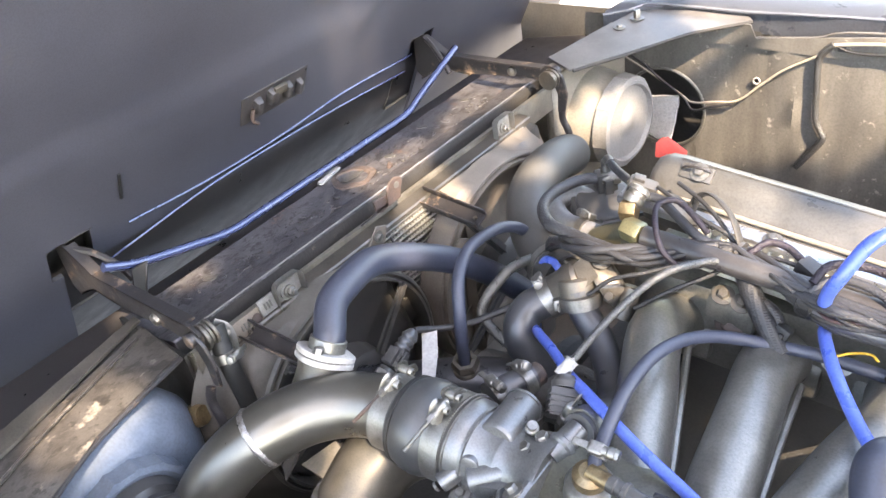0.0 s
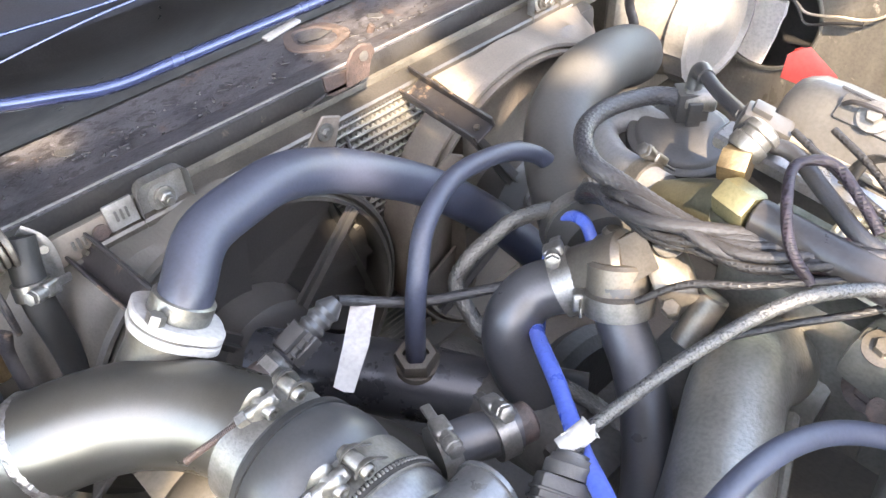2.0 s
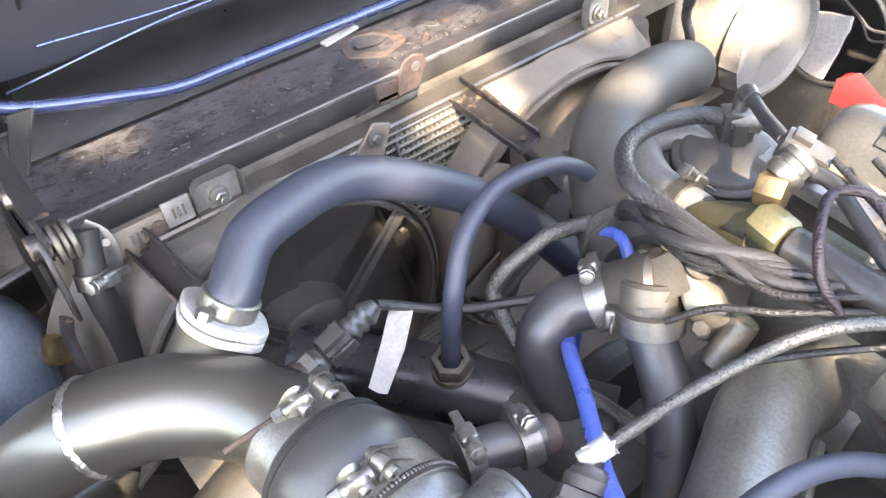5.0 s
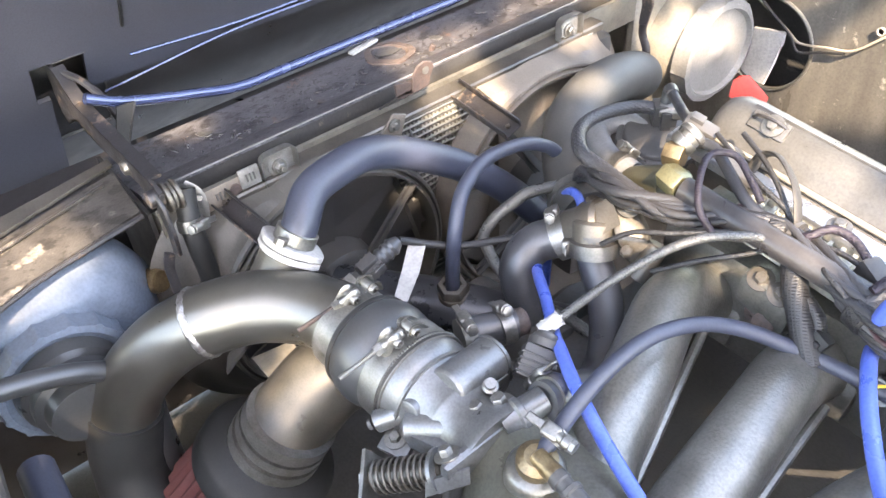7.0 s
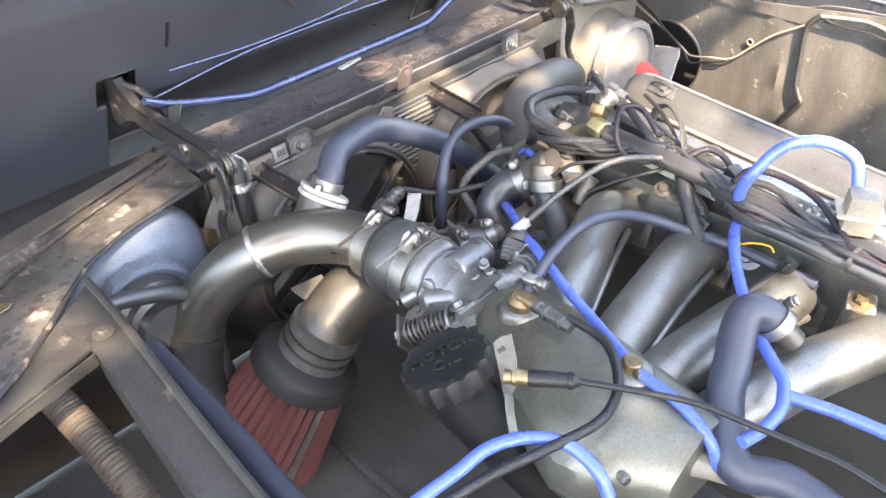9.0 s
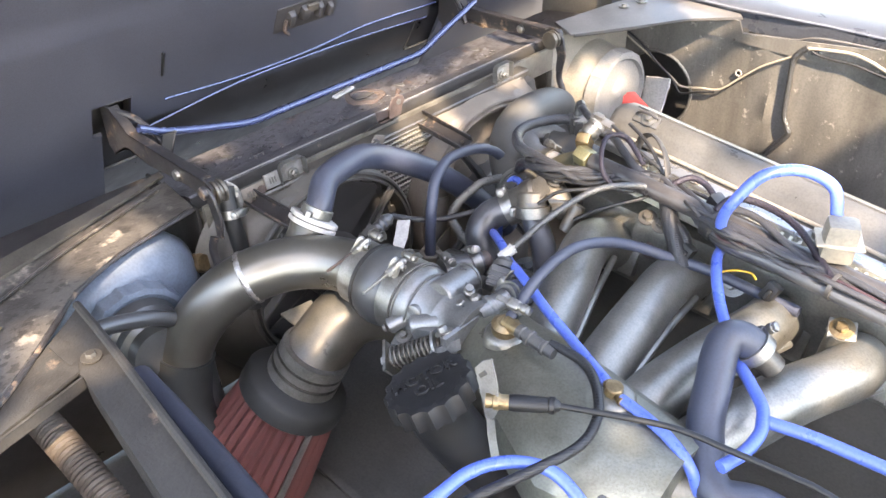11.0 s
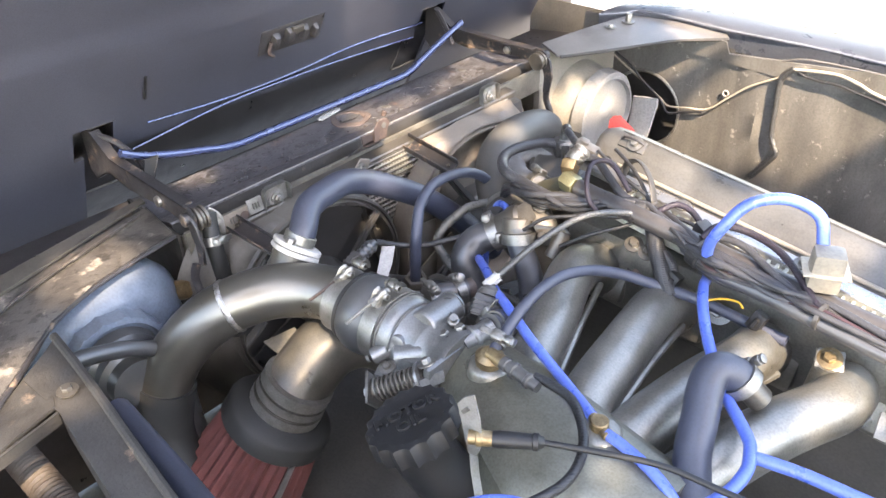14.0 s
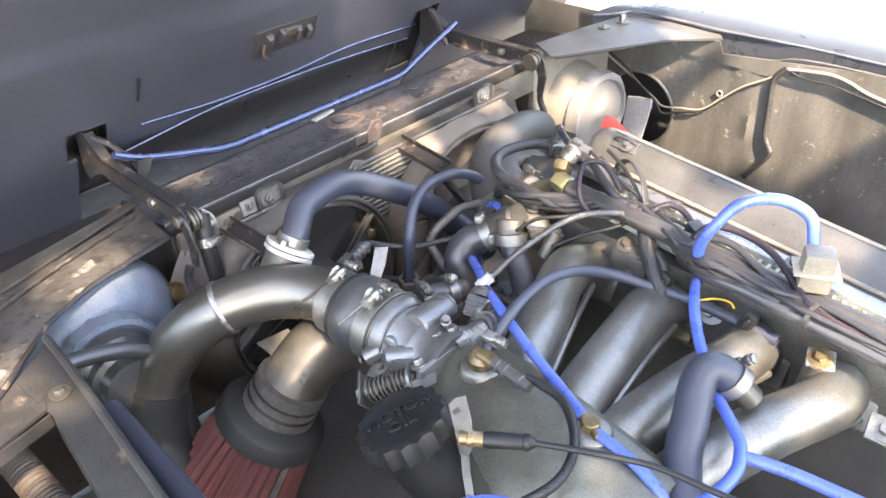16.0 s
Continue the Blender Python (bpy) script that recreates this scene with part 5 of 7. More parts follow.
for p in ((0.742, 0.130, 0.850), (0.775, 0.118, 0.838)):
    part("port_washer", block((0.030, 0.026, 0.004), at(p, (1, 0.3, -0.2), (0.1, -0.5, 1)), 0.001), "alu", intake, "pale square washer plate")
    part("port_nut", bolt(bmesh.new(), V(p) + V(0, -0.001, 0.002), (0.1, -0.5, 1), 0.006, 0.006), "zinc", intake)

# ---- engine ----
engine = thing("engine_block", "dark oily engine block below the manifold", "engine")
eb = block((0.62, 0.16, 0.36), Matrix.Translation((0.66, 0.28, 0.62)), 0.012)
part("block", eb, "block", engine)
hd = block((0.64, 0.13, 0.10), Matrix.Translation((0.655, 0.262, 0.818)), 0.008)
part("head", hd, "alu", engine, "aluminium cylinder head")
fr = bmesh.new()
block((0.05, 0.30, 0.34), Matrix.Translation((0.33, 0.22, 0.60)), 0.015, fr)
rod((0.20, 0.09, 0.735), (0.32, 0.10, 0.745), 0.030, 24, fr)
part("front_cover", fr, "block", engine, "dark front timing cover")
sump = bmesh.new()
rod((0.22, 0.20, 0.63), (0.25, 0.20, 0.63), 0.07, 32, sump)
rod((0.22, 0.06, 0.56), (0.25, 0.06, 0.56), 0.05, 32, sump)
part("pulley", sump, "block", engine, "dark belt pulley")

cover = thing("valve_cover", "grey painted valve cover with sun patches", "valve cover")
vc = bmesh.new()
CV = [(0.246, 0.890), (0.246, 0.920), (0.254, 0.925), (0.261, 0.937), (0.271, 0.947), (0.285, 0.950), (0.302, 0.945), (0.330, 0.925), (0.336, 0.890)]


def tilt(x, y, z):
    """The engine leans down towards the rear."""
    return (x, y - 0.02 * (x - 0.33), z - 0.062 * (x - 0.33))


rows = []
for i, (x, shrink) in enumerate(((0.318, 0.62), (0.321, 0.80), (0.330, 0.95), (0.345, 1.0), (0.60, 1.0), (1.02, 1.0))):
    rows.append([vc.verts.new(tilt(x, 0.290 + (y - 0.290) * (0.5 + 0.5 * shrink), 0.890 + (z - 0.890) * (0.5 + 0.5 * shrink))) for y, z in CV])
for a, b in zip(rows, rows[1:]):
    for k in range(len(CV) - 1):
        vc.faces.new((a[k], a[k + 1], b[k + 1], b[k]))
vc.faces.new(rows[0])
vc.faces.new(rows[-1][::-1])
part("cover_shell", vc, "cover", cover)
part("edge_rail", slab([tilt(0.300, 0.228, 0.922), tilt(0.300, 0.247, 0.924), tilt(1.02, 0.247, 0.924), tilt(1.02, 0.228, 0.922)], (0, 0, -0.010), bevel=0.002), "alu_clean", cover, "bright gasket rail")
part("gasket_lip", tube([tilt(0.302, 0.250, 0.927), tilt(0.6, 0.250, 0.927), tilt(1.0, 0.250, 0.927)], 0.0025, 8, 4), "cream", cover, "cream gasket line")
notch = V(tilt(0.368, 0.272, 0.9475))
part("cover_notch", block((0.034, 0.016, 0.006), at(notch, (1, 0, -0.06), (0, -0.7, 0.7)), 0.002), "cover", cover, "raised pad on the cover's shoulder")
part("cover_bolt", bolt(bmesh.new(), notch + V(0.004, -0.002, 0.003), (0, -0.7, 0.7), 0.0050, 0.005), "zinc", cover, "bolt in the cover's shoulder")
part("cover_clip", tube([notch + V(-0.014, -0.002, 0.004), notch + V(-0.008, -0.005, 0.009), notch + V(0.006, -0.004, 0.009), notch + V(0.014, 0.0, 0.004)], 0.0016, 6, 5), "arm", cover, "dark wire clip on the cover")
part("crown_crease", tube([tilt(0.345, 0.2865, 0.9500), tilt(0.6, 0.2865, 0.9502), tilt(1.0, 0.2865, 0.9500)], 0.0014, 6, 4), "cover", cover, "raised crease along the crown")
for x in (0.46, 0.60, 0.74):
    part("rail_nut", bolt(bmesh.new(), tilt(x, 0.2375, 0.9235), (0, -0.1, 1), 0.0050, 0.005), "zinc", cover, "dull nut on the gasket rail")
ledge = slab([tilt(0.385, 0.198, 0.904), tilt(0.385, 0.230, 0.914), tilt(0.70, 0.230, 0.914), tilt(0.70, 0.198, 0.904)], (0, 0, -0.012), bevel=0.002)
for k in range(30):
    x = 0.392 + 0.0098 * k
    part("fin", slab([tilt(x, 0.199, 0.9045), tilt(x, 0.229, 0.9142), tilt(x + 0.0035, 0.229, 0.9142), tilt(x + 0.0035, 0.199, 0.9045)], (0, 0, 0.0035)), "fins_cast", cover)
part("finned_ledge", ledge, "fins_cast", cover, "greenish finned plate below the cover")

# ---- air filter and inlet elbow ----
air = thing("cone_filter", "red pleated cone air filter with a metal clamp", "air filter")
FX = V(-0.26, -0.46, -0.85).normalized()
FT = V(0.186, -0.146, 0.690)
part("top_plate", lathe([(-0.012, 0.042), (-0.006, 0.045), (-0.002, 0.056), (0.002, 0.063), (0.006, 0.066), (0.026, 0.067), (0.030, 0.063)], FT, FX, 48), "sleeve", air, "grey rubber end cap")
part("pleats", lathe([(0.026, 0.060), (0.18, 0.082)], FT, FX, 256, wave=lambda t, r: 1 + 0.045 * math.cos(32 * t)), "filter", air, "red gauze pleats")
part("seam_strip", slab([FT + FX * 0.035 + V(0.064, -0.012, 0.0), FT + FX * 0.035 + V(0.062, -0.020, 0.0), FT + FX * 0.18 + V(0.082, -0.030, 0), FT + FX * 0.18 + V(0.086, -0.018, 0)], (0.003, -0.002, 0)), "zinc", air, "bright seam strip")
part("clamp_band", band(FT - FX * 0.012, FX, 0.0435, 0.012), "zinc", air, "bright clamp band")
elb = [FT - FX * 0.000, FT - FX * 0.026, (0.193, -0.108, 0.732), (0.197, -0.072, 0.752), (0.212, -0.030, 0.748), (0.235, 0.005, 0.715), (0.25, 0.03, 0.65)]
inlet = thing("inlet_elbow", "dull steel inlet elbow into the turbo", "pipe")
part("elbow", tube(elb, 0.040, 36, 10), "inlet", inlet)
part("clamp_band", band(FT - FX * 0.027, FX, 0.0425, 0.010), "zinc", inlet, "steel band")
part("joint_band", band(FT - FX * 0.042, FX, 0.0418, 0.014), "zinc", inlet, "dull steel joint band")

# ---- oil filler ----
filler = thing("oil_filler", "black scalloped oil filler cap on its neck", "oil cap")
CO, CA = V(0.4440, -0.1705, 0.886), V(-0.31, -0.16, 0.935).normalized()
part("neck", tube([CO - CA * 0.006, CO - CA * 0.05, CO - CA * 0.10 + V(0.02, 0.02, -0.02), CO - CA * 0.16 + V(0.05, 0.05, -0.05)], lambda u: 0.030 - 0.004 * u, 24), "cap", filler, "black filler neck")
cap = part("cap", lathe([(-0.022, 0.034), (-0.020, 0.0385), (-0.004, 0.0385), (0.0, 0.0375), (0.001, 0.033), (0.0, 0.031)], CO, CA, 204, wave=lambda t, r: 1 + (0.085 * (1 - abs(math.sin(8.5 * t))) if 0 < r < 4 else 0)), "cap", filler, "scalloped black cap")


def lettering(text, size, m, mat, parent, name, label, depth=0.0012):
    cu = bpy.data.curves.new(name, "FONT")
    cu.body, cu.size, cu.extrude, cu.align_x, cu.align_y = text, size, depth, "CENTER", "CENTER"
    cu.bevel_depth, cu.offset = 0.0004, 0.0003
    ob = bpy.data.objects.new(name, cu)
    scene.collection.objects.link(ob)
    me = bpy.data.meshes.new_from_object(ob.evaluated_get(bpy.context.evaluated_depsgraph_get()))
    bpy.data.objects.remove(ob)
    me.materials.clear()
    me.materials.append(M[mat])
    o = new(name, me)
    o.matrix_world = m
    o.parent = parent
    return tagged(o, label)


cap_x = V(0.411, 0.867, 0.282)
cap_x = (cap_x - CA * cap_x.dot(CA)).normalized()
CM = Matrix.Translation(CO + CA * 0.0006) @ Matrix((cap_x, CA.cross(cap_x), CA)).transposed().to_4x4()
lettering("MOTOR", 0.0165, CM @ Matrix.Translation((0, 0.008, 0)), "cap", cap, "lettering", "raised words MOTOR OIL")
lettering("OIL", 0.0165, CM @ Matrix.Translation((0, -0.009, 0)), "cap", cap, "lettering", "raised words MOTOR OIL")

# ---- headlamps ----
def lamp_back(name, x, y, z, mat, capmat, label, k=0.73):
    top = thing(name, label, "headlamp", "headlamps")
    part("housing", lathe([(-0.12, 0.085 * k), (-0.05, 0.090 * k), (-0.02, 0.084 * k), (0.0, 0.076 * k), (0.006, 0.074 * k)], (x, y, z), (1, 0, 0), 36), mat, top, "rounded plastic lamp housing")
    part("collar", lathe([(0, 0.078 * k), (0.002, 0.084 * k), (0.026, 0.082 * k), (0.028, 0.074 * k), (0.022, 0.070 * k)], (x, y, z), (1, 0, 0), 120, wave=lambda t, r: 1 + (0.02 if r in (1, 2) and (t * 15 / math.pi) % 2 < 0.25 else 0)), capmat, top, "ribbed screw collar")
    return top


right = lamp_back("headlamp", 0.045, 0.674, 0.745, "cream", "cream_cap", "cream plastic headlamp back with a ribbed cap", 0.92)
part("cap_face", lathe([(0.016, 0.070), (0.029, 0.069), (0.030, 0.064), (0.023, 0.061), (0.023, 0.030), (0.025, 0.014), (0.028, 0.010), (0.029, 0.005)], (0.045, 0.674, 0.745), (1, -0.10, 0.04), 48), "cream_cap", right, "smooth recessed grey cap")
left = thing("headlamp", "blue-grey headlamp back with a rubber boot", "headlamp", "headlamps")
bucket = bmesh.new()
rows = []
for x, ry, rz in ((-0.075, 0.085, 0.070), (-0.055, 0.102, 0.080), (-0.03, 0.106, 0.083), (-0.005, 0.097, 0.077), (0.010, 0.084, 0.068), (0.018, 0.070, 0.060), (0.020, 0.060, 0.055)):
    rows.append([bucket.verts.new((x, -0.252 + ry * math.copysign(abs(math.cos(t)) ** 0.8, math.cos(t)), 0.755 + rz * math.copysign(abs(math.sin(t)) ** 0.8, math.sin(t)))) for t in [2 * math.pi * k / 48 for k in range(48)]])
for a, b in zip(rows, rows[1:]):
    for k in range(48):
        bucket.faces.new((a[k], a[(k + 1) % 48], b[(k + 1) % 48], b[k]))
bucket.faces.new(rows[0][::-1])
bucket.faces.new(rows[-1])
part("housing", bucket, "bluegrey", left, "rounded blue-grey lamp bucket")
part("collar", lathe([(0, 0.057), (0.002, 0.063), (0.022, 0.062), (0.024, 0.056), (0.020, 0.050)], (0.018, -0.262, 0.748), (1, 0, 0), 120, wave=lambda t, r: 1 + (0.035 if r in (1, 2) and (t * 15 / math.pi) % 2 < 0.35 else 0)), "bluegrey", left, "ribbed screw collar")
part("rubber_boot", lathe([(0.018, 0.050), (0.034, 0.047), (0.038, 0.041), (0.050, 0.041), (0.054, 0.034), (0.068, 0.032), (0.072, 0.020)], (0.018, -0.262, 0.748), (1, 0, 0), 36), "rubber", left, "stepped black rubber boot")
part("adjuster", lathe([(-0.012, 0.013), (0, 0.013), (0.006, 0.011), (0.006, 0.005)], (-0.006, -0.148, 0.770), (0.85, 0.35, 0.3), 20), "brass", left, "yellowed adjuster knob")
red = slab([(0.284, 0.344, 0.925), (0.292, 0.348, 0.931), (0.316, 0.352, 0.914), (0.316, 0.346, 0.902), (0.284, 0.342, 0.905)], (0.005, 0.004, 0.002), bevel=0.002)
solid("red_cover", red, "red", "red plastic terminal cover by the lamp", "cover")
# added card: imitates sunlit ground showing through the lamp opening
solid("bright_ground_card", slab([(0.025, 0.835, 0.711), (0.050, 0.835, 0.713), (0.080, 0.835, 0.721), (0.081, 0.835, 0.700), (0.074, 0.835, 0.684), (0.076, 0.835, 0.670), (0.070, 0.835, 0.645), (0.066, 0.835, 0.624), (0.055, 0.835, 0.603), (0.030, 0.835, 0.606), (0.020, 0.835, 0.633)], (0, 0.006, 0), bevel=0.002), "sunlit_ground_white", "white card for the sunlit ground seen through the lamp opening", "bracket")
panelR = slab([(0.0, 0.575, 0.87), (0.0, 0.80, 0.865), (0.0, 0.80, 0.62), (0.0, 0.575, 0.62)], (-0.03, 0, 0), bevel=0.01)
solid("lamp_panel", panelR, "cream", "dusty beige panel around the headlamp", "panel")

# ---- hoses ----
hose("radiator_hose", [(0.020, 0.540, 0.730), (0.060, 0.500, 0.765), (0.092, 0.464, 0.800), (0.106, 0.425, 0.822), (0.116, 0.380, 0.836), (0.126, 0.332, 0.842), (0.136, 0.296, 0.834), (0.157, 0.266, 0.823), (0.188, 0.238, 0.817), (0.225, 0.208, 0.820), (0.258, 0.190, 0.825)],
     0.0280, "rubber_dusty", "thick moulded black radiator hose", seg=36, per=14, clamps=((0.92, (1, 0, 1)),))
hose("breather_hose", [(0.203, 0.063, 0.770), (0.204, 0.064, 0.809), (0.202, 0.070, 0.843), (0.187, 0.093, 0.868), (0.170, 0.136, 0.873), (0.168, 0.185, 0.866), (0.172, 0.218, 0.850), (0.180, 0.240, 0.825)], 0.0070, "rubber_sky_tint", "thin black breather hose", seg=14)
nutb = lathe([(0, 0.0145), (0.001, 0.0155), (0.009, 0.0155), (0.011, 0.0140), (0.011, 0.0095), (0.006, 0.009)], (0.203, 0.064, 0.770), (0.1, -0.15, 1), 6)
lathe([(-0.010, 0.017), (-0.002, 0.017), (0.0, 0.0155)], (0.203, 0.064, 0.770), (0.1, -0.15, 1), 24, nutb)
solid("breather_fitting", nutb, "elbow", "hexagonal fitting at the foot of the breather hose", "fitting")
tp = bmesh.new()
tube([(0.10, -0.005, 0.738), (0.15, 0.030, 0.741), (0.20, 0.066, 0.742), (0.30, 0.13, 0.738)], 0.0285, 28, 8, tp)
solid("water_pipe", tp, "black_paint", "dark coolant pipe in front of the engine", "pipe")

hose("vacuum_hose", [(0.225, 0.158, 0.778), (0.276, 0.103, 0.823), (0.318, 0.070, 0.843), (0.358, 0.038, 0.857), (0.384, 0.019, 0.870), (0.413, 0.000, 0.880), (0.455, -0.017, 0.876), (0.500, -0.032, 0.872), (0.550, -0.052, 0.872)], 0.0051, "blue", "blue silicone vacuum hose", seg=12, group="vacuum hoses")
hose("vacuum_hose", [(0.570, -0.060, 0.872), (0.591, -0.062, 0.872), (0.620, -0.068, 0.872), (0.645, -0.074, 0.864), (0.66, -0.075, 0.84)], 0.0051, "blue", "blue silicone vacuum hose", seg=12, group="vacuum hoses")
tee = rod((0.546, -0.050, 0.872), (0.574, -0.062, 0.872), 0.0048, 12)
rod((0.560, -0.056, 0.858), (0.560, -0.056, 0.878), 0.0085, 12, tee)
solid("tee_fitting", tee, "brass", "brass tee fitting on the plenum", "fitting")
hose("vacuum_hose", [(0.528, 0.178, 0.888), (0.529, 0.166, 0.912), (0.533, 0.155, 0.938), (0.541, 0.153, 0.960), (0.553, 0.170, 0.984), (0.568, 0.188, 0.991), (0.589, 0.200, 0.991), (0.612, 0.203, 0.982), (0.623, 0.196, 0.960)], 0.0058, "blue", "blue silicone vacuum hose", seg=12, group="vacuum hoses")
hose("vacuum_hose", [(0.532, 0.168, 0.888), (0.540, 0.146, 0.894), (0.559, 0.112, 0.895), (0.588, 0.076, 0.888), (0.625, 0.039, 0.882), (0.645, 0.022, 0.882), (0.664, 0.005, 0.882), (0.672, -0.009, 0.882), ], 0.0054, "blue", "blue silicone vacuum hose", seg=12, group="vacuum hoses")
hose("vacuum_hose", [(0.672, -0.009, 0.882), (0.677, -0.025, 0.882), (0.677, -0.05, 0.882), (0.671, -0.075, 0.882)], 0.0054, "blue", "blue silicone vacuum hose", seg=12, group="vacuum hoses")
hose("vacuum_hose", [(0.674, -0.006, 0.88), (0.708, 0.004, 0.88), (0.749, 0.011, 0.88), (0.789, 0.017, 0.88)], 0.0054, "blue", "blue silicone vacuum hose", seg=12, group="vacuum hoses")
solid("tee_fitting", rod((0.6672, -0.009, 0.882), (0.674, -0.006, 0.88), 0.0046, 10), "elbow", "grey plastic vacuum tee", "fitting")
hose("vacuum_hose", [(0.52, -0.29, 0.868), (0.531, -0.246, 0.880), (0.535, -0.213, 0.883), (0.551, -0.185, 0.884), (0.577, -0.168, 0.882), (0.604, -0.166, 0.872), (0.618, -0.168, 0.855)], 0.0054, "blue", "blue silicone vacuum hose", seg=12, group="vacuum hoses")
hose("vacuum_hose", [(0.262, 0.175, 0.842), (0.248, 0.182, 0.850), (0.232, 0.186, 0.843), (0.222, 0.182, 0.815), (0.222, 0.176, 0.775), (0.23, 0.165, 0.73)], 0.0044, "blue", "blue silicone vacuum hose", seg=12, group="vacuum hoses")

hose("crankcase_hose", [(0.437, -0.058, 0.876), (0.432, -0.005, 0.900), (0.432, 0.045, 0.906), (0.440, 0.090, 0.896), (0.458, 0.125, 0.881), (0.490, 0.148, 0.869), (0.535, 0.160, 0.866), (0.58, 0.165, 0.862), (0.625, 0.165, 0.862)], 0.0058, "rubber_sky_tint", "slim black crankcase hose over the runners", seg=16, clamps=((0.04, (0, 0.3, 1)),))
hose("heater_hose", [(0.84, -0.05, 0.815), (0.77, -0.049, 0.828), (0.707, -0.047, 0.835), (0.668, -0.066, 0.842), (0.636, -0.031, 0.862), (0.622, 0.000, 0.882), (0.612, 0.024, 0.897), (0.612, 0.038, 0.904), (0.621, 0.049, 0.900), (0.634, 0.056, 0.888)], 0.0158, "rubber_sky_tint", "ribbed grey heater hose bent over the runners", seg=20, clamps=((0.97, (0.2, 0.9, -0.3)),))
stub = rod((0.634, 0.056, 0.888), (0.648, 0.062, 0.874), 0.0120, 18)
solid("heater_stub", stub, "elbow", "aluminium stub in the heater hose", "fitting")
hose("intercooler_hose", [(0.597, -0.138, 0.826), (0.607, -0.112, 0.832), (0.631, -0.084, 0.832), (0.665, -0.064, 0.830), (0.710, -0.052, 0.826), (0.78, -0.04, 0.81)], 0.0120, "cream", "brownish rubber intercooler hose with a worm clamp", seg=20, clamps=((0.06, (0, 0, 1)),))
hose("throttle_cable", [(0.545, -0.124, 0.896), (0.593, -0.096, 0.896), (0.633, -0.076, 0.896), (0.675, -0.065, 0.894), (0.715, -0.056, 0.893), (0.748, -0.052, 0.892), (0.84, -0.05, 0.88)], 0.0027, "cap", "thin black sheathed throttle cable", "cable", seg=12)
cab = thing("cable_end", "yellow and black throttle cable end in its bracket", "cable end")
part("ferrule", lathe([(0, 0.0062), (0.006, 0.0062), (0.007, 0.0074), (0.011, 0.0074), (0.012, 0.0066), (0.024, 0.0064)], (0.500, -0.156, 0.893), (1, 0.72, 0.02), 18), "brass", cab, "yellowed plastic ferrule")
part("sleeve", lathe([(0, 0.0068), (0.004, 0.0074), (0.022, 0.0068), (0.032, 0.0064), (0.033, 0.0074), (0.037, 0.0074), (0.038, 0.0060), (0.042, 0.0040)], (0.516, -0.1445, 0.8935), (1, 0.72, 0.05), 18), "cap", cab, "black rubber sleeve")
brk = slab([(0.481, -0.148, 0.913), (0.489, -0.148, 0.926), (0.500, -0.148, 0.936), (0.506, -0.148, 0.912), (0.511, -0.150, 0.888), (0.506, -0.152, 0.872), (0.496, -0.151, 0.866), (0.490, -0.149, 0.886)], (0.001, -0.0022, 0.001), bevel=0.0006)
slab([(0.496, -0.151, 0.868), (0.506, -0.153, 0.872), (0.514, -0.160, 0.862), (0.526, -0.168, 0.848), (0.520, -0.170, 0.845), (0.506, -0.160, 0.858)], (0.002, 0, 0.001), brk)
part("bracket_slot", block((0.012, 0.0015, 0.004), at((0.492, -0.1507, 0.914), (0.6, 0, 0.8), (-0.8, 0, 0.6)), 0.0005, segs=1), "block", cab, "dark slot")
part("bracket", brk, "zinc_dull", cab, "notched steel cable bracket")

hose("heater_feed_hose", [(0.303, 0.142, 0.862), (0.312, 0.136, 0.842), (0.335, 0.125, 0.824), (0.362, 0.100, 0.814), (0.386, 0.066, 0.816), (0.399, 0.036, 0.832), (0.403, 0.010, 0.852), (0.401, -0.018, 0.863)], 0.0152, "hose_grey", "grey braided heater hose", seg=20, clamps=((0.95, (-0.9, -0.1, 0.4)),))
hose("coolant_hose", [(0.278, 0.152, 0.848), (0.268, 0.140, 0.838), (0.254, 0.123, 0.830), (0.252, 0.106, 0.816), (0.262, 0.099, 0.793), (0.282, 0.106, 0.758), (0.30, 0.13, 0.69)], 0.0188, "hose_grey", "dark moulded coolant hose", seg=24)
braided("braided_line", [(0.222, 0.232, 0.815), (0.212, 0.200, 0.832), (0.203, 0.163, 0.838), (0.199, 0.144, 0.832), (0.194, 0.124, 0.82), (0.195, 0.111, 0.806), (0.21, 0.107, 0.795), (0.234, 0.104, 0.785), (0.261, 0.11, 0.775), (0.293, 0.118, 0.77), (0.325, 0.12, 0.77), (0.36, 0.118, 0.755), (0.40, 0.12, 0.73)], 0.0056, "steel_braid", "stainless braided oil line", strands=11)
hose("bottom_hose", [(0.006, -0.098, 0.868), (0.014, -0.103, 0.852), (0.023, -0.107, 0.834), (0.026, -0.107, 0.808), (0.028, -0.106, 0.783), (0.032, -0.107, 0.752), (0.04, -0.11, 0.70)], 0.0105, "sleeve", "short black hose at the radiator side", seg=20, clamps=((0.30, (0.6, 0.5, 0.5)),))
strap_pts = [(0.000, -0.096, 0.868), (0.006, -0.088, 0.859), (0.007, -0.0865, 0.845), (0.006, -0.088, 0.828), (0.005, -0.089, 0.810), (0.004, -0.094, 0.792)]
hose_strap = thing("hose_strap", "bent grey steel strap beside the radiator hose", "bracket")
part("strip", tube(strap_pts, 0.0068, 10, 8, squash=0.3), "zinc_dull", hose_strap)
part("rivet", lathe([(0, 0.0035), (0.002, 0.003)], (0.009, -0.088, 0.853), (1, -0.2, 0.3), 12), "zinc", hose_strap, "bright rivet")
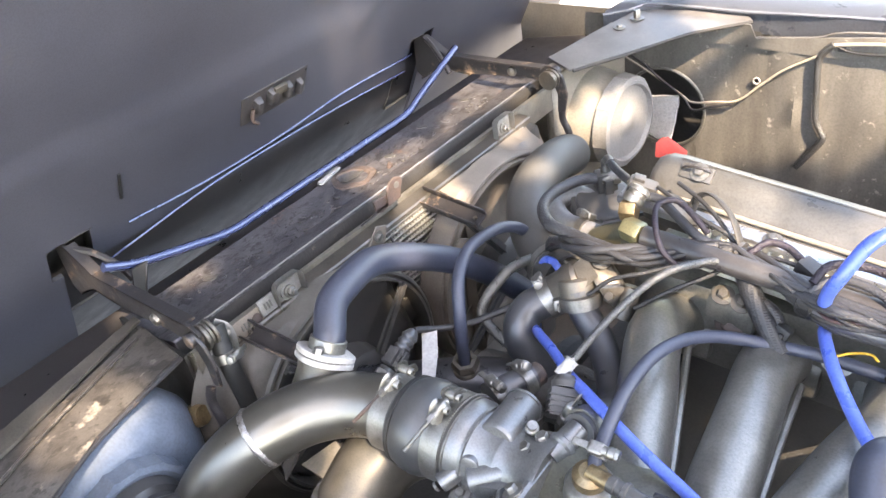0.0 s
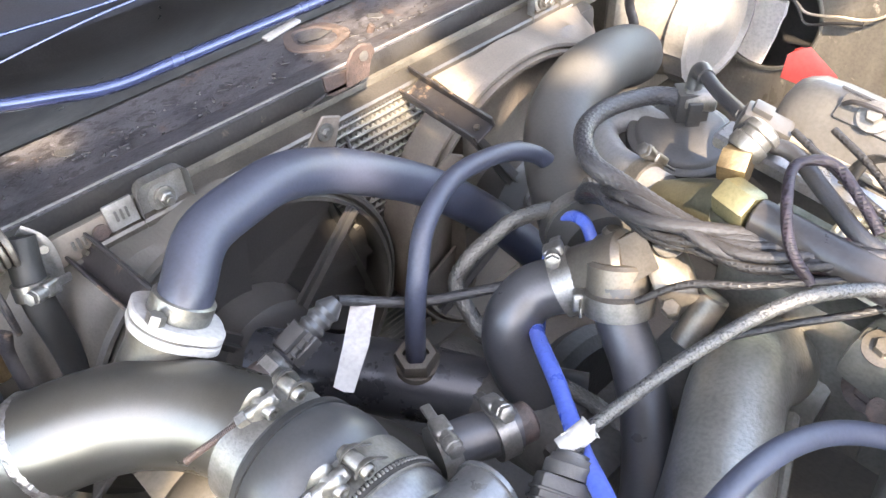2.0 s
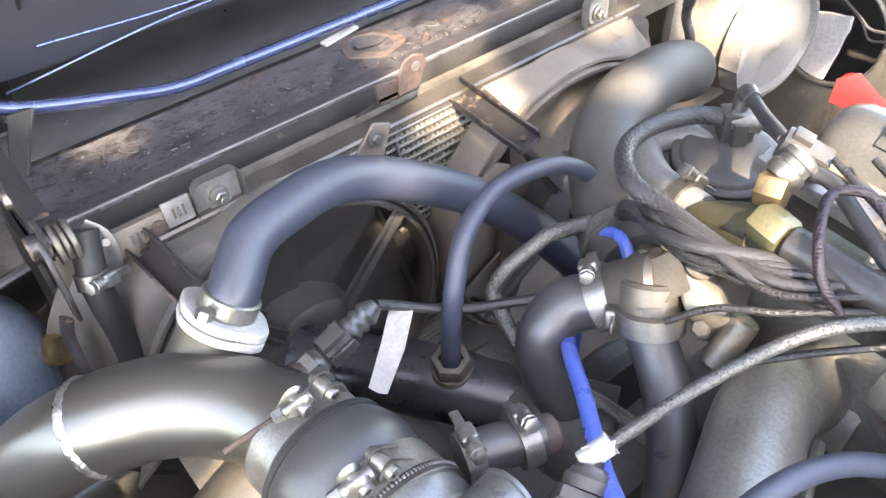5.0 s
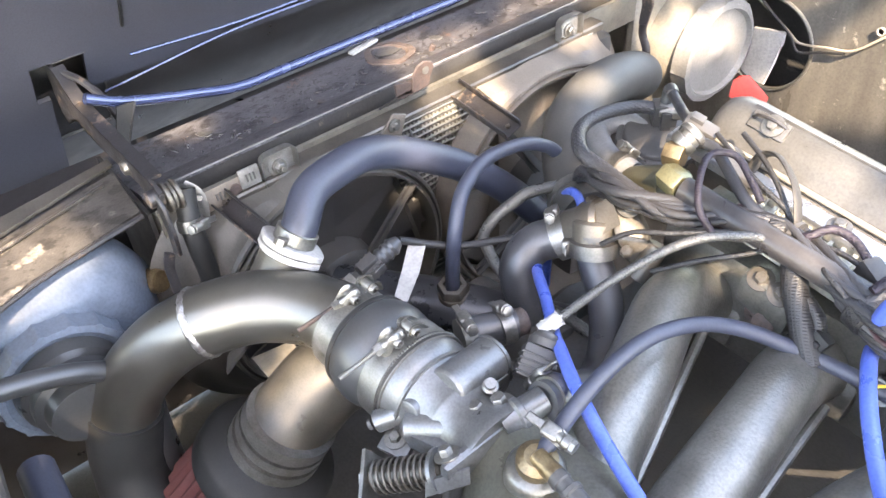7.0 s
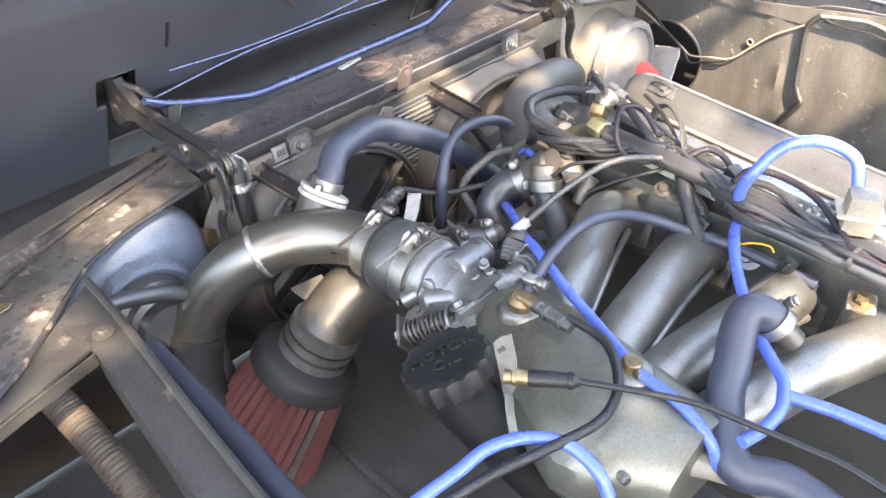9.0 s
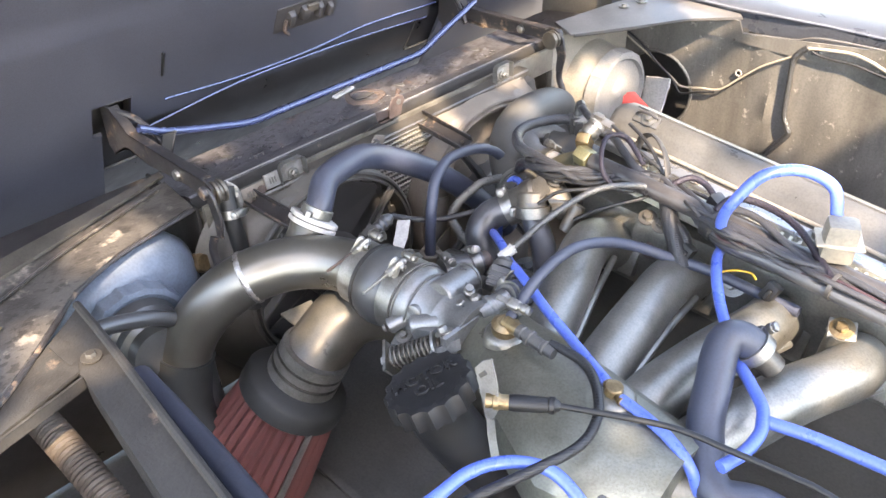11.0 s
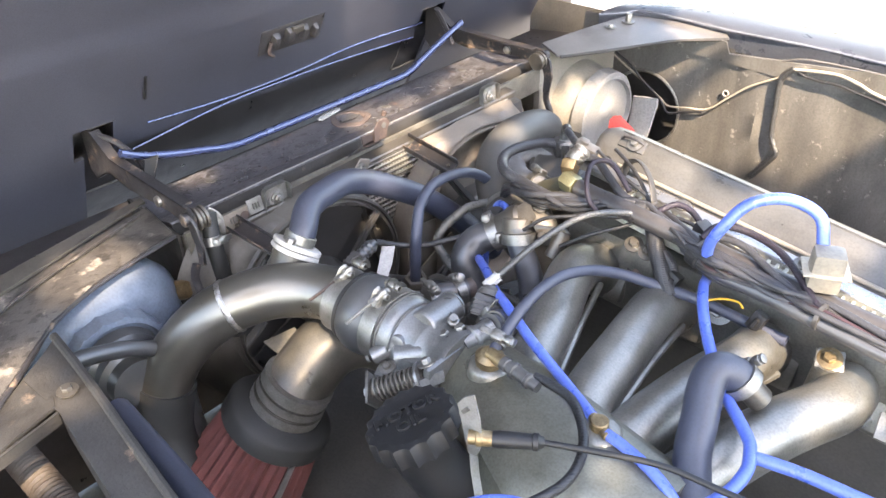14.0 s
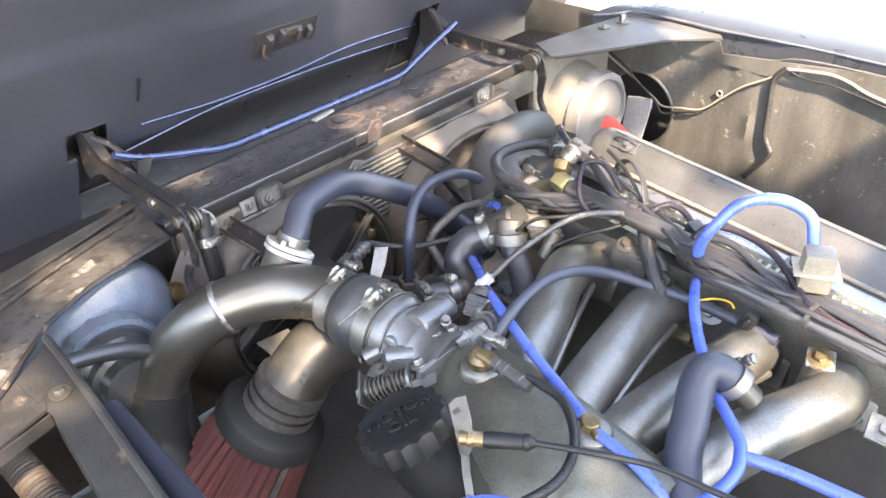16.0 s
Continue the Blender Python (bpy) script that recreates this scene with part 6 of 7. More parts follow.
hose("drain_hose", [(0.088, -0.348, 0.823), (0.088, -0.319, 0.824), (0.088, -0.291, 0.816), (0.088, -0.261, 0.803), (0.088, -0.231, 0.783)], 0.0095, "rubber", "grey rubber drain hose across the headlamp", seg=14)
hose("wing_hose", [(0.16, -0.315, 0.800), (0.25, -0.318, 0.805), (0.36, -0.322, 0.805), (0.48, -0.33, 0.80), (0.6, -0.34, 0.79)], 0.014, "rubber_sky_tint", "black hose along the inner rail", seg=16)
hose("duct_hose", [(0.05, -0.205, 0.76), (0.075, -0.225, 0.70), (0.09, -0.23, 0.63)], 0.026, "rubber", "dark vertical hose under the headlamp", seg=18)


def corrugated():
    pts = [(0.055, -0.402, 0.735), (0.095, -0.400, 0.735), (0.145, -0.396, 0.722), (0.20, -0.392, 0.70), (0.25, -0.39, 0.66)]
    path = spline(pts, 60)
    return rings(bmesh.new(), path, lambda u: 0.0165 + 0.0015 * math.sin(u * 2 * math.pi * 44), 24)


solid("corrugated_duct", corrugated(), "duct", "brown corrugated duct below the inner rail", "duct")

# ---- thermostat housing and front fittings ----
thermo = thing("thermostat_housing", "cast aluminium thermostat housing with hose necks", "housing")
part("casting", lathe([(-0.006, 0.0175), (0.006, 0.0205), (0.026, 0.0215), (0.030, 0.0235), (0.044, 0.0235), (0.048, 0.020)], (0.268, 0.143, 0.838), (0.75, 0.32, 0.58), 32), "elbow", thermo, "turned body of the housing")
part("outlet_neck", rod((0.297, 0.150, 0.870), (0.306, 0.140, 0.846), 0.0195, 28), "elbow", thermo, "short outlet neck")
part("casting_web", slab([(0.286, 0.150, 0.876), (0.300, 0.164, 0.890), (0.322, 0.152, 0.880), (0.312, 0.140, 0.868)], (0.002, -0.003, 0.002)), "elbow", thermo, "raised web across the casting")
part("cover_bolt", bolt(bmesh.new(), (0.318, 0.166, 0.886), (0.1, -0.3, 1), 0.0050, 0.005), "zinc", thermo, "dull cover bolt")
part("bleed_boss", lathe([(0, 0.0075), (0.006, 0.0070), (0.008, 0.0050)], (0.284, 0.160, 0.872), (-0.1, 0.2, 1), 16), "elbow", thermo, "small round bleed boss")
cov = slab([(0.296, 0.160, 0.886), (0.318, 0.176, 0.889), (0.346, 0.157, 0.873), (0.328, 0.141, 0.872)], (0.008, 0.012, -0.030), bevel=0.002)
part("cover_plate", cov, "elbow", thermo, "squared cover casting")
worm_clamp(thermo, (0.269, 0.141, 0.839), (0.6, 0.62, 0.45), 0.0205, (-0.6, -0.1, 1), 0.014)
worm_clamp(thermo, (0.308, 0.138, 0.852), (0.3, -0.25, -0.9), 0.0198, (-0.8, -0.6, 0), 0.013)
part("bolt", bolt(bmesh.new(), (0.340, 0.142, 0.864), (0.1, -0.5, 1), 0.0055, 0.006, False), "elbow", thermo)
solid("water_stub", rod((0.352, 0.168, 0.866), (0.349, 0.150, 0.836), 0.0095, 18), "elbow", "pale metal coolant stub behind the housing", "pipe")
fit = thing("fuel_fitting", "yellow zinc hex fitting on a fuel rail", "fitting")
part("hex_nut", lathe([(0, 0.0108), (0.002, 0.0120), (0.020, 0.0120), (0.022, 0.0108)], (0.334, 0.186, 0.922), (1, -0.25, 0.0), 6), "yellow_zinc", fit, "yellow zinc hex nut")
part("elbow_nut", lathe([(0, 0.0100), (0.001, 0.0108), (0.015, 0.0108), (0.016, 0.0100)], (0.322, 0.200, 0.930), (1, 0.2, 0.1), 6), "brass", fit, "brass elbow nut")
part("silver_union", lathe([(0, 0.0095), (0.003, 0.0115), (0.008, 0.0115), (0.009, 0.0100), (0.013, 0.0100), (0.014, 0.0115), (0.018, 0.0110), (0.02, 0.008)], (0.328, 0.208, 0.934), (0.2, 0.6, 0.5), 20), "zinc", fit, "silver union")
part("rail", rod((0.356, 0.180, 0.922), (0.80, 0.185, 0.902), 0.0105, 20), "channel", fit, "dull metal fuel rail")
plug = block((0.030, 0.018, 0.016), at((0.325, 0.238, 0.935), (0.9, 0.3, -0.3)), 0.003)
block((0.012, 0.010, 0.006), at((0.322, 0.238, 0.945), (0.9, 0.3, -0.3)), 0.001, plug)
solid("sensor_plug", plug, "plastic", "grey-black electrical plug with a latch", "connector", "electrical plugs")

dist = thing("distributor", "black round sensor housing with a plugged connector", "distributor")
DC, DA = V(0.247, 0.296, 0.862), V(0.12, -0.12, 1).normalized()
part("dome", lathe([(-0.050, 0.032), (-0.012, 0.036), (-0.008, 0.0405), (0.0, 0.0405), (0.0015, 0.039), (0.002, 0.035), (0.0045, 0.0335), (0.0055, 0.031), (0.006, 0.012)], DC, DA, 48), "plastic", dist, "round black housing")
part("base", block((0.120, 0.046, 0.007), at(DC - DA * 0.012, (0.66, 0.75, 0), DA), 0.003), "plastic", dist, "dark base plate with an ear")
part("base_bolt", bolt(bmesh.new(), DC - DA * 0.008 + V(-0.036, -0.040, 0), DA, 0.0045, 0.006), "zinc_dull", dist, "small bolt in the ear")
cn = DC + V(-0.008, 0.016, 0.017)
conn = block((0.024, 0.019, 0.026), at(cn, (0.66, 0.75, 0)), 0.002)
block((0.010, 0.023, 0.020), at(cn + V(0.002, -0.002, -0.002), (0.66, 0.75, 0)), 0.001, conn)
part("connector", conn, "plastic", dist, "upright black connector with a latch")
part("connector_boot", tube([cn + V(0, 0, 0.012), cn + V(0.000, 0.002, 0.024), cn + V(0.006, -0.004, 0.032), cn + V(0.014, -0.012, 0.033)], 0.0062, 12, 6), "rubber", dist, "bent rubber boot")
hose("plug_lead", [cn + V(0.012, -0.010, 0.033), (0.268, 0.290, 0.912), (0.290, 0.268, 0.921), (0.310, 0.248, 0.930), (0.322, 0.240, 0.935)], 0.0048, "braid", "black braided lead from the sensor housing", "wire", seg=12)
hose("fuel_return_hose", [(0.232, 0.300, 0.858), (0.204, 0.291, 0.862), (0.196, 0.268, 0.856), (0.222, 0.245, 0.858), (0.253, 0.228, 0.868), (0.280, 0.221, 0.872)], 0.0120, "hose_pale", "pale grey fuel return hose in a bend", seg=20, clamps=((0.86, (0.3, 0.8, 1)),))
braided("braided_hose", [(0.252, 0.318, 0.885), (0.238, 0.308, 0.885), (0.218, 0.292, 0.886), (0.210, 0.250, 0.892), (0.218, 0.213, 0.896), (0.245, 0.184, 0.899), (0.277, 0.180, 0.897), (0.329, 0.168, 0.903), (0.37, 0.170, 0.908)], 0.0064, "braid", "black braided fuel hose in a loop")
cone = lathe([(0, 0.012), (0.02, 0.016), (0.05, 0.020), (0.064, 0.020)], (0.284, 0.212, 0.874), (0.9, -0.25, 0.45), 28)
solid("regulator_neck", cone, "olive", "grimy cast neck of the fuel regulator", "fitting")
part_collar = rod((0.236, 0.306, 0.885), (0.254, 0.320, 0.885), 0.0086, 16)
solid("hose_collar", part_collar, "zinc", "grey crimp collar on the braided hose", "fitting")

# ---- wiring ----
def strand(points, r, mat, label, name="wire", category="wire", jitter=0.0, seed=0, group="wiring loom"):
    rng = random.Random(seed)
    pts = [V(p) + V(rng.uniform(-1, 1), rng.uniform(-1, 1), rng.uniform(-1, 1)) * jitter * min(1.0, 0.3 + 0.16 * i) for i, p in enumerate(points)]
    return hose(name, pts, r, mat, label, category, seg=10, per=9, group=group)


LOOM = [(0.215, 0.215, 0.830), (0.245, 0.192, 0.868), (0.278, 0.172, 0.890), (0.318, 0.164, 0.900), (0.362, 0.166, 0.908), (0.412, 0.185, 0.915), (0.444, 0.200, 0.915), (0.495, 0.176, 0.914), (0.54, 0.163, 0.913), (0.597, 0.163, 0.913), (0.647, 0.158, 0.913), (0.74, 0.158, 0.91)]
for k in range(7):
    rng = random.Random(70 + k)
    run = [V(p) + V(rng.uniform(-1, 1), rng.uniform(-1, 1), rng.uniform(-0.3, 1.2)) * 0.009 * min(1.0, 0.3 + 0.16 * i) for i, p in enumerate(LOOM)]
    braided("wire", run, (0.0030, 0.0040, 0.0034)[k % 3], "braid", "black braided sleeve of the engine loom", "wire", 6, "wiring loom", 0.3)
for k in range(10):
    strand(LOOM, (0.0022, 0.0030, 0.0018, 0.0026)[k % 4], "wire" if k % 6 else "wire_red", "dark sleeved wire of the engine loom", jitter=0.010, seed=k)
strand([(0.50, 0.176, 0.910), (0.54, 0.160, 0.908), (0.597, 0.158, 0.908), (0.647, 0.154, 0.908), (0.76, 0.150, 0.905)], 0.0078, "hose_grey", "taped trunk of the engine loom", "wiring_loom")
for k, p in enumerate(((0.444, 0.200, 0.915), (0.650, 0.157, 0.912))):
    solid("cable_tie", band(p, (1, -0.1, 0), 0.0125, 0.004, 0.0012, 20), "plastic", "black cable tie round the loom", "cable tie", "cable ties")
braided("sensor_cable", [(0.360, 0.038, 0.874), (0.379, 0.080, 0.906), (0.401, 0.125, 0.927), (0.425, 0.165, 0.925), (0.450, 0.190, 0.916)], 0.0034, "dark_braid", "clear-sleeved braided sensor cable", "cable", 7)
ring = lathe([(-0.009, 0.0048), (-0.009, 0.0062), (0.008, 0.0058), (0.009, 0.0070), (0.0095, 0.0048)], (0.358, 0.033, 0.871), (0.25, 0.85, 0.45), 24)
part("tape_tail", slab([(0.351, 0.029, 0.872), (0.362, 0.041, 0.879), (0.365, 0.037, 0.876), (0.355, 0.025, 0.866)], (0.001, -0.001, 0.002)), "white", solid("white_clip", ring, "white", "white tape ring round the sensor cable", "tape"))
sens = thing("sensor_plug", "black ribbed sensor plug beside the throttle body", "connector", "electrical plugs")
sa, sc = V(0.36, -0.80, -0.48).normalized(), V(0.370, 0.0075, 0.855)
part("housing", block((0.026, 0.028, 0.020), at(sc, sa, (0.5, -0.3, 0.8)), 0.003), "plastic", sens, "squared black plug housing")
for k in range(4):
    part("rib", block((0.0018, 0.0300, 0.0215), at(sc + sa * (0.010 - 0.005 * k), sa, (0.5, -0.3, 0.8)), 0.0006, segs=1), "plastic", sens)
part("collar", lathe([(0, 0.0125), (0.006, 0.0125), (0.008, 0.0105), (0.010, 0.0100)], sc - sa * 0.013, -sa, 20), "plastic", sens, "round cable collar")
part("seal", lathe([(0, 0.0085), (0.004, 0.0085), (0.005, 0.005)], sc - sa * 0.021, -sa, 16), "rubber", sens, "rubber cable seal")
part("sleeve", tube([sc - sa * 0.021, (0.361, 0.028, 0.867), (0.358, 0.034, 0.872)], 0.0046, 12, 6), "wire", sens, "dark sleeve into the tape")

strand([(0.1775, 0.024, 0.8425), (0.181, 0.036, 0.836), (0.190, 0.052, 0.829), (0.206, 0.076, 0.824), (0.226, 0.100, 0.829), (0.25, 0.125, 0.838)], 0.0036, "wire", "black sensor lead with a paper tag", "sensor_cable")
tagm = slab([(0.175, 0.036, 0.8310), (0.181, 0.0415, 0.8330), (0.188, 0.046, 0.8310), (0.206, 0.024, 0.8235), (0.224, -0.004, 0.8180), (0.220, -0.008, 0.8185), (0.212, -0.010, 0.8180), (0.194, 0.013, 0.8235)], (0.0008, -0.0006, 0.0010))
solid("paper_tag", tagm, "white", "white tape tag folded round the sensor lead", "tag")
temp = thing("temperature_sensor", "black plug on a brass sensor in the charge pipe", "sensor")
tp0, tp1 = V(0.1775, -0.030, 0.8215), V(0.1775, 0.022, 0.8420)
tx = (tp1 - tp0).normalized()
ts = tx.cross(V(0, 0, 1)).normalized()
tu = ts.cross(tx)
part("boss", lathe([(-0.020, 0.013), (-0.006, 0.012), (-0.002, 0.011)], tp0, tx, 20), "rust", temp, "rust-stained weld boss")
part("sensor", lathe([(-0.004, 0.0115), (0.005, 0.0115), (0.006, 0.010), (0.010, 0.0085)], tp0, tx, 6), "zinc", temp, "hexagonal sensor body")
plug_bm = block((0.020, 0.019, 0.013), at(tp0 + tx * 0.022, tx, tu), 0.002)
block((0.018, 0.011, 0.005), at(tp0 + tx * 0.022 + tu * 0.0085, tx, tu), 0.001, plug_bm)
for side in (-1, 1):
    block((0.021, 0.0022, 0.009), at(tp0 + tx * 0.022 + ts * 0.0105 * side, tx, tu), 0.0006, plug_bm, segs=1)
for d in (0.015, 0.021, 0.027):
    block((0.0016, 0.022, 0.0145), at(tp0 + tx * d, tx, tu), 0.0005, plug_bm, segs=1)
part("plug", plug_bm, "plastic", temp, "ribbed black plug with a latch")
pr = lathe([(0.030, 0.0085)] + [(0.032 + k * 0.0034, 0.0092 if k % 2 else 0.0076) for k in range(7)] + [(0.058, 0.0045)], tp0, tx, 20)
part("boot", pr, "rubber", temp, "ribbed rubber boot")

wb = thing("plenum_sensor", "black sensor plug on a brass elbow in the plenum", "sensor")
part("elbow", lathe([(0, 0.013), (0.004, 0.014), (0.010, 0.014), (0.014, 0.009)], (0.437, -0.060, 0.868), (0.1, 0, 1), 20), "brass", wb, "brass elbow")
part("elbow_arm", rod((0.437, -0.060, 0.880), (0.458, -0.062, 0.882), 0.0068, 14), "brass", wb)
part("plug", lathe([(0, 0.0068), (0.006, 0.0072), (0.007, 0.0062), (0.012, 0.0062), (0.013, 0.0082), (0.016, 0.0082), (0.017, 0.0066), (0.030, 0.0064), (0.031, 0.0074), (0.034, 0.0074), (0.035, 0.0058), (0.044, 0.0050)], (0.456, -0.062, 0.882), (1, -0.08, 0.0), 18), "plastic", wb, "ribbed black plug")
strand([(0.490, -0.058, 0.884), (0.505, -0.057, 0.885), (0.532, -0.060, 0.886), (0.557, -0.078, 0.886), (0.575, -0.103, 0.886), (0.582, -0.136, 0.886), (0.57, -0.18, 0.885), (0.55, -0.23, 0.878), (0.535, -0.28, 0.865), (0.53, -0.32, 0.84)], 0.0044, "wire", "black sensor lead curling over the plenum", "sensor_cable")

strand([(0.336, 0.224, 0.936), (0.352, 0.224, 0.936), (0.380, 0.208, 0.932), (0.410, 0.194, 0.926), (0.444, 0.200, 0.916)], 0.0048, "braid", "black braided sleeve from the plug to the loom", seed=20)
strand([(0.400, 0.160, 0.915), (0.385, 0.160, 0.930), (0.370, 0.178, 0.942), (0.362, 0.200, 0.948), (0.376, 0.213, 0.948), (0.398, 0.206, 0.938), (0.412, 0.200, 0.930)], 0.0030, "wire_purple", "looped red and black sleeved wire", seed=21)
strand([(0.444, 0.200, 0.916), (0.455, 0.196, 0.926), (0.464, 0.211, 0.930), (0.480, 0.214, 0.928), (0.497, 0.208, 0.922)], 0.0034, "wire_purple", "looped injector wire with red cores", seed=4)
hook = tube([(0.378, 0.238, 0.922), (0.384, 0.240, 0.940), (0.400, 0.236, 0.948), (0.425, 0.218, 0.945), (0.440, 0.205, 0.930), (0.446, 0.200, 0.912)], 0.0050, 10, 8, squash=0.35)
solid("lifting_hook", hook, "rail_dark", "flat grey lifting hook beside the valve cover", "bracket")
braided("wire", [(0.515, 0.175, 0.928), (0.524, 0.195, 0.937), (0.556, 0.203, 0.937), (0.597, 0.190, 0.934), (0.649, 0.156, 0.918)], 0.0036, "wire_purple", "beaded purple sleeve over a wire", "wire", 7, "wiring loom")
braided("wire", [(0.515, 0.170, 0.922), (0.528, 0.184, 0.930), (0.556, 0.186, 0.931), (0.60, 0.170, 0.924), (0.66, 0.154, 0.915)], 0.0036, "braid", "beaded black sleeve over a wire", "wire", 7, "wiring loom")
strand([(0.545, 0.146, 0.880), (0.552, 0.149, 0.884), (0.560, 0.154, 0.886), (0.572, 0.160, 0.885), (0.578, 0.160, 0.880)], 0.0012, "wire_yellow", "thin yellow wire end", seed=7)
inj = thing("injector", "black injector with its wire clip", "injector")
ij = block((0.022, 0.016, 0.020), at((0.503, 0.206, 0.914), (1, -0.4, -0.3)), 0.004)
part("body", ij, "plastic", inj)
for x in (0.505, 0.60):
    ip = thing("injector_plug", "black injector plug with bare wire ends", "connector", "electrical plugs")
    c, ax, up = V(x - 0.005, 0.160, 0.874), V(1, -0.2, -0.3).normalized(), V(0.2, 0.3, 1)
    part("housing", block((0.014, 0.012, 0.020), at(c, ax, up), 0.002), "cap", ip)
    part("latch", block((0.005, 0.004, 0.012), at(c + V(0.0, -0.007, 0.001), ax, up), 0.001, segs=1), "cap", ip, "raised latch")
    part("collar", lathe([(0, 0.0078), (0.003, 0.0084), (0.005, 0.0072), (0.007, 0.0084), (0.010, 0.0078)], c - V(0, 0, 0.021), (0.0, 0.1, 1), 18), "rubber", ip, "ribbed rubber collar")
    part("nozzle", rod(c - V(0, 0, 0.040), c - V(0, 0, 0.020), 0.0062, 14), "zinc_dull", ip, "dull injector nozzle")

relay = thing("relay_box", "cream plastic relay box strapped to the loom", "relay box")
part("box", block((0.031, 0.026, 0.042), at((0.634, 0.186, 0.943), (1, 0.55, 0)), 0.006, taper=(0.94, 0.94)), "cream", relay)
part("strap", block((0.042, 0.031, 0.0025), at((0.634, 0.186, 0.943), (1, 0.55, 0)), 0.001), "wire_tan", relay, "thin strap round the box")
stay = thing("engine_stay", "aluminium stay bracket with a rusty bolt", "bracket")
sb = block((0.026, 0.022, 0.005), at((0.668, 0.160, 0.868), (1, 0.4, 0), (0, -0.45, 1)), 0.002)
part("plate", sb, "alu", stay, "pale square tab")
part("stem", lathe([(0, 0.0125), (0.004, 0.0105), (0.050, 0.0090), (0.060, 0.012)], (0.667, 0.158, 0.865), (-0.10, -0.12, -1), 20), "alu", stay, "round cast stem")
part("washer", lathe([(0, 0.0115), (0.0016, 0.0115), (0.002, 0.010)], (0.668, 0.1588, 0.8705), (0, -0.45, 1), 24), "brass", stay, "dark ring washer")
part("bolt", bolt(bmesh.new(), (0.668, 0.158, 0.872), (0, -0.45, 1), 0.0062, 0.005, False), "brass", stay, "rusty yellow bolt")

# wires that fan out of the knot, and the taped branch below it
for k, pts in enumerate(([(0.444, 0.200, 0.915), (0.430, 0.175, 0.905), (0.400, 0.150, 0.890), (0.372, 0.135, 0.870)], [(0.444, 0.200, 0.915), (0.42, 0.215, 0.93), (0.392, 0.232, 0.94), (0.36, 0.245, 0.945)],
                         [(0.444, 0.200, 0.915), (0.475, 0.195, 0.912), (0.51, 0.19, 0.905), (0.55, 0.185, 0.90)], [(0.444, 0.200, 0.915), (0.478, 0.205, 0.918), (0.515, 0.205, 0.915), (0.57, 0.20, 0.91)],
                         [(0.444, 0.200, 0.915), (0.41, 0.17, 0.918), (0.38, 0.145, 0.912), (0.35, 0.128, 0.90), (0.33, 0.12, 0.88)], [(0.444, 0.200, 0.915), (0.43, 0.21, 0.928), (0.40, 0.215, 0.935), (0.372, 0.225, 0.938), (0.345, 0.235, 0.94)])):
    strand(pts, 0.0022, "wire", "thin dark wire leaving the loom's knot", jitter=0.003, seed=40 + k)
strand([(0.446, 0.198, 0.912), (0.465, 0.176, 0.898), (0.486, 0.160, 0.880), (0.505, 0.150, 0.862)], 0.0095, "wire", "black taped branch of the loom", "loom_branch")
strand([(0.478, 0.172, 0.893), (0.492, 0.168, 0.886), (0.500, 0.160, 0.872)], 0.006, "wire", "black taped branch of the loom", "loom_branch", seed=3)
for a, b in (((0.425, 0.192, 0.915), (0.437, 0.198, 0.915)), ((0.510, 0.172, 0.911), (0.525, 0.167, 0.910))):
    solid("tape_wrap", rod(a, b, 0.013, 14), "wire", "black insulating tape round the loom", "tape", "tape wraps")

# wires on the far wing
wiring = [(-0.021, 0.815, 0.794), (0.045, 0.815, 0.762), (0.095, 0.815, 0.735), (0.116, 0.815, 0.724), (0.155, 0.815, 0.732), (0.195, 0.815, 0.742), (0.230, 0.815, 0.775), (0.264, 0.815, 0.8065), (0.312, 0.815, 0.838), (0.331, 0.815, 0.857)]
strand(wiring, 0.0019, "wire_tan", "thin tan wire clipped along the inner wing", seed=9, group="wing wiring")
strand([(0.331, 0.815, 0.857), (0.360, 0.815, 0.862), (0.403, 0.815, 0.867), (0.435, 0.815, 0.862), (0.467, 0.815, 0.852), (0.54, 0.815, 0.84)], 0.0028, "wire_tan", "pale wire pair running along the wing flange", seed=13, group="wing wiring")
braided("wire", [(0.334, 0.814, 0.859), (0.322, 0.814, 0.847), (0.315, 0.814, 0.828), (0.317, 0.814, 0.786), (0.321, 0.814, 0.735), (0.330, 0.814, 0.714), (0.336, 0.814, 0.700), (0.318, 0.814, 0.668), (0.300, 0.814, 0.640)], 0.0050, "dark_braid", "grey twisted sleeve with pale flecks on the inner wing", "wire", 6, "wing wiring")
strand([(0.340, 0.815, 0.855), (0.353, 0.815, 0.8505), (0.380, 0.815, 0.849), (0.408, 0.815, 0.8507), (0.440, 0.815, 0.846), (0.469, 0.815, 0.842), (0.54, 0.815, 0.83)], 0.0022, "wire", "dark wire along the inner wing", seed=11, group="wing wiring")
solid("wire_clip", block((0.012, 0.006, 0.010), at((0.345, 0.818, 0.853)), 0.0015), "plastic", "small black clip holding the wing wires", "clip")
strand([(-0.02, 0.80, 0.815), (0.03, 0.80, 0.79), (0.06, 0.803, 0.765), (0.10, 0.808, 0.735), (0.118, 0.812, 0.7115), (0.150, 0.815, 0.722), (0.185, 0.815, 0.733)], 0.0022, "wire", "dark wire by the lamp", seed=12, group="wing wiring")
solid("wing_grommet", lathe([(0, 0.0062), (0.002, 0.0062), (0.002, 0.0042), (0.0, 0.0042)], (0.222, 0.820, 0.780), (0, -1, 0), 20), "white", "pale ring grommet in the inner wing", "grommet")
tray = thing("engine_tray", "black oily tray under the inlet", "tray")
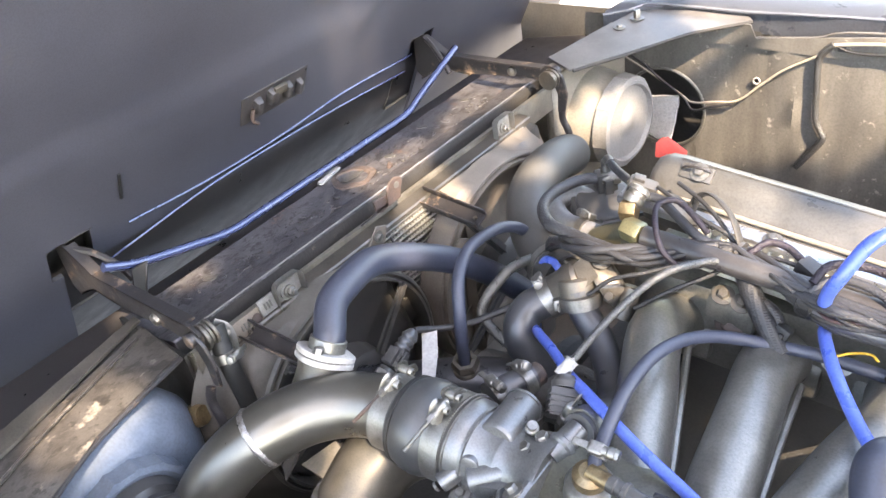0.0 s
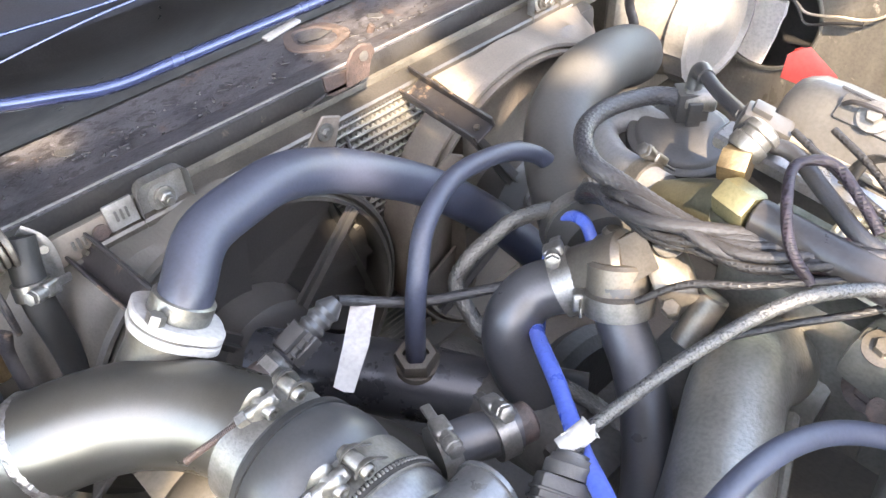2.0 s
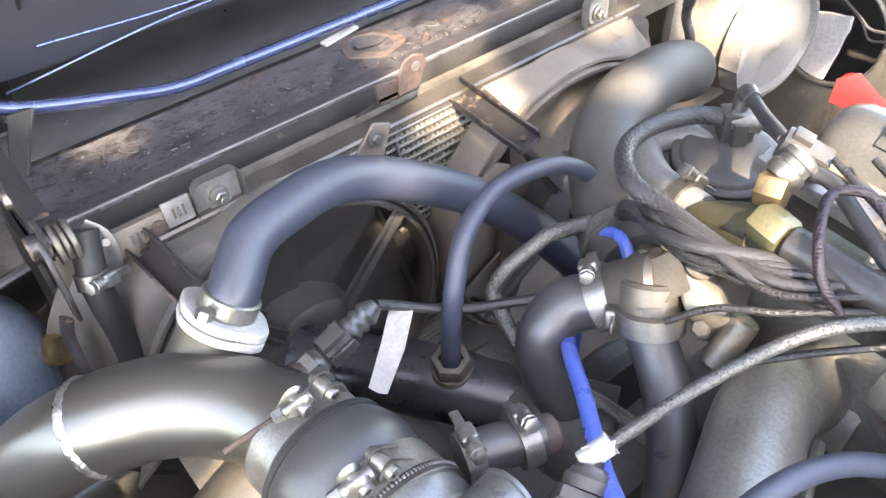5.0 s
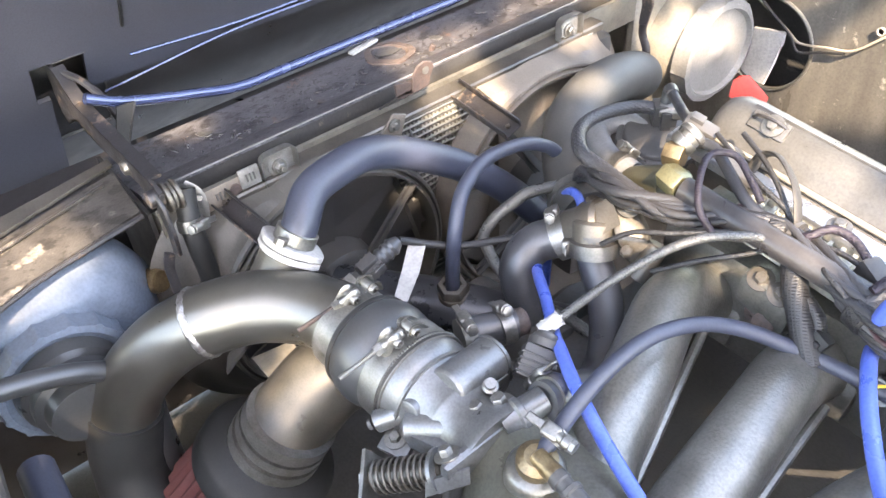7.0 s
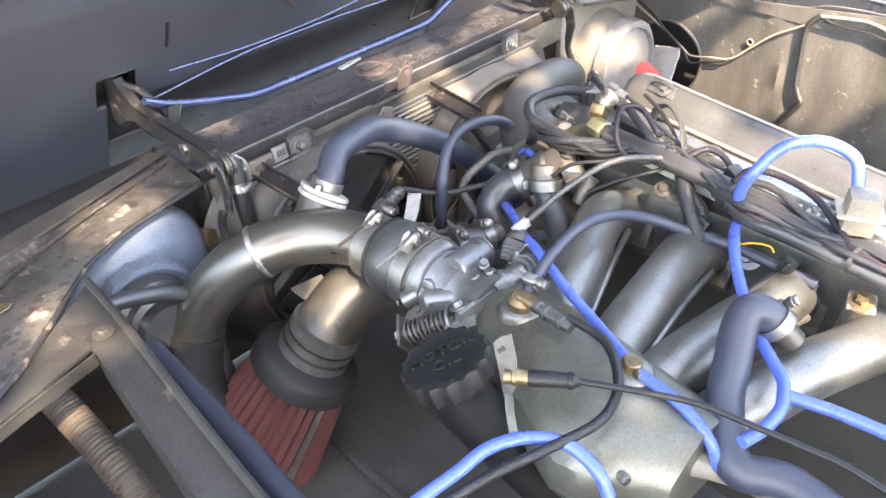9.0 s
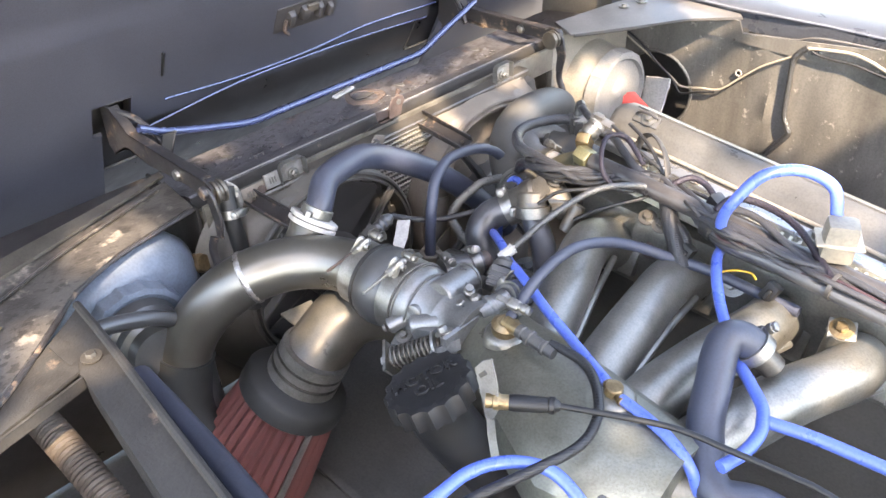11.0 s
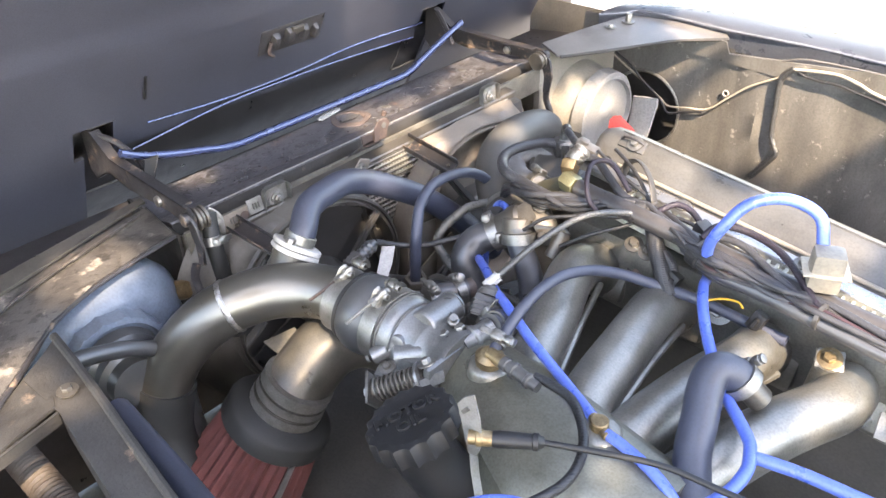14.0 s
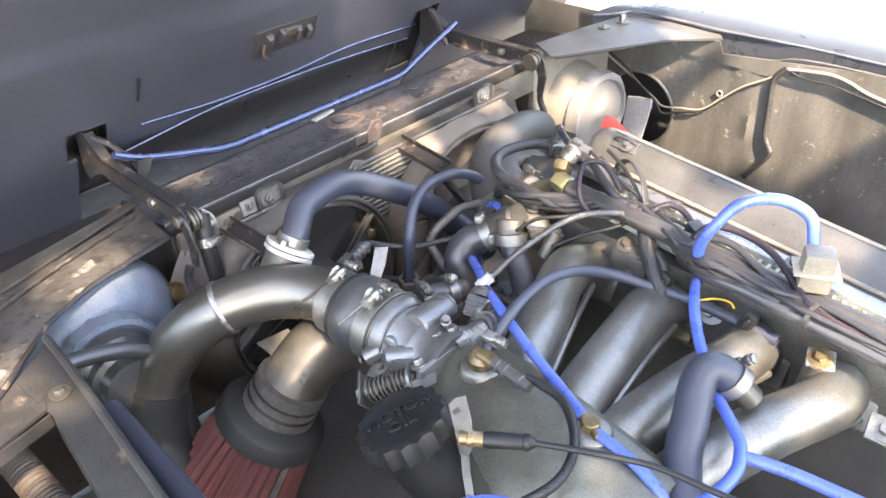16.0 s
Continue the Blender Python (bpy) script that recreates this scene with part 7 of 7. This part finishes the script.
part("tray_floor", slab([(0.0, -0.6, 0.56), (0.7, -0.6, 0.56), (0.7, 0.1, 0.50), (0.0, 0.1, 0.50)], (0, 0, -0.006)), "block", tray)
for k in range(4):
    part("tray_rib", block((0.6, 0.012, 0.008), Matrix.Translation((0.36, -0.50 + 0.12 * k, 0.556 - 0.0103 * k)), 0.002), "block", tray)
grille = slab([(0.12, -0.14, 0.755), (0.135, -0.15, 0.752), (0.10, -0.07, 0.760), (0.085, -0.06, 0.762)], (0, 0, 0.006), bevel=0.001)
solid("wiper_blade_strip", grille, "plastic", "black strip behind the charge pipe", "strip")
solid("card_scrap", slab([(0.118, -0.118, 0.735), (0.155, -0.118, 0.735), (0.165, -0.088, 0.74), (0.13, -0.078, 0.74)], (0, 0, 0.003)), "cream", "tan scrap of card beside the filter", "debris")

# ---- tree that shades the car ----
def tree():
    rng = np.random.default_rng(7)
    top = thing("shade_tree", "leafy tree whose crown dapples the car with shade", "tree")
    base = V(3.9, -2.6, 0)
    part("trunk", tube([base, base + V(-0.05, 0.1, 1.2), base + V(-0.2, 0.3, 2.3), base + V(-0.5, 0.6, 3.0)], lambda u: 0.20 - 0.10 * u, 14), "bark", top)
    for d in (V(-1.9, 1.6, 0.5), V(-1.5, 0.6, 0.6), V(-0.6, 1.9, 0.5), V(0.6, 1.0, 0.7)):
        a = base + V(-0.3, 0.4, 2.5)
        part("limb", tube([a, a + d * 0.4 + V(0, 0, 0.25), a + d], lambda u: 0.07 - 0.05 * u, 10), "bark", top)
    # gaps in the crown, given by the sunny spots below them
    H = 3.3
    spots = GAPS
    centre = V(0.45, 0.15, 0.85) + SUN_DIR * ((H - 0.85) / SUN_DIR.z)
    n = 16000
    ok, size = [], []
    while len(ok) < n:
        q = rng.uniform(-1, 1, 2)
        if q @ q > 1:
            continue
        p = V(centre.x + 1.25 * q[0], centre.y + 1.25 * q[1], H + rng.uniform(-0.3, 0.3))
        hit = p - SUN_DIR * ((p.z - 0.85) / SUN_DIR.z)
        if hit.y > 0.86 or (hit.y > 0.70 and rng.random() < 0.25):
            continue
        r = rng.uniform(0.04, 0.07)
        if any(((hit.x - g[0]) / (g[2] + 0.85 * r)) ** 2 + ((hit.y - g[1]) / (g[3] + 0.85 * r)) ** 2 < 1 for g in spots):
            continue
        ok.append(p)
        size.append(r)
    verts, faces = [], []
    for p, r in zip(ok, size):
        a, b, c = rng.uniform(0, 2 * math.pi), rng.uniform(-0.6, 0.6), rng.uniform(-0.6, 0.6)
        m = Euler((b, c, a)).to_matrix()
        k = len(verts)
        for x, y, z in ((-1, 0, 0), (-0.3, 0.5, 0.1), (0.5, 0.42, 0.06), (1, 0, -0.15), (0.5, -0.42, 0.06), (-0.3, -0.5, 0.1)):
            verts.append(p + m @ V(x, y, z) * r)
        faces.append((k, k + 1, k + 2, k + 3))
        faces.append((k, k + 3, k + 4, k + 5))
    me = bpy.data.meshes.new("leaves")
    me.from_pydata([tuple(v) for v in verts], [], faces)
    me.materials.append(M["leaf"])
    ob = new("leaves", me)
    ob.parent = top
    tagged(ob, "green leaves with gaps", kind="stuff")


# sunny spots in the bay: x, y and half sizes at hood height
GAPS = [(-0.014, -0.272, 0.030, 0.026), (-0.026, -0.225, 0.028, 0.030), (0.145, -0.396, 0.014, 0.014), (0.075, -0.375, 0.010, 0.012), (-0.136, -0.043, 0.018, 0.012), (0.000, 0.258, 0.018, 0.022), (-0.003, 0.205, 0.010, 0.012),
        (-0.099, 0.254, 0.020, 0.022), (-0.080, 0.331, 0.014, 0.018), (-0.106, 0.535, 0.026, 0.045), (-0.045, 0.545, 0.022, 0.030), (-0.080, 0.440, 0.012, 0.020), (0.084, 0.250, 0.014, 0.014), (0.029, 0.422, 0.016, 0.018), (0.078, 0.577, 0.022, 0.022),
        (0.123, 0.556, 0.014, 0.014), (0.142, 0.645, 0.016, 0.018), (0.131, 0.331, 0.014, 0.012), (0.280, 0.300, 0.020, 0.018), (0.330, 0.292, 0.022, 0.014), (0.375, 0.290, 0.018, 0.016), (0.430, 0.280, 0.018, 0.012), (0.360, 0.315, 0.012, 0.010),
        (0.500, 0.316, 0.026, 0.020), (0.565, 0.315, 0.020, 0.018), (0.495, 0.218, 0.010, 0.008), (0.600, 0.139, 0.015, 0.012), (0.690, 0.152, 0.018, 0.014), (0.684, 0.095, 0.010, 0.010),
        (0.585, -0.080, 0.008, 0.007), (0.262, -0.150, 0.010, 0.011), (0.249, -0.120, 0.008, 0.008), (0.390, 0.200, 0.010, 0.010),
        (0.292, 0.176, 0.018, 0.014), (0.310, 0.745, 0.040, 0.030), (0.368, 0.742, 0.030, 0.030), (0.430, 0.785, 0.045, 0.030), (0.500, 0.780, 0.040, 0.040), (0.290, 0.815, 0.040, 0.030), (0.400, 0.825, 0.060, 0.040), (0.120, 0.825, 0.050, 0.030),
        (0.091, 0.110, 0.012, 0.010), (-0.287, 0.410, 0.020, 0.050), (-0.268, 0.490, 0.014, 0.020), (-0.250, 0.984, 0.040, 0.050), (-0.213, -0.125, 0.012, 0.014), (0.174, -0.337, 0.010, 0.010), (0.204, -0.456, 0.014, 0.014), (0.235, 0.235, 0.012, 0.010),
        (0.620, 0.215, 0.018, 0.014), (0.700, 0.300, 0.025, 0.020)]
tree()
